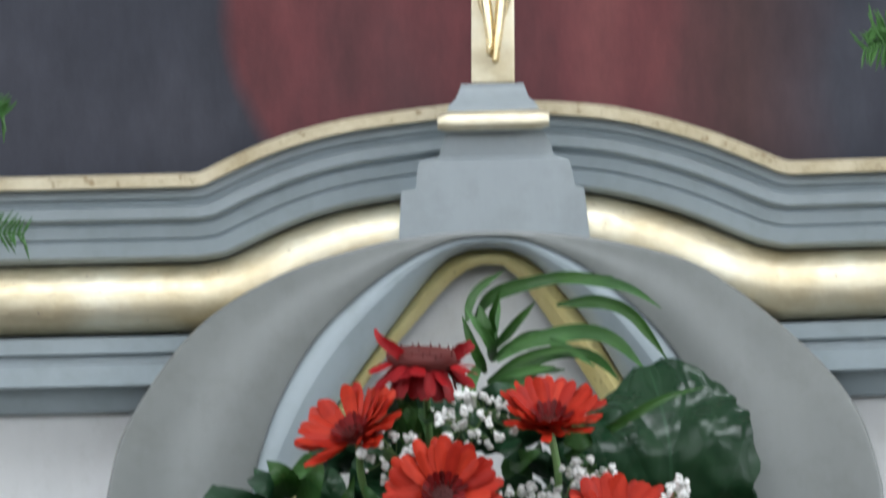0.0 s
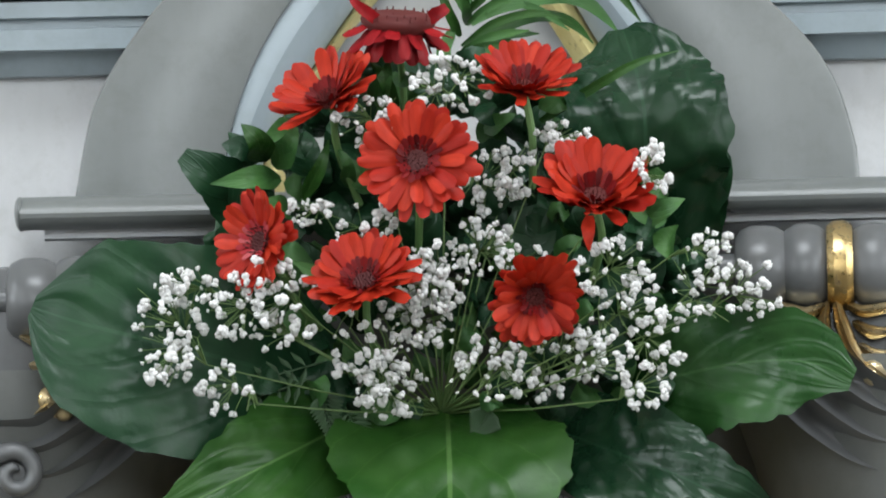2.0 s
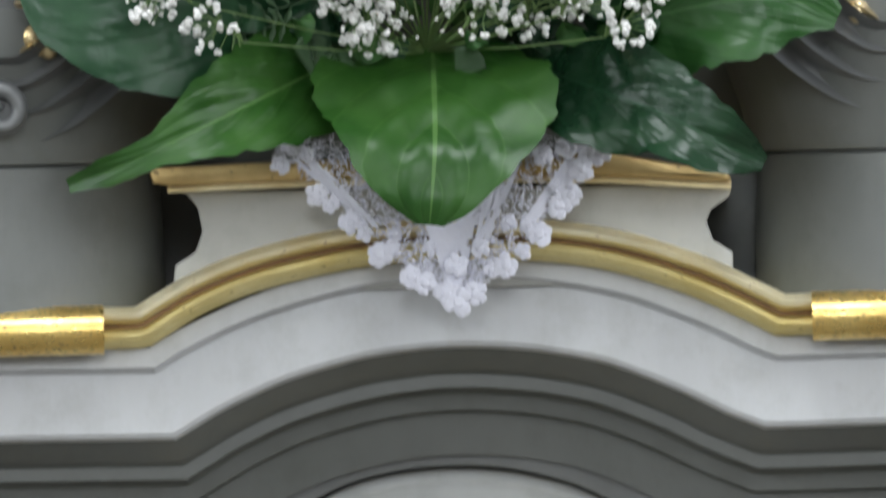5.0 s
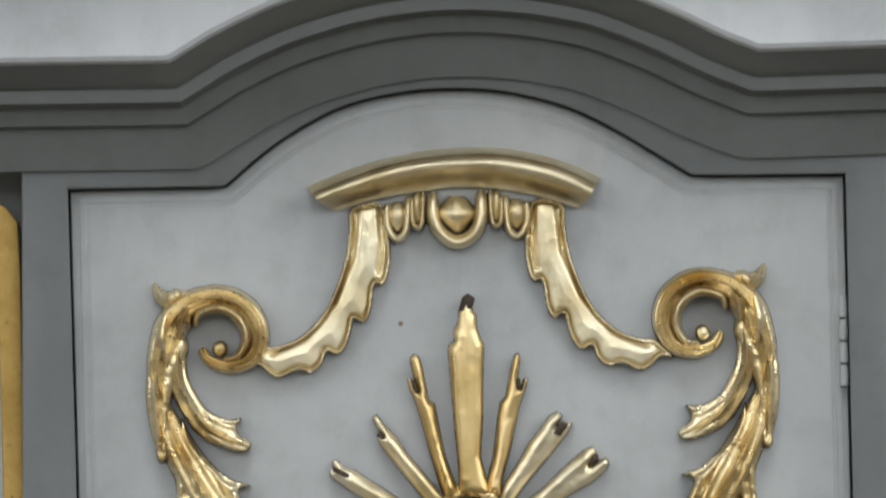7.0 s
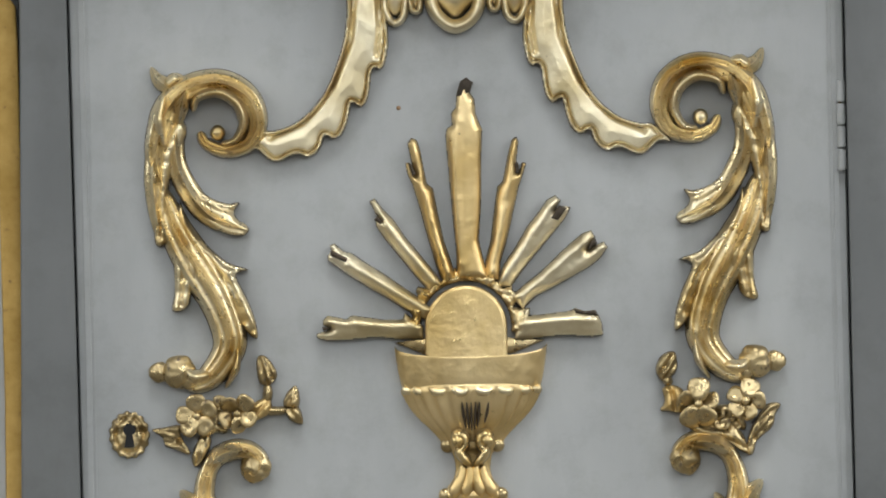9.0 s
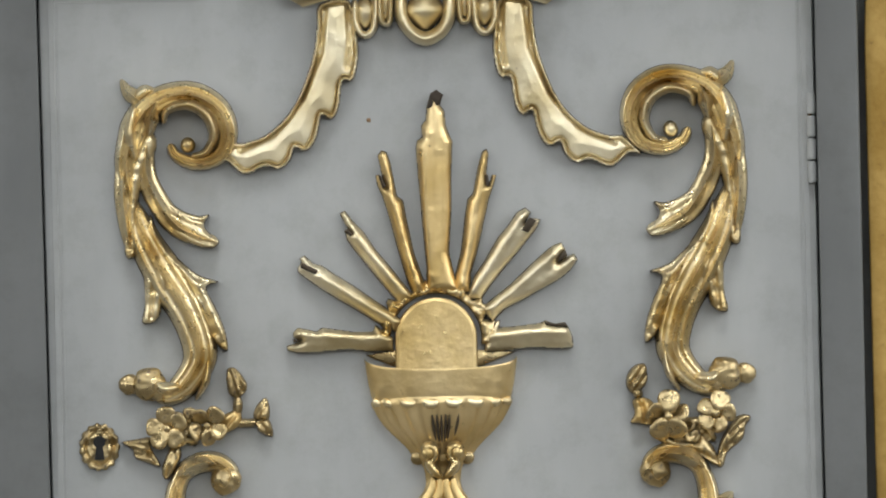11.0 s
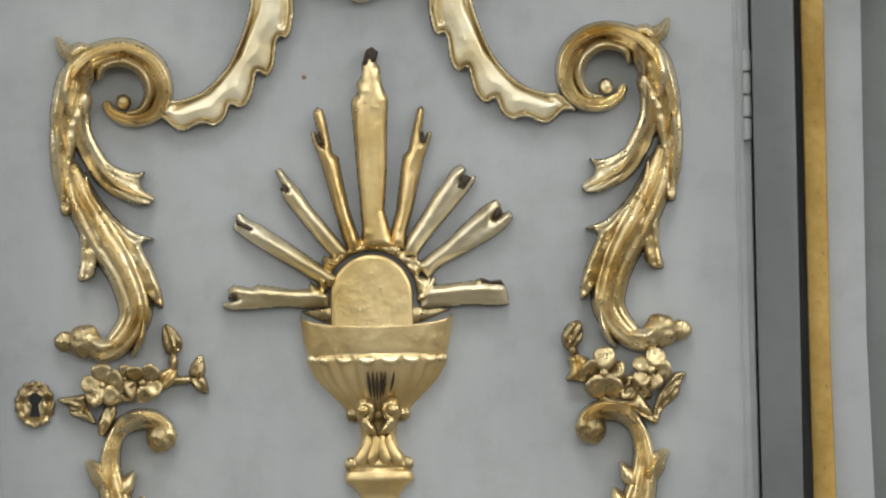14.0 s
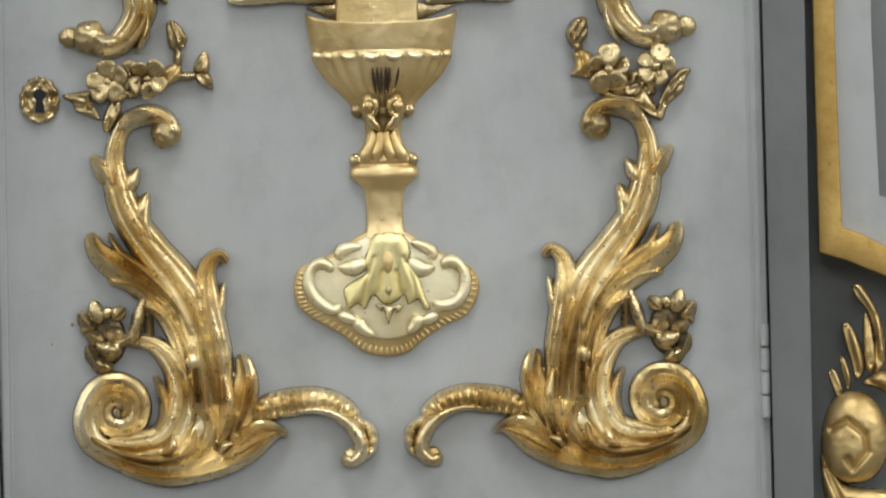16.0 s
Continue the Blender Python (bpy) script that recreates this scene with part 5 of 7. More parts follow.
for line, w, mat in (([(0.0092, 1.3208), (0.0087, 1.3145), (0.0089, 1.3074)], [6, 9, 5], GOLD_OLD), ([(0.0084, 1.2997), (0.0090, 1.2962), (0.0093, 1.2934)], [4, 6, 2], GOLD_DARK)):
    part("medallion", stroke(bmesh.new(), line, w, 0.0016, d0=0.0165), mat, door, "small dark oval boss", angle=60)

# keyhole plate
kc = (-0.2053, 1.4191)
lobed = [(kc[0] + (36 + 1.6 * math.cos(15 * a)) * PX * math.cos(a), kc[1] + (42 + 1.6 * math.cos(15 * a)) * PX * math.sin(a)) for a in np.linspace(0, 2 * math.pi, 121)[:-1]]
oval = [(kc[0] + 25 * PX * math.cos(a), kc[1] + 31 * PX * math.sin(a)) for a in np.linspace(0, 2 * math.pi, 30)]
esc = part("escutcheon", carve(lobed, 0.006, 0.006, [(oval, -0.0022, 0.0012)], d0=0.003, rough=0.0022, wall=0.4, res=0.0005, seed=2.0), GOLD_DARK, door, "lobed, pitted gilt keyhole plate", angle=60)
hole = [(kc[0] + 11 * PX * math.cos(a), kc[1] + 9 * PX + 11 * PX * math.sin(a)) for a in np.linspace(-1.0, math.pi + 1.0, 18)]
hole += [(kc[0] - 9 * PX, kc[1] - 22 * PX), (kc[0] + 9 * PX, kc[1] - 22 * PX)]
part("keyhole", plate(hole, 0.005, 0.0118), BLACK, esc, "dark keyhole", smooth=False)

# raised edge bead of the door, hinges
EDGE = [(-0.2283, 0.9897), (-0.2273, 1.4711), (-0.2281, 1.6967), (-0.1396, 1.6968)] + curve([(-0.1361, 1.6981), (-0.1147, 1.7160), (-0.0905, 1.7324), (-0.0622, 1.7452), (-0.0290, 1.7523), (0.0026, 1.7538), (0.0328, 1.7514), (0.0656, 1.7427), (0.0934, 1.7295), (0.1205, 1.7129), (0.1427, 1.6984)]) + [(0.1454, 1.6976), (0.2339, 1.6973), (0.2347, 1.4622), (0.2375, 1.1637), (0.2381, 0.9803)]
part("bead", sweep(EDGE, [(-0.004, 0.002), (-0.004, 0.0046), (-0.0008, 0.0047), (0.0, 0.003), (0.0008, 0.003), (0.0012, 0.0043), (0.002, 0.0042)]), GREY_DOOR, door, "thin edge moulding")


def hinge(p_top, p_low):
    hb = bmesh.new()
    a, c = at(p_top, 0.008), at(p_low, 0.008)
    for k in range(4):
        q0, q1 = a.lerp(c, k / 4 + 0.01), a.lerp(c, (k + 1) / 4 - 0.01)
        own = bmesh.new()
        bmesh.ops.create_cone(own, cap_ends=True, segments=14, radius1=0.0028, radius2=0.0028, depth=(q0 - q1).length)
        bmesh.ops.bevel(own, geom=[e for e in own.edges if len({round(v.co.z, 5) for v in e.verts}) == 1], offset=0.0006, segments=2, affect="EDGES")
        m = Matrix.Translation((q0 + q1) / 2) @ (q0 - q1).to_track_quat("Z", "Y").to_matrix().to_4x4()
        bmesh.ops.transform(own, matrix=m, verts=own.verts)
        join(hb, own)
    return hb


part("hinge", hinge(*[(0.2422, 1.2720), (0.2425, 1.2122)]), GREY_DOOR, door, "paint-covered barrel hinge")
part("hinge", hinge(*[(0.2403, 1.6312), (0.2402, 1.5743)]), GREY_DOOR, door, "paint-covered barrel hinge")

# nail heads and chipped paint
for p, r in (((-0.0344, 1.6189), 4), ((-0.1879, 1.2794), 3), ((-0.2007, 1.2673), 2), ((0.2395, 1.6291), 5), ((0.2405, 1.6235), 6), ((0.2396, 1.6178), 4), ((0.2412, 1.5761), 5)):
    nb = bmesh.new()
    knob(nb, p, r, 0.0042, 0.5, 7)
    part("nail_head", nb, BOLE if r < 5 else BLACK, door, "small dark nail or chip")

# side panels beside the door, framed in gold, with carvings below
def side_panel(flip):
    def g(ps):
        return [(0.005 - p[0] + (1.605 - p[1]) * 0.012, p[1]) for p in ps][::-1] if flip else list(ps)
    out = g([(0.2770, 1.3149), (0.2756, 1.4371), (0.2742, 1.6583), (0.2750, 1.6866), (0.2823, 1.6964), (0.2940, 1.7004), (0.4186, 1.7001), (0.4657, 1.2437), (0.3182, 1.2993), (0.2945, 1.3096)])
    inn = g([(0.2914, 1.3308), (0.2891, 1.4439), (0.2888, 1.6580), (0.2890, 1.6794), (0.2926, 1.6863), (0.3008, 1.6890), (0.4043, 1.6891), (0.4521, 1.2721), (0.3186, 1.3183), (0.3018, 1.3271)])
    inn2 = g([(0.3149, 1.3500), (0.3117, 1.4505), (0.3118, 1.6506), (0.3118, 1.6614), (0.3154, 1.6676), (0.3232, 1.6696), (0.3828, 1.6706), (0.4280, 1.3042), (0.3302, 1.3441)])
    part("panel_frame", plate(out, -0.04, 0.006, 0.002, [inn]), PANEL_GILT, tab, "flat old-gold panel frame with bare edges")
    part("panel_bevel", plate(inn, -0.04, -0.004, 0.0, [inn2]), PANEL_GREY, tab, "pale grey panel border")
    part("panel_field", plate(inn2, -0.04, -0.012), DARK, tab, "dark grey panel field")
    for cut, h, r, line in (
            ([(0.2780, 1.2104), (0.2839, 1.2240), (0.2966, 1.2290), (0.3092, 1.2238), (0.3167, 1.2096), (0.3177, 1.1902), (0.3083, 1.1742), (0.2921, 1.1710), (0.2796, 1.1797), (0.2760, 1.1946)], 0.022, 0.020, [(0.2821, 1.2050), (0.2928, 1.2101), (0.3032, 1.2011), (0.3047, 1.1905), (0.2958, 1.1801), (0.2923, 1.1865)]),
            ([(0.2967, 1.2948), (0.3030, 1.2950), (0.3112, 1.2818), (0.3159, 1.2677), (0.3169, 1.2466), (0.3094, 1.2390), (0.3105, 1.2608), (0.3062, 1.2777), (0.2990, 1.2870)], 0.014, 0.006, [(0.2995, 1.2919), (0.3097, 1.2748), (0.3131, 1.2466)]),
            ([(0.2899, 1.2700), (0.2942, 1.2713), (0.3010, 1.2609), (0.3046, 1.2433), (0.2985, 1.2350), (0.2955, 1.2470), (0.2919, 1.2594)], 0.012, 0.005, [(0.2931, 1.2681), (0.2996, 1.2399)]),
            ([(0.2879, 1.2514), (0.2917, 1.2492), (0.2954, 1.2382), (0.2934, 1.2280), (0.2898, 1.2401)], 0.012, 0.004, [(0.2899, 1.2489), (0.2931, 1.2312)]),
            ([(0.2810, 1.2402), (0.2856, 1.2423), (0.2903, 1.2295), (0.2863, 1.2246)], 0.012, 0.004, [(0.2834, 1.2402), (0.2881, 1.2274)]),
            ([(0.3041, 1.2771), (0.3082, 1.2714), (0.3113, 1.2467), (0.3052, 1.2398), (0.3031, 1.2609)], 0.016, 0.005, [(0.3062, 1.2732), (0.3074, 1.2450)]),
            ([(0.2759, 1.1911), (0.2772, 1.1664), (0.2847, 1.1521), (0.3234, 1.1496), (0.3236, 1.1648), (0.3026, 1.1683), (0.2886, 1.1725)], 0.014, 0.010, [(0.2789, 1.1804), (0.2884, 1.1591), (0.3199, 1.1550)]),
            ([(0.3019, 1.2328), (0.3142, 1.2290), (0.3280, 1.2147), (0.3419, 1.2038), (0.3421, 1.2179), (0.3249, 1.2359), (0.3130, 1.2414)], 0.014, 0.008, [(0.3055, 1.2355), (0.3351, 1.2163)])):
        part("corner_leaf", carve(g(cut), h, r, [(g(line), -0.004, 0.002)], d0=-0.012, wall=0.25, rough=0.0003, smooth=3), GOLD_OLD, tab, "carved old-gold corner foliage", angle=60)


side_panel(False)
side_panel(True)

# ---- crucifix stand over the hood ----
def steps_block(rows, d0, depths):
    """Stacked mouldings: rows of (left point, right point) from top to bottom, with the depth of each."""
    b = bmesh.new()
    grid = []
    for (l, r), d in zip(rows, depths):
        pl, pr = at(l, d), at(r, d)
        bl, br = at(l, d0), at(r, d0)
        grid.append([b.verts.new(v) for v in (bl, pl, pl.lerp(pr, 0.5), pr, br)])
    for a, c in zip(grid, grid[1:]):
        for i in range(4):
            b.faces.new((a[i], a[i + 1], c[i + 1], c[i]))
    b.faces.new(grid[0])
    b.faces.new(grid[-1])
    return b


stand = [((-0.0102, 2.4458), (0.0290, 2.4458)), ((-0.0110, 2.4426), (0.0304, 2.4425)), ((-0.0140, 2.4361), (0.0324, 2.4366)), ((-0.0180, 2.4326), (0.0366, 2.4333)), ((-0.0191, 2.4297), (0.0380, 2.4300)), ((-0.0191, 2.4282), (0.0390, 2.4285))]
part("keystone_cap", steps_block(stand, -0.12, [-0.01, -0.01, -0.006, 0.0, 0.002, 0.002]), KEY_GREY, tab, "grey moulded cap")
block = [((-0.0201, 2.4145), (0.0412, 2.4147)), ((-0.0231, 2.4051), (0.0460, 2.4052)), ((-0.0254, 2.3994), (0.0473, 2.3993)), ((-0.0376, 2.3967), (0.0565, 2.3966)), ((-0.0391, 2.3902), (0.0585, 2.3904)), ((-0.0400, 2.3794), (0.0604, 2.3795)), ((-0.0493, 2.3781), (0.0661, 2.3780)), ((-0.0513, 2.3464), (0.0690, 2.3461))]
part("keystone", steps_block(block, -0.12, [-0.006, -0.005, -0.004, -0.001, -0.001, -0.002, -0.002, -0.004]), KEY_GREY, tab, "stepped grey keystone block")
bar = bmesh.new()
ends = ((-0.0257, 2.4218), (0.0450, 2.4222))
ring = []
for k in range(13):
    row = []
    f = k / 12
    r = 0.0062 * (0.75 if k in (0, 12) else 1.0)
    for a in np.linspace(0, 2 * math.pi, 17)[:-1]:
        p = (ends[0][0] + (ends[1][0] - ends[0][0]) * f, ends[0][1] + (ends[1][1] - ends[0][1]) * f + r * math.sin(a))
        row.append(bar.verts.new(at(p, 0.004 + r * 1.2 * math.cos(a))))
    ring.append(row)
for a, c in zip(ring, ring[1:]):
    for i in range(16):
        bar.faces.new((a[i], a[(i + 1) % 16], c[(i + 1) % 16], c[i]))
bar.faces.new(ring[0])
bar.faces.new(ring[-1])
part("gilt_bar", bar, GOLD_PALE, tab, "rounded gilt bar")

cross = thing("crucifix", "gilt standing cross on grey stand", "crucifix", at((0.0098, 2.4458), -0.03))
cb = plate([(-0.0038, 2.4461), (0.0002, 2.6537), (0.0268, 2.6532), (0.0237, 2.4462)], -0.045, -0.030, 0.0015)
part("upright", cb, GOLD_PALE, cross, "flat pale gold upright")
fig = bmesh.new()
for path, w, h in (([(0.0067, 2.5435), (0.0054, 2.5143), (0.0071, 2.4924), (0.0089, 2.4742), (0.0080, 2.4640)], [16, 14, 9, 8, 6], 0.010), ([(0.0174, 2.5433), (0.0176, 2.5141), (0.0157, 2.4922), (0.0132, 2.4741), (0.0114, 2.4588)], [16, 14, 9, 8, 6], 0.011), ([(0.0039, 2.5472), (0.0017, 2.5108), (0.0049, 2.4888)], [8, 7, 3], 0.006), ([(0.0211, 2.5469), (0.0218, 2.5103), (0.0178, 2.4886)], [8, 7, 3], 0.006)):
    stroke(fig, path, w, h, d0=-0.030, bare=False)
part("relief_figure", fig, GOLD, cross, "plain smooth gilt relief")

# ---- columns and scrolled capitals either side ----
def lathe(bm, x, d, rows, n=48):
    grid = []
    for z, r in rows:
        grid.append([bm.verts.new(at((x + r * math.sin(a), z), d + r * math.cos(a))) for a in np.linspace(-math.pi * 0.62, math.pi * 0.62, n)])
    for a, c in zip(grid, grid[1:]):
        for i in range(n - 1):
            bm.faces.new((a[i], a[i + 1], c[i + 1], c[i]))
    return bm


def lying_lathe(bm, z, d, rows, n=28):
    """A turned form with a level axis: rows of (x, radius)."""
    grid = []
    for x, r in rows:
        grid.append([bm.verts.new(at((x, z + r * math.sin(a)), d + r * math.cos(a))) for a in np.linspace(0, 2 * math.pi, n + 1)[:-1]])
    for a, c in zip(grid, grid[1:]):
        for i in range(n):
            bm.faces.new((a[i], a[(i + 1) % n], c[(i + 1) % n], c[i]))
    bm.faces.new(grid[0])
    bm.faces.new(grid[-1])
    return bm


def column(side):
    cx = 0.302 * side + 0.004
    zb, zn, zt = (0.2093, 1.8678)[1] - 0.004, (0.2114, 1.9568)[1], (0.1776, 2.0258)[1]
    b = bmesh.new()
    lathe(b, cx, -0.005, [(zb, 0.119), (zn - 0.002, 0.116), (zn, 0.113), (zn + 0.001, 0.118), (zn + 0.006, 0.120), (zn + 0.03, 0.126), (zn + 0.05, 0.133), (zt, 0.140), (zt + 0.03, 0.142)])
    return part("column", b, DARK, tab, "dark grey painted round column")


column(1)
column(-1)


def capital(side):
    def g(p):
        return p if side == 1 else (-0.002 - p[0], p[1] - 0.0115)
    x0, zc = (0.2364, 2.1114)
    b = bmesh.new()
    seq = [(-0.066, 0.014), (-0.0655, 0.019), (-0.062, 0.0235), (-0.056, 0.0262), (-0.048, 0.0265), (-0.040, 0.0255), (-0.0345, 0.0225), (-0.032, 0.0245), (-0.027, 0.0268), (-0.020, 0.0272), (-0.014, 0.026), (-0.010, 0.0235), (-0.0075, 0.0205)]
    rows = [(x0 + x, r) for x, r in seq] + [(x0 - x + 0.0, r) for x, r in reversed(seq)]
    if side == -1:
        rows = [(0.017 - x, r) for x, r in reversed(rows)]
        zc = zc - 0.0115
    lying_lathe(b, zc, 0.105, rows)
    part("bolster", b, MID, tab, "dark grey turned bolster of the capital", angle=30)
    for xx in (rows[0][0] - 0.004, rows[-1][0] + 0.004):
        e = bmesh.new()
        lying_lathe(e, zc, 0.105, [(xx - 0.006, 0.005), (xx - 0.005, 0.009), (xx + 0.005, 0.009), (xx + 0.006, 0.005)], 16)
        part("bolster_hub", e, MID, tab, "small turned hub")
    r = bmesh.new()
    xg = x0 if side == 1 else 0.017 - x0
    lying_lathe(r, zc, 0.105, [(xg - 0.0085, 0.020), (xg - 0.008, 0.0255), (xg - 0.004, 0.0285), (xg, 0.029), (xg + 0.004, 0.0285), (xg + 0.008, 0.0255), (xg + 0.0085, 0.020)])
    part("gilt_ring", r, GOLD_RING, tab, "polished gilt ring round the bolster")
    c = bmesh.new()
    for path, w, h in (([(0.2331, 2.0901), (0.2363, 2.0765), (0.2429, 2.0586), (0.2531, 2.0460)], [7, 12, 12, 8], 0.016), ([(0.2277, 2.0891), (0.2257, 2.0767), (0.2296, 2.0624)], [6, 10, 5], 0.014),
                       ([(0.2266, 2.0874), (0.2152, 2.0822), (0.2029, 2.0860), (0.1960, 2.0897)], [6, 11, 9, 3], 0.013), ([(0.2258, 2.0803), (0.2168, 2.0733), (0.2079, 2.0735)], [5, 9, 4], 0.010), ([(0.2220, 2.0714), (0.2148, 2.0663), (0.2059, 2.0629)], [6, 9, 4], 0.008),
                       ([(0.2401, 2.0871), (0.2505, 2.0826), (0.2647, 2.0848), (0.2754, 2.0892)], [6, 11, 10, 4], 0.013), ([(0.2433, 2.0764), (0.2555, 2.0690), (0.2697, 2.0705)], [6, 12, 6], 0.011), ([(0.2465, 2.0621), (0.2587, 2.0547), (0.2711, 2.0581)], [6, 10, 4], 0.010),
                       ([(0.2307, 2.0659), (0.2356, 2.0516), (0.2425, 2.0426)], [5, 8, 4], 0.010), ([(0.2497, 2.0514), (0.2601, 2.0441), (0.2705, 2.0368)], [12, 20, 14], 0.018)):
        stroke(c, [g(p) for p in path], w, h, d0=0.112, ridges=2)
    if side == -1:
        for p, r in zip([(-0.2594, 2.0372), (-0.2651, 2.0295), (-0.2473, 2.0451), (-0.2619, 2.0571), (-0.2503, 2.0292)], (25, 11, 15, 13, 17)):
            knob(c, p, r, 0.128)
        for path, w in (([(-0.2645, 2.0770), (-0.2611, 2.0649), (-0.2542, 2.0569), (-0.2515, 2.0434)], [5, 10, 11, 6]), ([(-0.2640, 2.0614), (-0.2570, 2.0591), (-0.2519, 2.0647)], [5, 9, 4]), ([(-0.2635, 2.0472), (-0.2620, 2.0535), (-0.2570, 2.0570)], [5, 9, 5])):
            stroke(c, path, w, 0.014, d0=0.118)
    knob(c, g((0.2559, 2.0434)), 24, 0.125)
    knob(c, g((0.2634, 2.0351)), 14, 0.122)
    part("capital_leaf", c, GOLD, tab, "carved gilt acanthus below the ring", angle=60)
    m = bmesh.new()
    line = [g(p) for p in curve([(0.1842, 2.0413), (0.1996, 2.0197), (0.2203, 2.0016), (0.2429, 1.9877), (0.2656, 1.9816), (0.3043, 1.9808)], 6)]
    if side == -1:
        line = line[::-1]
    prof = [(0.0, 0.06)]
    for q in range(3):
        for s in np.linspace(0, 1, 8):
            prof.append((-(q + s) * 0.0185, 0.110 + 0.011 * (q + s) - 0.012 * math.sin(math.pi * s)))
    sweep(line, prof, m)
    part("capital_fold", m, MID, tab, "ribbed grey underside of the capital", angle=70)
    if side == -1:
        v = bmesh.new()
        stroke(v, spiral((-0.2811, 1.9908), 6, 46, -300, 150), [10, 11, 12, 14, 15, 16], 0.008, d0=0.128, steps=2, bare=False)
        knob(v, (-0.2811, 1.9908), 48, 0.122, 0.25, 18)
        part("volute", v, MID, tab, "small grey volute")
    s = bmesh.new()
    plate([g(p) for p in [(0.1740, 2.1329), (0.2978, 2.1323), (0.2947, 2.0150), (0.2418, 2.0160), (0.2141, 2.0379), (0.1866, 2.0668)]], -0.04, 0.110, 0.003, (), s)
    part("capital_block", s, MID, tab, "grey block of the capital")


capital(1)
capital(-1)

# ---- pedestal for the flowers ----
ped = thing("pedestal", "pale grey wooden pedestal with gilt top slab", "pedestal", at((-0.0012, 1.8931), 0.03))
body = [(-0.1743, 1.9402), (-0.1659, 1.9372), (-0.1590, 1.9286), (-0.1564, 1.9137), (-0.1609, 1.9011), (-0.1737, 1.8929), (-0.1754, 1.8753)] + [(0.1736, 1.8756), (0.1737, 1.8946), (0.1616, 1.9026), (0.1576, 1.9140), (0.1606, 1.9210), (0.1727, 1.9300), (0.1739, 1.9370)]
part("pedestal_body", plate(body, -0.02, 0.085, 0.002), PALE_WARM, ped, "pale grey body with hollowed sides")
slab = [(-0.1889, 1.9504), (-0.1867, 1.9546), (-0.1127, 1.9567), (0.0000, 1.9588), (0.1022, 1.9575), (0.1706, 1.9448), (0.1737, 1.9405), (0.1722, 1.9384), (0.0984, 1.9434), (-0.0002, 1.9453), (-0.1129, 1.9440), (-0.1764, 1.9424), (-0.1869, 1.9440)]
part("top_slab", plate(slab, -0.03, 0.105, 0.004), GOLD_OLD, ped, "gilt slab edge")
part("under_bead", sweep([(-0.1778, 1.9410), (-0.1130, 1.9429), (-0.0002, 1.9439), (0.0983, 1.9420), (0.1736, 1.9367)], [(-0.003, 0.08), (-0.003, 0.096), (0.0, 0.098), (0.003, 0.094), (0.003, 0.08)]), GOLD_PALE, ped, "worn pale bead")


# ---- flower materials ----
def petal_paint(name, lo, hi, rough=0.5):
    m, nt, b = shader(name, rough)
    info = nt.nodes.new("ShaderNodeObjectInfo")
    tone = ramp(nt, info.outputs["Random"], [(0.0, lo), (1.0, hi)])
    streak = noise_tex(nt, 300.0, 2, 0.5, (1.0, 0.12, 1.0))
    st = ramp(nt, streak.outputs[0], [(0.35, (0.78, 0.7, 0.7)), (0.65, (1, 1, 1))])
    nt.links.new(mix(nt, 1.0, tone.outputs[0], st.outputs[0], "MULTIPLY"), b.inputs["Base Color"])
    b.inputs["Specular IOR Level"].default_value = 0.22
    b.inputs["Subsurface Weight"].default_value = 0.08
    b.inputs["Subsurface Radius"].default_value = (0.004, 0.001, 0.001)
    bump(nt, b, streak.outputs[0], 0.3, 0.0006)
    return m


def leaf_paint(name, lo, hi, vein, rough=0.32):
    """Leaf with paler branching veins drawn along its own length (UV: along, across)."""
    m, nt, b = shader(name, rough, 0.0, 0.35)
    uv = nt.nodes.new("ShaderNodeUVMap")
    uv.uv_map = "leaf"
    sep = nt.nodes.new("ShaderNodeSeparateXYZ")
    nt.links.new(uv.outputs[0], sep.inputs[0])

    def op(kind, a, c=0.0):
        x = nt.nodes.new("ShaderNodeMath")
        x.operation = kind
        for s, v in zip(x.inputs, (a, c)):
            if isinstance(v, (int, float)):
                s.default_value = v
            else:
                nt.links.new(v, s)
        return x.outputs[0]
    ac = op("ABSOLUTE", sep.outputs[1])
    side = op("SUBTRACT", sep.outputs[0], op("MULTIPLY", ac, 0.5))
    wob = noise_tex(nt, 40.0, 2)
    side = op("ADD", side, op("MULTIPLY", wob.outputs[0], 0.05))
    wave = op("ABSOLUTE", op("SINE", op("MULTIPLY", side, 15.0)))
    thin = op("LESS_THAN", wave, 0.09)
    rib = op("LESS_THAN", ac, 0.022)
    vn = op("MAXIMUM", op("MULTIPLY", thin, 0.22), rib)
    big = noise_tex(nt, 26.0, 4)
    base = ramp(nt, big.outputs[0], [(0.3, lo), (0.7, hi)])
    nt.links.new(mix(nt, op("MULTIPLY", vn, 0.4), base.outputs[0], vein), b.inputs["Base Color"])
    rr = ramp(nt, big.outputs[0], [(0.3, (rough - 0.05,) * 3), (0.7, (rough + 0.12,) * 3)])
    nt.links.new(rr.outputs[0], b.inputs["Roughness"])
    fine = noise_tex(nt, 180.0, 3)
    hgt = op("ADD", op("MULTIPLY", op("MINIMUM", wave, 0.5), 1.2), op("MULTIPLY", fine.outputs[0], 0.5))
    bump(nt, b, hgt, 0.3, 0.0015)
    return m


RED = petal_paint("red_petal", (0.36, 0.013, 0.006), (0.54, 0.038, 0.013))
CRIMSON = petal_paint("crimson_petal", (0.22, 0.006, 0.010), (0.40, 0.012, 0.016))
DEEP = petal_paint("deep_crimson_petal", (0.10, 0.004, 0.005), (0.24, 0.008, 0.009))
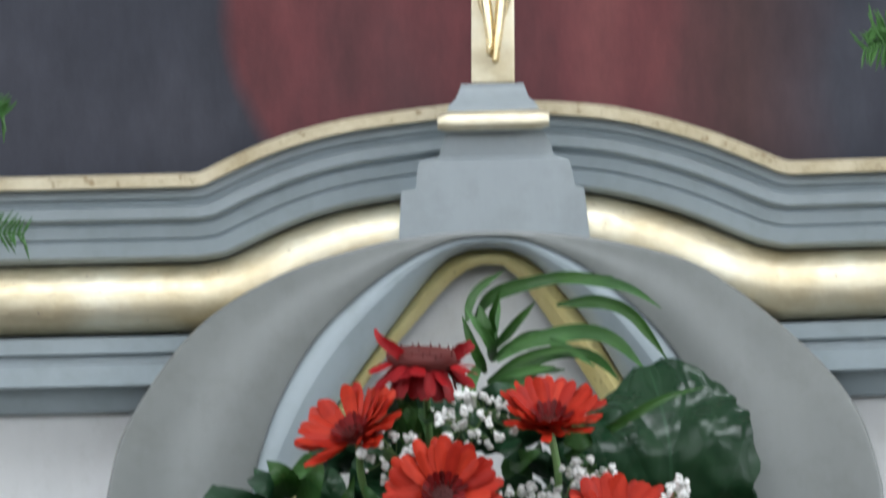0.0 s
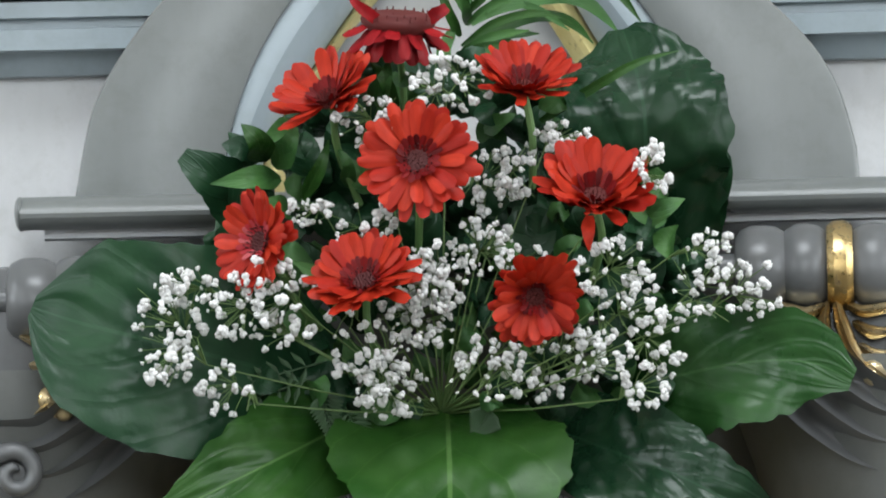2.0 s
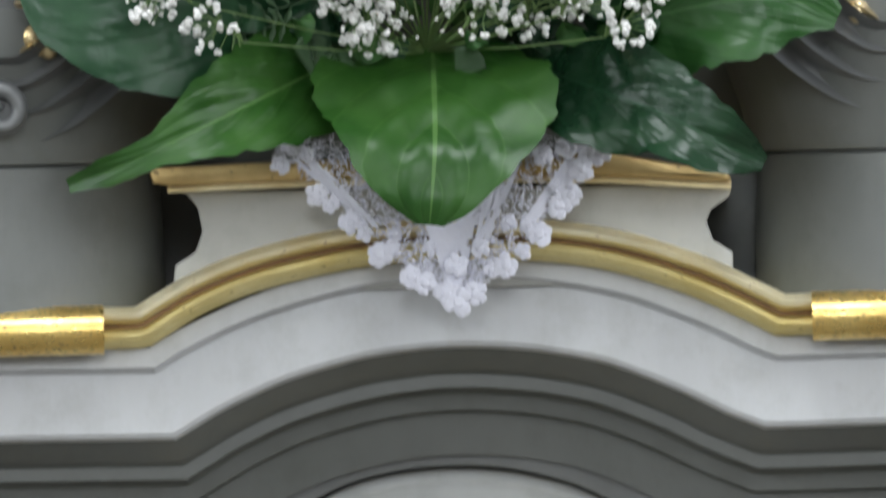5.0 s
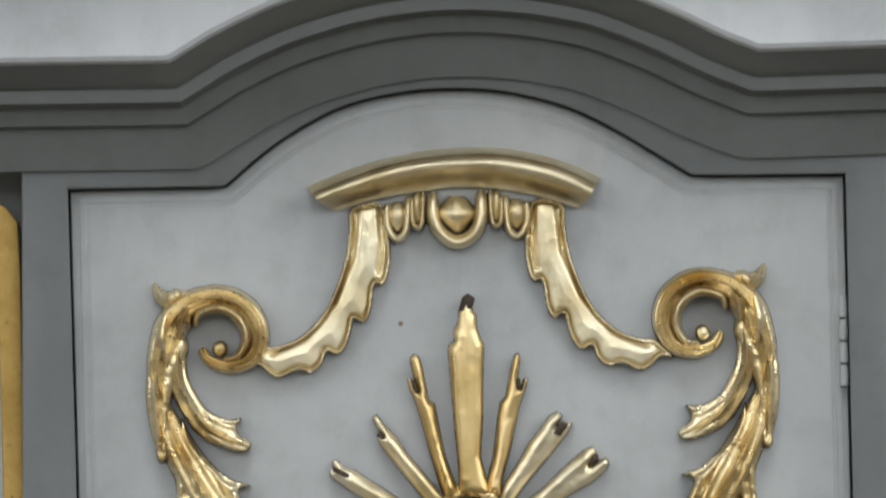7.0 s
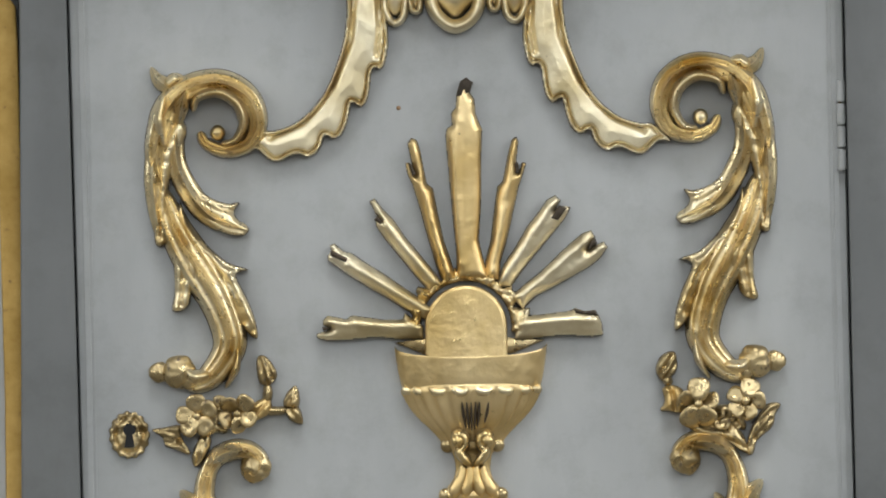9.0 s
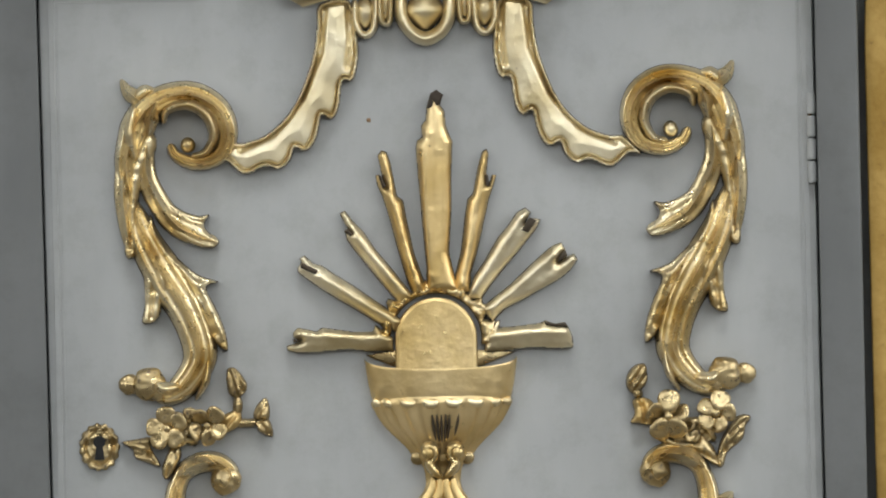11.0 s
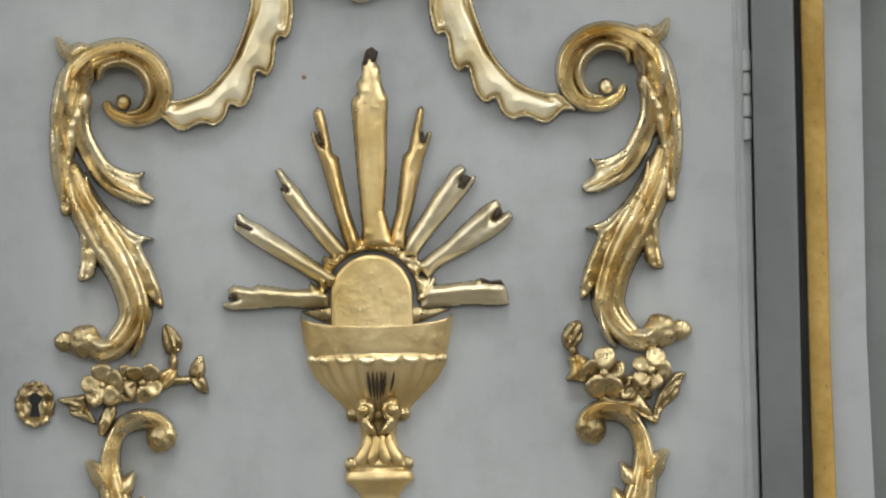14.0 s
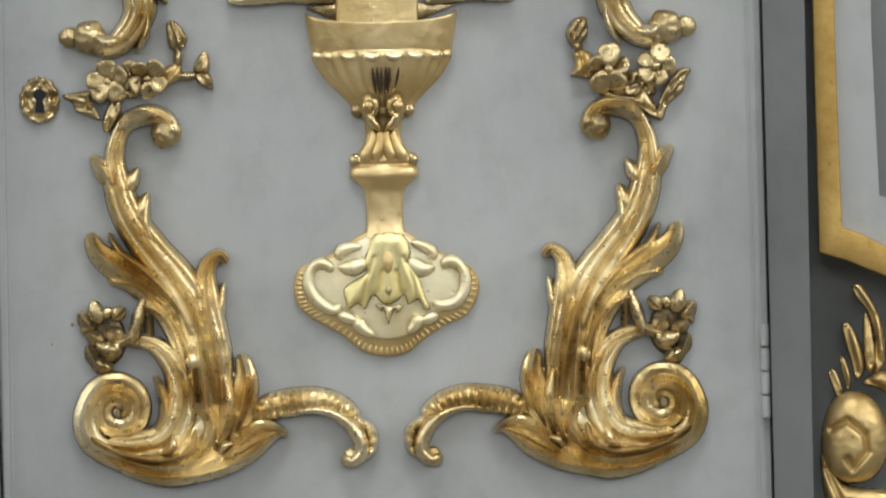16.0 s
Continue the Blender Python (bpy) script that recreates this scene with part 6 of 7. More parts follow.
PINKISH = petal_paint("pink_petal", (0.45, 0.03, 0.04), (0.62, 0.14, 0.15))
DISC = painted("gerbera_disc", (0.05, 0.006, 0.008), (0.16, 0.02, 0.015), 0.7, 0.9)
LEAF = leaf_paint("leaf_fresh", (0.015, 0.062, 0.009), (0.036, 0.108, 0.017), (0.16, 0.30, 0.09), 0.34)
LEAF_D = leaf_paint("leaf_deep", (0.009, 0.040, 0.017), (0.022, 0.074, 0.029), (0.04, 0.11, 0.05), 0.31)
LEAF_G = leaf_paint("leaf_glossy", (0.006, 0.028, 0.013), (0.015, 0.050, 0.02), (0.035, 0.10, 0.05), 0.25)
LEAF_M = leaf_paint("leaf_mid", (0.014, 0.060, 0.014), (0.030, 0.095, 0.022), (0.09, 0.2, 0.07), 0.26)
LEAF_S = leaf_paint("leaf_small", (0.034, 0.105, 0.030), (0.075, 0.19, 0.045), (0.06, 0.16, 0.04), 0.4)
STALK = painted("thin_stalk", (0.11, 0.19, 0.06), (0.19, 0.29, 0.105), 0.6)
STEM = painted("green_stem", (0.10, 0.20, 0.06), (0.16, 0.28, 0.10), 0.5)
BABY = painted("white_blossom", (0.74, 0.74, 0.73), (0.86, 0.86, 0.85), 0.8, 1.0)
BABY.node_tree.nodes["Principled BSDF"].inputs["Subsurface Weight"].default_value = 0.25
BABY.node_tree.nodes["Principled BSDF"].inputs["Subsurface Radius"].default_value = (0.002, 0.002, 0.002)
LACE = painted("lace_thread", (0.66, 0.66, 0.76), (0.78, 0.78, 0.86), 0.85, 0.8)

rng = random.Random(11)
bouquet = thing("flower_arrangement", "red gerberas with white filler blossoms and green leaves on the pedestal", "flowers", at((-0.0037, 1.9496), 0.06))


def tube(bm, pts, radii, n=7):
    ring = []
    for i, p in enumerate(pts):
        p = Vector(p)
        e = (Vector(pts[min(i + 1, len(pts) - 1)]) - Vector(pts[max(i - 1, 0)])).normalized()
        u = e.cross(Vector((0, 1, 0.13))).normalized()
        v = e.cross(u)
        r = radii[i] if isinstance(radii, (list, tuple)) else radii
        ring.append([bm.verts.new(p + u * r * math.cos(a) + v * r * math.sin(a)) for a in np.linspace(0, 2 * math.pi, n + 1)[:-1]])
    for a, c in zip(ring, ring[1:]):
        for i in range(n):
            bm.faces.new((a[i], a[(i + 1) % n], c[(i + 1) % n], c[i]))
    return bm


def leaf(name, rib, widths, mat, fold=0.25, wave=0.05, teeth=0.0, label="", nu=30, nv=6, seed=0, cup=0.0, parent=None, tilt=0.0, quilt=0.05, crinkle=0.0):
    """A leaf: a midrib through 3D points, half-widths in metres, a fold along the rib, a wavy, toothed margin, thickness."""
    r = random.Random(seed)
    ph = r.uniform(0, 6)
    line = [Vector(p) for p in curve([tuple(q) for q in rib], 8)]
    s = np.concatenate([[0], np.cumsum([(b - a).length for a, b in zip(line, line[1:])])])
    s = s / s[-1]
    cs = np.array([tuple(p) for p in line])
    us = np.linspace(0, 1, nu)
    ctr = [Vector([np.interp(u, s, cs[:, k]) for k in range(3)]) for u in us]
    w_line = curve([(u, w) for u, w in zip(np.linspace(0, 1, len(widths)), widths)], 8)
    wu, ww = [q[0] for q in w_line], [max(q[1], 0.0004) for q in w_line]
    bm = bmesh.new()
    lay = bm.loops.layers.uv.new("leaf")
    grid, uvs = [], {}
    view = Vector((0, -1, 0.0))
    for i, u in enumerate(us):
        e = (ctr[min(i + 1, nu - 1)] - ctr[max(i - 1, 0)]).normalized()
        side = e.cross(view).normalized()
        side = (side + view * tilt).normalized()
        nrm = side.cross(e).normalized()
        if nrm.y > 0:
            nrm = -nrm
        w = float(np.interp(u, wu, ww))
        row = []
        for j in range(-nv, nv + 1):
            t = j / nv
            ww_ = w * (1 + (teeth * (math.sin(u * 60 + ph) + 0.6 * math.sin(u * 97 + 2 * ph)) * abs(t) ** 4) + 0.05 * math.sin(u * 11 + ph + (2 if t > 0 else 0)) * abs(t))
            lift = abs(t) * w * fold + wave * w * abs(t) ** 2 * math.sin(u * 14 + ph + (1.7 if t > 0 else 0)) - cup * w * t * t + quilt * w * math.sin(30 * (u - 0.5 * abs(t))) * (1 - abs(t)) * min(1, abs(t) * 6)
            flat = ctr[i] + side * ww_ * t
            if crinkle:
                lift += crinkle * w * abs(t) ** 0.5 * (noise.noise(flat * 55 + Vector((seed, 0, 0))) + 0.4 * noise.noise(flat * 130))
            v = bm.verts.new(flat + nrm * lift)
            uvs[v] = (u, t)
            row.append(v)
        grid.append(row)
    for a, c in zip(grid, grid[1:]):
        for j in range(2 * nv):
            f = bm.faces.new((a[j], a[j + 1], c[j + 1], c[j]))
            for lp in f.loops:
                lp[lay].uv = uvs[lp.vert]
    bmesh.ops.solidify(bm, geom=bm.faces[:], thickness=0.0007)
    return part(name, bm, mat, parent or bouquet, label, angle=80)


def P(ps, ds):
    return [at(p, d) for p, d in zip(ps, ds)]


k = PX
leaf("leaf", P([(-0.0744, 2.0391), (-0.1342, 2.0562), (-0.1974, 2.0734), (-0.2397, 2.0849), (-0.2692, 2.0954)], (0.06, 0.13, 0.165, 0.16, 0.15)), [60 * k, 118 * k, 155 * k, 174 * k, 182 * k, 182 * k, 170 * k, 138 * k, 20 * k], LEAF_D, 0.10, 0.07, 0.012, "broad dark green leaf", seed=1, nu=50, nv=10, crinkle=0.035)
leaf("leaf", P([(-0.0729, 2.0182), (-0.1209, 1.9951), (-0.1653, 1.9740), (-0.2043, 1.9564), (-0.2391, 1.9436)], (0.09, 0.15, 0.18, 0.18, 0.16)), [50 * k, 100 * k, 106 * k, 92 * k, 66 * k, 30 * k, 26 * k, 12 * k], LEAF, 0.26, 0.14, 0.04, "broad fresh green leaf", seed=2, nu=60, nv=11, crinkle=0.09)
leaf("leaf", P([(-0.0112, 2.0348), (-0.0104, 2.0029), (-0.0104, 1.9675), (-0.0127, 1.9357), (-0.0149, 1.9152)], (0.07, 0.135, 0.175, 0.185, 0.18)), [12 * k, 92 * k, 156 * k, 188 * k, 202 * k, 204 * k, 192 * k, 160 * k, 106 * k, 24 * k], LEAF, 0.14, 0.07, 0.018, "broad fresh green leaf over the lace", seed=3, nu=44, nv=9, crinkle=0.05)
leaf("leaf", P([(0.0487, 2.0159), (0.0924, 1.9973), (0.1309, 1.9824), (0.1657, 1.9640), (0.1943, 1.9493)], (0.08, 0.14, 0.17, 0.18, 0.17)), [50 * k, 88 * k, 98 * k, 98 * k, 80 * k, 60 * k, 14 * k], LEAF_G, 0.22, 0.24, 0.03, "glossy dark crinkled leaf", seed=4, quilt=0.03, nu=56, nv=12, crinkle=0.2)
leaf("leaf", P([(0.0878, 2.0359), (0.1303, 2.0439), (0.1764, 2.0519), (0.2152, 2.0512), (0.2420, 2.0393)], (0.07, 0.13, 0.16, 0.16, 0.15)), [56 * k, 108 * k, 122 * k, 118 * k, 106 * k, 78 * k, 20 * k], LEAF_M, 0.16, 0.18, 0.035, "broad green leaf", seed=5, nu=44, nv=9, crinkle=0.08)
leaf("leaf", P([(0.0987, 2.1173), (0.1131, 2.1598), (0.1166, 2.2026), (0.1120, 2.2349), (0.1037, 2.2637)], (0.05, 0.10, 0.13, 0.12, 0.09)), [70 * k, 145 * k, 152 * k, 148 * k, 138 * k, 108 * k, 26 * k], LEAF_G, 0.16, 0.16, 0.035, "large upright glossy leaf", seed=6, quilt=0.02, nu=60, nv=14, crinkle=0.15)
leaf("leaf", P([(0.1270, 2.1167), (0.1454, 2.1484), (0.1573, 2.1732), (0.1578, 2.1946)], (0.05, 0.08, 0.10, 0.09)), [30 * k, 60 * k, 48 * k, 8 * k], LEAF_D, 0.2, 0.15, 0.02, "dark curled leaf", seed=7)
leaf("leaf", P([(-0.1381, 2.0297), (-0.1699, 2.0303), (-0.2016, 2.0273), (-0.2264, 2.0200)], (0.07, 0.12, 0.14, 0.13)), [24 * k, 52 * k, 46 * k, 6 * k], LEAF_D, 0.2, 0.1, 0.02, "dark leaf underneath", seed=8)
leaf("leaf", P([(-0.1199, 2.1501), (-0.1409, 2.1648), (-0.1584, 2.1776), (-0.1738, 2.1897)], (0.06, 0.10, 0.12, 0.12)), [30 * k, 62 * k, 52 * k, 14 * k], LEAF_D, 0.2, 0.15, 0.03, "dark scalloped leaf", seed=9)
small = [((-0.1229, 2.1841), (-0.1367, 2.2083), 26), ((-0.1158, 2.1803), (-0.1030, 2.2076), 24), ((-0.1124, 2.1731), (-0.1564, 2.1708), 22), ((-0.0985, 2.1604), (-0.0819, 2.1975), 14), ((-0.1057, 2.1534), (-0.1340, 2.1539), 22), ((-0.0550, 2.2167), (-0.0438, 2.2469), 20),
         ((-0.0409, 2.2128), (-0.0562, 2.2490), 14), ((0.1028, 2.1386), (0.1403, 2.1557), 26), ((0.0156, 2.2010), (0.0353, 2.2113), 18), ((-0.0405, 2.2343), (-0.0123, 2.2266), 14), ((-0.0701, 2.1669), (-0.0767, 2.1921), 14), ((-0.0714, 2.0921), (-0.1062, 2.1213), 22)]
for n, (a, b, w) in enumerate(small):
    m = ((a[0] + b[0]) / 2 + 0.003, (a[1] + b[1]) / 2 + 0.002)
    leaf("small_leaf", P([a, m, b], (0.11, 0.145, 0.14)), [4 * k, w * k, w * k * 0.8, 1 * k], LEAF_S if n % 3 else LEAF, 0.25, 0.05, 0.0, nu=14, nv=3, seed=20 + n)
# dense dark foliage inside the bunch: the outline widens downwards
top_z, low_z = (-0.0191, 2.2393)[1], (-0.0233, 2.0202)[1]
left_x = [p[0] for p in [(-0.0546, 2.2400), (-0.1333, 2.1968), (-0.1483, 2.1435), (-0.1738, 2.0906), (-0.1537, 2.0227)]]
right_x = [p[0] for p in [(0.0518, 2.2379), (0.1216, 2.1917), (0.1381, 2.1379), (0.1475, 2.0843), (0.1248, 2.0173)]]
for n in range(290):
    f = rng.random() ** 0.9
    z = top_z + (low_z - top_z) * f
    xl, xr = np.interp(f, (0, 0.2, 0.45, 0.7, 1), left_x), np.interp(f, (0, 0.2, 0.45, 0.7, 1), right_x)
    p = (rng.uniform(xl, xr), z)
    q = (p[0] + rng.uniform(-70, 70) * k, p[1] + rng.uniform(-40, 75) * k)
    d = rng.uniform(0.03, 0.125)
    m = ((p[0] + q[0]) / 2 + rng.uniform(-8, 8) * k, (p[1] + q[1]) / 2 + rng.uniform(-8, 8) * k)
    leaf("filler_leaf", P([p, m, q], (d, d + 0.015, d + 0.008)), [3 * k, rng.uniform(17, 32) * k, rng.uniform(14, 24) * k, 1 * k], (LEAF_S, LEAF_D, LEAF_D)[n % 3], 0.25, 0.08, 0.0, nu=9, nv=2, seed=60 + n)

# larger dark leaves behind the blooms
for n in range(84):
    f = rng.random()
    z = top_z + (low_z - top_z) * f
    xl, xr = np.interp(f, (0, 0.2, 0.45, 0.7, 1), left_x), np.interp(f, (0, 0.2, 0.45, 0.7, 1), right_x)
    p = (rng.uniform(xl + 0.01, xr - 0.01), z - 0.012)
    q = (p[0] + rng.uniform(-60, 60) * k, p[1] + rng.uniform(40, 110) * k)
    e = rng.uniform(0.04, 0.10)
    leaf("backing_leaf", P([p, ((p[0] + q[0]) / 2 + 0.002, (p[1] + q[1]) / 2), q], (e, e + 0.02, e + 0.01)), [6 * k, rng.uniform(38, 54) * k, rng.uniform(30, 44) * k, 2 * k], LEAF_D, 0.2, 0.1, 0.0, nu=10, nv=3, seed=500 + n)

for n, ps in enumerate(([(0.0293, 2.1161), (0.0420, 2.1337), (0.0559, 2.1548)], [(0.0576, 2.1173), (0.0455, 2.1354), (0.0335, 2.1527)], [(0.0613, 2.1279), (0.0455, 2.1311), (0.0278, 2.1339)], [(-0.1451, 2.1534), (-0.1309, 2.1602), (-0.1167, 2.1635)])):
    leaf("backing_leaf", P(ps, (0.10, 0.115, 0.105)), [6 * k, 44 * k, 40 * k, 3 * k], LEAF_D, 0.2, 0.1, 0.0, nu=12, nv=3, seed=700 + n)

# fine fronds low in the bunch
for n, (a, b) in enumerate((((-0.0882, 2.0571), (-0.1910, 2.0307)), ((-0.0955, 2.0466), (-0.1700, 2.0232)), ((-0.0746, 2.0284), (-0.0576, 1.9926)), ((0.0171, 2.0266), (0.0061, 2.0091)), ((-0.0886, 2.0393), (-0.0821, 2.0073)))):
    fb = bmesh.new()
    for s in np.linspace(0.1, 1, 12):
        p = at((a[0] + (b[0] - a[0]) * s, a[1] + (b[1] - a[1]) * s), 0.13)
        for q in (1, -1):
            e = Vector((b[0] - a[0], 0, b[1] - a[1])).normalized()
            o = Vector((-e.z, 0, e.x)) * q
            tip = p + (e * 0.6 + o).normalized() * (0.012 * (1.25 - s))
            mid = p.lerp(tip, 0.5)
            w = e * 0.0022
            vs = [fb.verts.new(v) for v in (p, mid + w + Vector((0, -0.001, 0)), tip, mid - w)]
            fb.faces.new(vs)
    tube(fb, [at((a[0] + (b[0] - a[0]) * s, a[1] + (b[1] - a[1]) * s), 0.129) for s in np.linspace(0, 1, 6)], 0.0006, 5)
    bmesh.ops.solidify(fb, geom=fb.faces[:], thickness=0.0003)
    part("fern_frond", fb, STEM_D, bouquet, "fine dark green frond", smooth=False)

# palm spray at the top
fr = [([(0.0062, 2.2682), (0.0050, 2.2790), (-0.0029, 2.2917), (-0.0109, 2.3027)], 9), ([(0.0064, 2.2754), (0.0023, 2.2880), (-0.0016, 2.3043)], 11), ([(0.0064, 2.2790), (0.0088, 2.2933), (0.0113, 2.3076)], 6), ([(0.0064, 2.2754), (0.0184, 2.2895), (0.0310, 2.3018)], 7), ([(0.0062, 2.2682), (0.0235, 2.2822), (0.0361, 2.2874)], 6),
      ([(-0.0047, 2.2936), (0.0063, 2.3095), (0.0314, 2.3173), (0.0563, 2.3211), (0.0830, 2.3206)], 12), ([(0.0278, 2.3188), (0.0599, 2.3203), (0.0917, 2.3132), (0.1127, 2.3002)], 11), ([(0.0471, 2.3033), (0.0737, 2.3046), (0.0948, 2.2952), (0.1155, 2.2678)], 11), ([(0.0090, 2.2681), (0.0306, 2.2803), (0.0627, 2.2857), (0.0838, 2.2792), (0.1019, 2.2609)], 14),
      ([(0.0052, 2.2539), (0.0267, 2.2660), (0.0482, 2.2727), (0.0694, 2.2698), (0.0851, 2.2551)], 11), ([(0.0051, 2.2503), (0.0266, 2.2606), (0.0515, 2.2619)], 9), ([(-0.0020, 2.2468), (0.0159, 2.2572), (0.0372, 2.2568)], 10), ([(-0.0022, 2.2397), (0.0087, 2.2502), (0.0264, 2.2498)], 10), ([(0.0018, 2.2611), (-0.0050, 2.2756), (-0.0124, 2.2973)], 9), ([(-0.0039, 2.2397), (-0.0090, 2.2506), (-0.0016, 2.2684)], 12), ([(-0.0096, 2.2937), (-0.0043, 2.3116), (0.0138, 2.3256)], 8)]
for n, (ps, w) in enumerate(fr):
    leaf("palm_leaflet", P(ps, [0.06 + 0.02 * math.sin(i + n) + 0.01 * i for i in range(len(ps))]), [3 * k, w * k, w * k, w * 0.8 * k, 0.5 * k], LEAF if n % 2 else LEAF_S, 0.3, 0.0, 0.0, nu=20, nv=2, seed=200 + n)
# one petal of the drooping bloom stands up
leaf("raised_petal", P([(-0.0506, 2.2729), (-0.0593, 2.2796), (-0.0653, 2.2854), (-0.0673, 2.2905)], (0.165, 0.175, 0.178, 0.175)), [10 * k, 11 * k, 8 * k, 2 * k], CRIMSON, 0.2, 0.0, 0.0, "crimson gerbera petal", nu=12, nv=3, seed=260)
leaf("raised_petal", P([(-0.0168, 2.2730), (-0.0115, 2.2764), (-0.0061, 2.2799)], (0.165, 0.175, 0.175)), [12 * k, 13 * k, 8 * k], CRIMSON, 0.2, 0.0, 0.0, "crimson gerbera petal", nu=12, nv=3, seed=261)
leaf("grass_blade", P([(0.0475, 2.2039), (0.0798, 2.2241), (0.1121, 2.2420), (0.1389, 2.2494)], (0.10, 0.135, 0.15, 0.14)), [5 * k, 9 * k, 8 * k, 0.5 * k], LEAF, 0.3, 0.0, 0.0, "long narrow green blade", nu=20, nv=2, seed=240)


for n, (ps, w) in enumerate((([(0.0082, 2.2764), (0.0202, 2.2905), (0.0336, 2.3054)], 8), ([(0.0070, 2.2692), (0.0199, 2.2790), (0.0357, 2.2838)], 8), ([(0.0024, 2.2550), (0.0240, 2.2689), (0.0472, 2.2749), (0.0666, 2.2716)], 8), ([(0.0005, 2.2478), (0.0203, 2.2600), (0.0452, 2.2642)], 9), ([(-0.0021, 2.2425), (0.0130, 2.2530), (0.0326, 2.2551)], 9),
                             ([(-0.0051, 2.2336), (0.0058, 2.2459), (0.0236, 2.2474)], 10), ([(0.0093, 2.2800), (0.0060, 2.2944), (0.0114, 2.3123)], 6), ([(0.0332, 2.2831), (0.0525, 2.2762), (0.0700, 2.2637)], 7))):
    leaf("palm_leaflet", P(ps, [0.07 + 0.012 * i for i in range(len(ps))]), [3 * k, w * k, w * k, w * 0.8 * k, 0.5 * k], LEAF_S if n % 2 else LEAF, 0.3, 0.0, 0.0, nu=16, nv=2, seed=280 + n)


# ---- gerberas ----
def petal_mesh(length, width, bend, seed):
    r = random.Random(seed)
    bm = bmesh.new()
    grid = []
    nu, nv = 7, 2
    for i in range(nu + 1):
        u = i / nu
        w = width * (0.30 + 0.70 * math.sin(min(1.0, u * 1.25) * math.pi / 2)) * (1 if u < 0.85 else 1 - 0.38 * ((u - 0.85) / 0.15) ** 2)
        row = []
        for j in range(-nv, nv + 1):
            t = j / nv
            z = bend * u * u * length + 0.12 * width * math.cos(t * 3.1) * u + r.uniform(-1, 1) * 0.0003
            row.append(bm.verts.new((w * t, u * length - 0.04 * length * t * t * (u > 0.8), z)))
        grid.append(row)
    for a, c in zip(grid, grid[1:]):
        for j in range(2 * nv):
            bm.faces.new((a[j], a[j + 1], c[j + 1], c[j]))
    bmesh.ops.solidify(bm, geom=bm.faces[:], thickness=0.0004)
    return bm


def petal_set(mat, tag):
    out = []
    for n, (ln, wd, bd) in enumerate(((1.0, 0.128, 0.05), (0.94, 0.136, 0.12), (1.04, 0.122, -0.08), (0.97, 0.132, 0.18))):
        me = mesh_of("petal", petal_mesh(ln * 0.036, wd * 0.036, bd, 300 + n), mat, angle=80)
        out.append(me)
    return out


PETALS = {"red": petal_set(RED, "red"), "crimson": petal_set(CRIMSON, "crimson"), "pink": petal_set(PINKISH, "pink"), "dark": petal_set(DEEP, "dark")}


def gerbera(p, d, radius, facing, cup, colour="red", stem=None, seed=0, disc=0.26, skip=(), inner="dark", loose=0.12):
    """A gerbera head: a rough disc, three rings of petals of their own, a calyx and a stem. facing: the way it looks."""
    r = random.Random(seed)
    c = at(p, d)
    f = Vector(facing).normalized()
    q = f.to_track_quat("Z", "Y").to_matrix().to_4x4()
    base = Matrix.Translation(c) @ q
    size = radius * k / 0.036
    b = bmesh.new()
    R = radius * k
    own = bmesh.new()
    bmesh.ops.create_uvsphere(own, u_segments=20, v_segments=10, radius=R * disc)
    for v in own.verts:
        ring = math.hypot(v.co.x, v.co.y) / (R * disc)
        v.co.z = v.co.z * 0.35 - 0.25 * R * disc * (1 - ring) + 0.0
    join(b, own)
    for n in range(60):
        a, rr = n * 2.4, R * disc * math.sqrt((n + 0.5) / 60)
        own = bmesh.new()
        bmesh.ops.create_cone(own, cap_ends=True, segments=5, radius1=0.0009, radius2=0.0003, depth=0.0035)
        h = 0.0035 if n > 34 else 0.0015
        bmesh.ops.transform(own, matrix=Matrix.Translation((rr * math.cos(a), rr * math.sin(a), h + r.uniform(-0.0006, 0.0006))), verts=own.verts)
        join(b, own)
    bmesh.ops.transform(b, matrix=base, verts=b.verts)
    head = part("gerbera", b, DISC, bouquet, "red gerbera with dark centre", angle=60)
    for ring_no, (count, scale, up, kind) in enumerate(((25, 1.0, cup, colour), (22, 0.90, cup + 0.14, colour), (20, 0.36, cup + 0.42, inner))):
        for n in range(count):
            a = (n + 0.5 * ring_no + r.uniform(-0.22, 0.22)) * 2 * math.pi / count
            if ring_no < 2 and any(abs((math.degrees(a) - s0 + 180) % 360 - 180) < s1 for s0, s1 in skip):
                continue
            me = r.choice(PETALS[kind])
            ob = new("petal", me)
            s = size * scale * r.uniform(0.9, 1.06)
            m = base @ Matrix.Rotation(a - math.pi / 2, 4, "Z") @ Matrix.Translation((0, R * disc * 0.55, 0.0006 * ring_no)) @ Matrix.Rotation(up + r.uniform(-loose, loose), 4, "X") @ Matrix.Rotation(r.uniform(-0.3, 0.3), 4, "Y")
            m = m @ Matrix.Diagonal((s * r.uniform(0.85, 1.15) * (1.0 if ring_no < 2 else 1.1), s * (1 - disc * 0.5), s, 1))
            ob.parent = head
            ob.matrix_basis = m
    if stem:
        sb = bmesh.new()
        pts = [c - f * 0.006] + [at(u, e) for u, e in stem]
        line = [Vector(u) for u in curve([tuple(u) for u in pts], 6)]
        tube(sb, line, [0.0034 if i == 0 else 0.0024 for i in range(len(line))], 9)
        part("stem", sb, STEM, head, "pale green hairy stem")
    return head


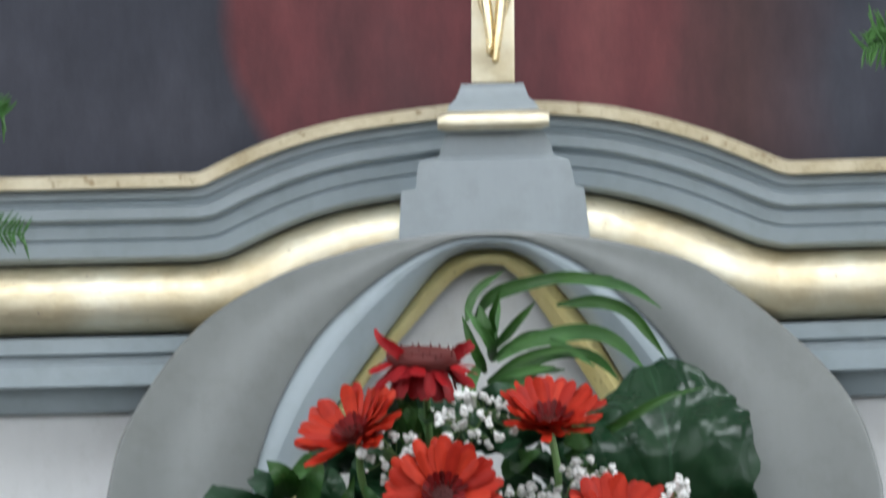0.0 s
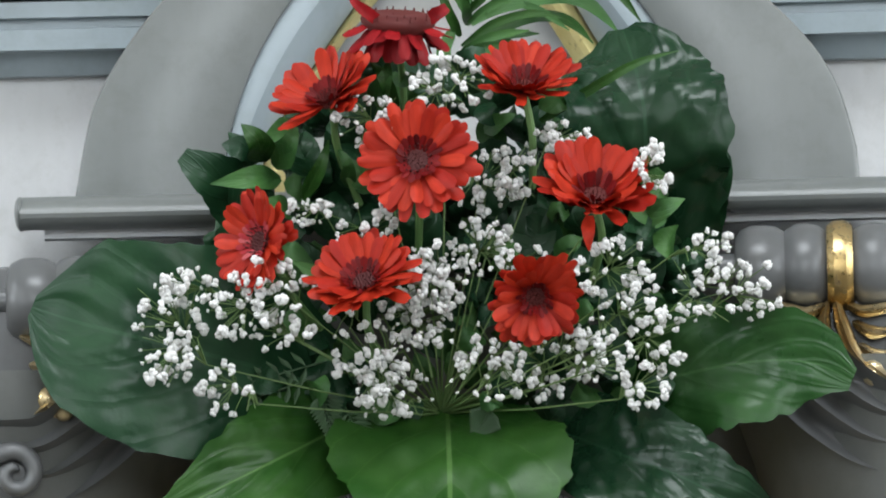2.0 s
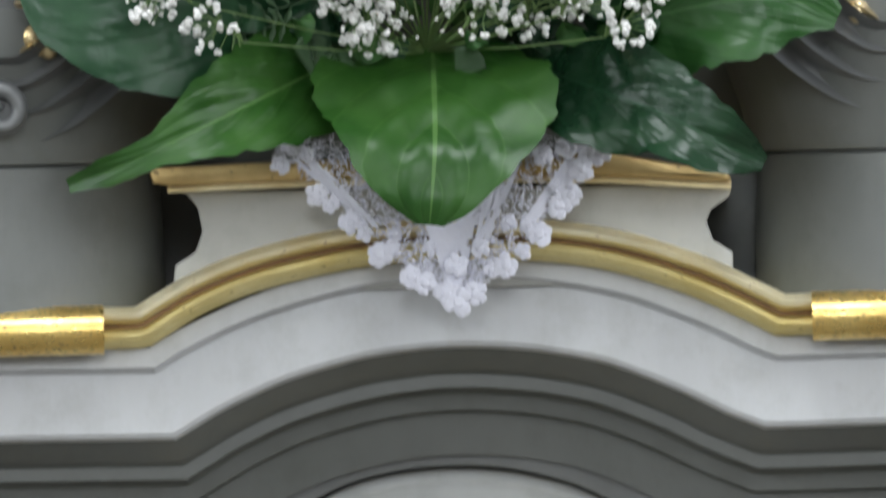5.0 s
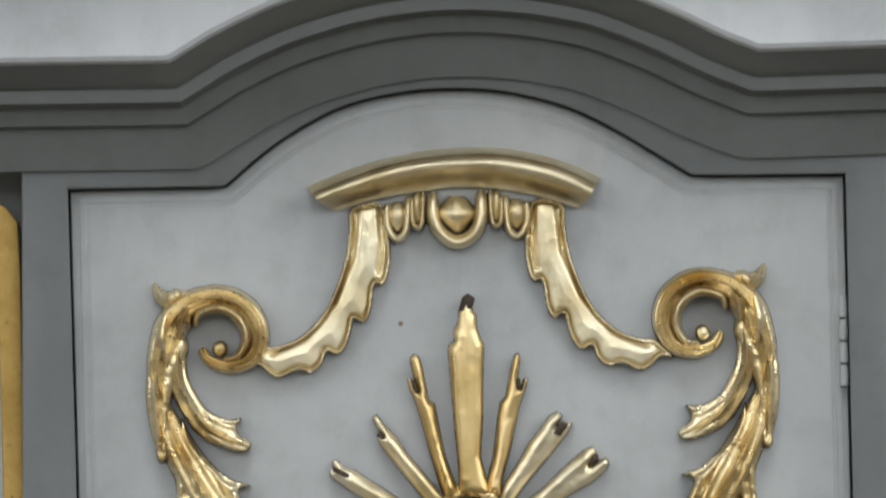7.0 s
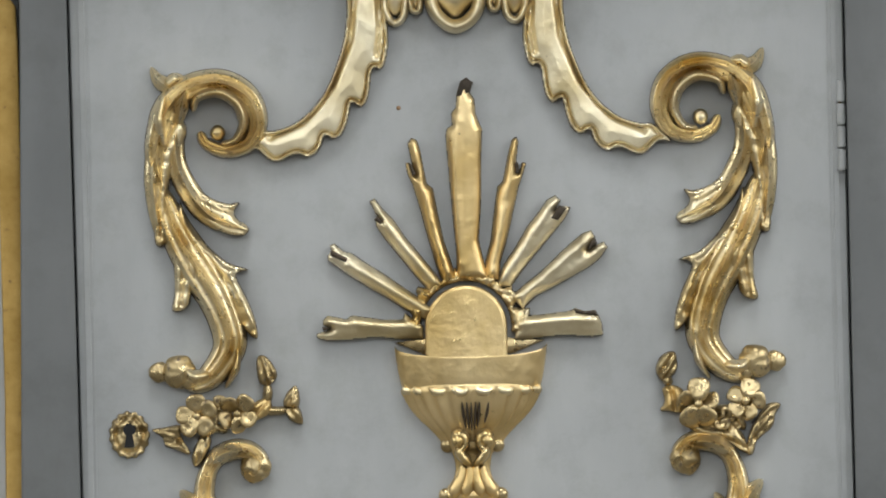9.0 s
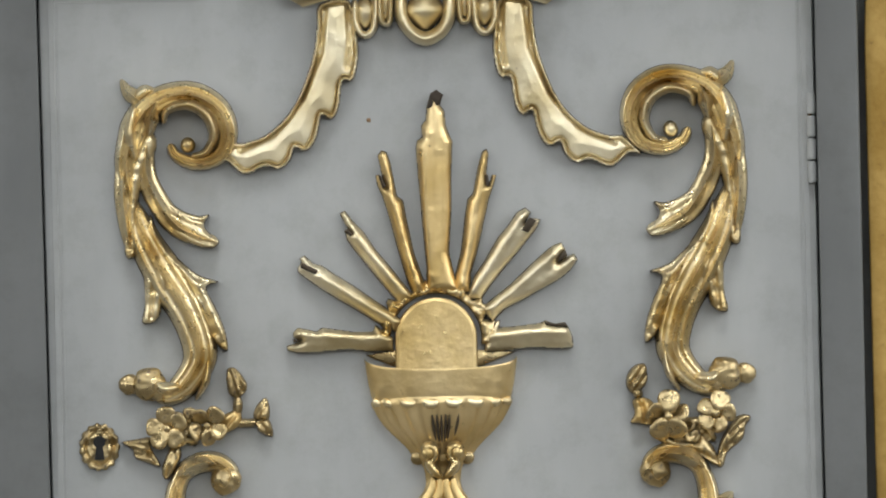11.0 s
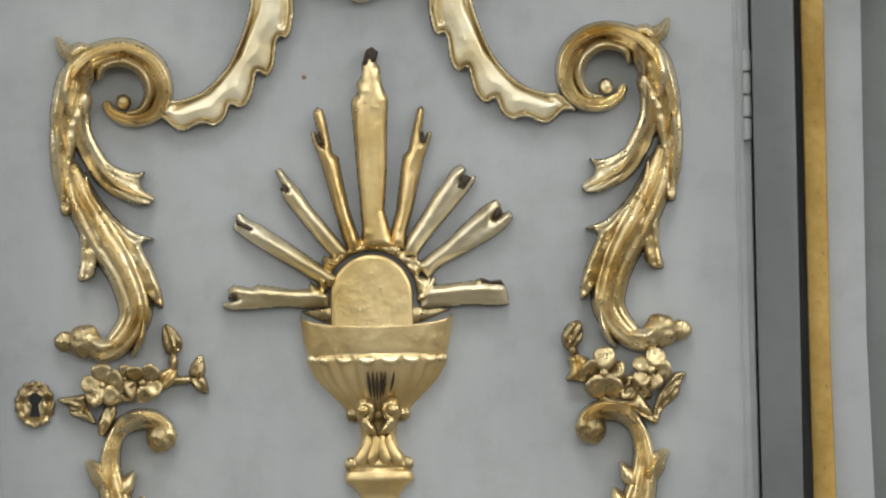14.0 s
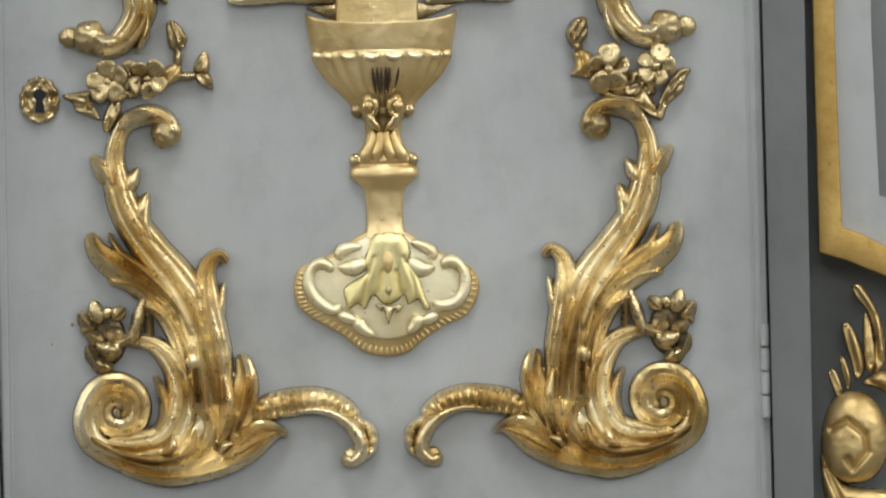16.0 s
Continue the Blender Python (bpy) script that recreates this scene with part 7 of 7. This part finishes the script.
gerbera((-0.0266, 2.1832), 0.185, 106, (0.0, -1, 0.12), 0.12, stem=[((-0.0262, 2.1482), 0.16), ((-0.0278, 2.1162), 0.13)], seed=1, disc=0.27)
gerbera((0.0416, 2.2284), 0.165, 100, (0.05, -0.66, 0.72), 0.40, stem=[((0.0456, 2.1968), 0.15), ((0.0449, 2.1647), 0.12)], seed=2)
gerbera((0.0841, 2.1582), 0.18, 112, (0.10, -0.74, 0.60), 0.45, stem=[((0.0878, 2.1317), 0.16), ((0.0808, 2.1034), 0.12)], seed=3, disc=0.28)
gerbera((-0.0612, 2.1072), 0.195, 102, (-0.22, -0.76, 0.58), 0.25, stem=[((-0.0593, 2.0777), 0.16), ((-0.0474, 2.0490), 0.12)], seed=4, disc=0.28)
gerbera((0.0453, 2.0962), 0.195, 88, (0.08, -0.85, -0.35), 0.35, colour="red", stem=[((0.0472, 2.1040), 0.16), ((0.0484, 2.0756), 0.12)], seed=5, disc=0.30, loose=0.2)
gerbera((-0.0811, 2.2222), 0.165, 104, (-0.40, -0.62, 0.62), 0.32, stem=[((-0.0767, 2.1921), 0.14), ((-0.0632, 2.1561), 0.11)], seed=6, disc=0.2, skip=((285, 30), (120, 12)))
gerbera((-0.1258, 2.1338), 0.185, 92, (-0.68, -0.72, 0.12), 0.15, stem=[((-0.1066, 2.0999), 0.15), ((-0.0893, 2.0783), 0.12)], seed=7, disc=0.3, inner="pink")
gerbera((-0.0370, 2.2723), 0.15, 108, (0.06, -0.30, 0.95), -1.05, colour="crimson", stem=[((-0.0352, 2.2342), 0.12), ((-0.0340, 2.2020), 0.1)], seed=8, disc=0.62, loose=0.5)
hang = leaf("hanging_petal", P([(0.0803, 2.1461), (0.0793, 2.1355), (0.0798, 2.1240)], (0.19, 0.197, 0.195)), [6 * k, 12 * k, 9 * k, 2 * k], RED, 0.2, 0.0, 0.0, nu=8, nv=2, seed=260)

# ---- white filler blossoms on thin branching stalks ----
def puff(seed):
    """A double filler blossom: a crowd of small blunt petals about one point."""
    r = random.Random(seed)
    bm = bmesh.new()
    for n in range(9):
        own = bmesh.new()
        bmesh.ops.create_icosphere(own, subdivisions=1, radius=0.0021 * r.uniform(0.75, 1.1))
        way = Vector((r.uniform(-1, 1), r.uniform(-1, 1), r.uniform(-0.8, 0.8))).normalized()
        for v in own.verts:
            v.co = Vector((v.co.x, v.co.y, v.co.z * 0.75)) * (1 + r.uniform(-0.12, 0.12)) + way * 0.0021
        join(bm, own)
    return mesh_of("blossom", bm, BABY, angle=120)


PUFFS = [puff(n) for n in range(5)]
CLUMPS = ((((-0.1846, 2.0766)), 50, 80, 26), (((-0.1718, 2.1065)), 40, 30, 8), (((-0.1420, 2.0935)), 55, 45, 13), (((-0.1171, 2.1055)), 50, 55, 16), (((-0.1140, 2.0770)), 45, 30, 8), (((-0.1481, 2.0421)), 45, 42, 9),
          (((-0.0944, 2.1524)), 34, 22, 9), (((-0.0634, 2.1418)), 60, 40, 9), (((-0.0069, 2.2319)), 66, 42, 17), (((-0.0569, 2.2096)), 48, 45, 12), (((0.0149, 2.1688)), 50, 50, 13), (((0.0345, 2.1756)), 36, 45, 9),
          (((0.0651, 2.1964)), 44, 22, 9), (((0.1220, 2.1757)), 26, 38, 8), (((0.0124, 2.1279)), 50, 42, 16), (((-0.0198, 2.1089)), 52, 55, 24), (((-0.0274, 2.0841)), 60, 45, 20), (((-0.0579, 2.0545)), 58, 66, 20),
          (((-0.0441, 2.0383)), 60, 50, 15), (((0.0162, 2.0549)), 75, 60, 18), (((0.0586, 2.0558)), 66, 62, 18), (((0.0951, 2.1138)), 60, 45, 14), (((0.1016, 2.0852)), 60, 50, 16), (((0.1206, 2.0670)), 44, 50, 10),
          (((0.1147, 2.0387)), 42, 34, 8), (((0.1531, 2.0984)), 58, 55, 13), (((0.1813, 2.0978)), 44, 50, 9), (((0.1537, 2.1251)), 42, 24, 7), (((0.0387, 2.1184)), 50, 26, 8), (((0.0833, 2.0571)), 50, 48, 11), (((-0.0747, 2.1011)), 44, 70, 8))
root = at((-0.0147, 2.0237), 0.09)
for n, (c, rx, rz, count) in enumerate(CLUMPS):
    r = random.Random(400 + n)
    stalk = bmesh.new()
    dc = r.uniform(0.178, 0.192) if abs(c[0] - root.x) > 0.085 else r.uniform(0.14, 0.172)
    hub = at((c[0] * 0.86 + root.x * 0.14, c[1] - rz * 0.7 * k), dc - 0.02)
    tube(stalk, [root, root.lerp(hub, 0.5) + Vector((0, -0.02, -0.004)), hub], [0.0008, 0.0006, 0.00045], 5)
    places, tries = [], 0
    while len(places) < int(count * 2.05) and tries < 900:
        tries += 1
        a, rr = r.uniform(0, 6.283), math.sqrt(r.random())
        q = (c[0] + math.cos(a) * rr * rx * 1.22 * k, c[1] + math.sin(a) * rr * rz * 1.2 * k)
        if all(math.hypot(q[0] - o[0], q[1] - o[1]) > 9.0 * k for o, _, _ in places):
            places.append((q, dc + r.uniform(-0.015, 0.02), r.choice((0.34, 0.45, 0.58, 0.72, 0.85, 0.95, 1.02, 1.12))))
    mids = [at((hub.x + (c[0] - hub.x) * 0.5 + r.uniform(-0.4, 0.4) * rx * k, c[1] + r.uniform(-0.4, 0.2) * rz * k), dc - 0.012) for _ in range(4)]
    for m in mids:
        tube(stalk, [hub, m], [0.0006, 0.00045], 4)
    for q, d, s in places:
        tip = at(q, d)
        m = min(mids, key=lambda v: (v - tip).length)
        tube(stalk, [m, m.lerp(tip, 0.6) + Vector((r.uniform(-1, 1) * 0.002, 0, 0)), tip], [0.0003, 0.00028, 0.0003], 4)
    for b in range(count // 2):
        q = (c[0] + r.uniform(-1.1, 1.1) * rx * k, c[1] + r.uniform(-1.1, 1.1) * rz * k)
        tip = at(q, dc)
        m = min(mids, key=lambda v: (v - tip).length)
        tube(stalk, [m, tip], [0.0004, 0.0003], 4)
    sprig = part("filler_sprig", stalk, STALK, bouquet, "thin green branching stalk with white blossoms")
    for q, d, s in places:
        ob = new("blossom", r.choice(PUFFS))
        ob.parent = sprig
        ob.matrix_basis = Matrix.Translation(at(q, d + 0.002)) @ Euler((r.uniform(0, 6), r.uniform(0, 6), r.uniform(0, 6))).to_matrix().to_4x4() @ Matrix.Diagonal((s * 1.08, s * 1.0, s * 1.08, 1))

# ---- evergreen tips beside the cornice ----
def evergreen(tips, d, label):
    t = thing("evergreen_sprig", label, "foliage", at(tips[0], d))
    b = bmesh.new()
    r = random.Random(7)
    for a, c in zip(tips, tips[1:]):
        tube(b, [at(a, d), at(c, d)], 0.0009, 5)
        for s in np.linspace(0.05, 1, 12):
            p = at((a[0] + (c[0] - a[0]) * s, a[1] + (c[1] - a[1]) * s), d)
            for q in (1, -1):
                e = Vector((c[0] - a[0], 0, c[1] - a[1])).normalized()
                o = (Vector((-e.z, 0, e.x)) * q + e * r.uniform(0.3, 0.9) + Vector((0, r.uniform(-0.5, 0.5), 0))).normalized()
                tip = p + o * r.uniform(0.010, 0.017)
                tube(b, [p, p.lerp(tip, 0.5), tip], [0.0007, 0.0010, 0.0002], 4)
    part("needles", b, LEAF_S, t)


evergreen([(-0.3595, 2.3548), (-0.3238, 2.3595), (-0.2883, 2.3552)], 0.05, "dark green needled sprig tip beside the cornice")
evergreen([(-0.3445, 2.4450), (-0.3195, 2.4391), (-0.2996, 2.4314)], 0.05, "green needled sprig tip in front of the painting")
evergreen([(0.2921, 2.4829), (0.2702, 2.4688), (0.2451, 2.4628)], 0.05, "thin green needled sprig in front of the painting")
evergreen([(0.2918, 2.4757), (0.2703, 2.4725), (0.2508, 2.4772)], 0.05, "thin green needled sprig in front of the painting")

# ---- lace doily hanging over the slab ----
lace = thing("lace_doily", "white lace doily hanging from the pedestal slab", "doily", at((-0.0001, 1.9496), 0.11))
corner_l, corner_r, tip = (-0.1160, 1.9695), (0.1024, 1.9688), (0.0023, 1.8591)


def lace_point(u, v):
    """u across, v down the hanging corner; it lies out over the slab and falls in soft folds."""
    a = (corner_l[0] + (corner_r[0] - corner_l[0]) * u, corner_l[1] + (corner_r[1] - corner_l[1]) * u)
    p = (a[0] + (tip[0] - a[0]) * v, a[1] + (tip[1] - a[1]) * v)
    return p, 0.113 + 0.006 * math.sin(u * 9) * (1 - v) + 0.012 * min(1, v * 2)


net = bmesh.new()
r = random.Random(9)
for n in range(3600):
    u, v = r.random(), r.random() ** 1.3 * 0.93
    p, d = lace_point(u, v)
    a = r.uniform(0, 6.28)
    ln = r.uniform(6, 15) * k * (1 - 0.4 * v)
    q = (p[0] + math.cos(a) * ln, p[1] + math.sin(a) * ln)
    tube(net, [at(p, d), at(((p[0] + q[0]) / 2 + r.uniform(-3, 3) * k, (p[1] + q[1]) / 2), d + 0.0008), at(q, d)], 0.0005, 3)
part("net", net, LACE, lace, "fine open thread net")
dense_b = bmesh.new()
for a_u, b_u, v0, v1 in ((0.36, 0.64, 0.48, 0.97), (0.66, 0.76, 0.05, 0.6), (0.50, 0.66, 0.3, 0.5), (0.9, 0.99, 0.0, 0.5), (0.02, 0.10, 0.0, 0.5)):
    grid = []
    for i in range(16):
        v = v0 + (v1 - v0) * i / 15
        row = []
        for j in range(9):
            u = a_u + (b_u - a_u) * j / 8
            p, d = lace_point(u, v)
            row.append(dense_b.verts.new(at(p, d + 0.001 + r.uniform(0, 0.0012))))
        grid.append(row)
    for x, y in zip(grid, grid[1:]):
        for j in range(8):
            if r.random() > 0.10:
                dense_b.faces.new((x[j], x[j + 1], y[j + 1], y[j]))
bmesh.ops.solidify(dense_b, geom=dense_b.faces[:], thickness=0.0008)
part("woven_cloth", dense_b, LACE, lace, "dense woven strip")
edge_pts = [((-0.1071, 1.9545), 20), ((-0.0985, 1.9649), 16), ((-0.0898, 1.9601), 16), ((-0.0849, 1.9353), 24), ((-0.0762, 1.9291), 18), ((-0.0641, 1.9172), 24), ((-0.0555, 1.9100), 18), ((-0.0462, 1.8968), 26), ((-0.0380, 1.9008), 18), ((-0.0268, 1.8830), 24), ((-0.0184, 1.8786), 24), ((-0.0051, 1.8720), 26), ((0.0025, 1.8665), 30),
            ((0.0131, 1.8716), 24), ((0.0015, 1.8895), 24), ((0.0233, 1.8862), 18), ((0.0321, 1.8889), 26), ((0.0429, 1.8975), 18), ((0.0536, 1.9079), 26), ((0.0467, 1.9133), 18), ((0.0663, 1.9253), 26), ((0.0735, 1.9322), 24), ((0.0808, 1.9480), 26), ((0.0916, 1.9577), 26), ((0.0706, 1.9616), 22), ((0.0564, 1.9573), 22), ((0.0648, 1.9377), 16), ((0.0344, 1.9153), 18), ((0.0165, 1.8998), 20), ((-0.0152, 1.9004), 16), ((-0.0361, 1.9096), 14)]
for p, w in edge_pts:
    rb = bmesh.new()
    for n in range(6):
        a = n * 1.047 + r.random()
        knob(rb, (p[0] + math.cos(a) * w * 0.5 * k, p[1] + math.sin(a) * w * 0.5 * k), w * 0.42, 0.128, 0.35, 8)
    knob(rb, p, w * 0.35, 0.129, 0.4, 8)
    for v in rb.verts:
        v.co += Vector((r.uniform(-1, 1), r.uniform(-1, 1), r.uniform(-1, 1))) * 0.0005
    part("lace_rosette", rb, LACE, lace)
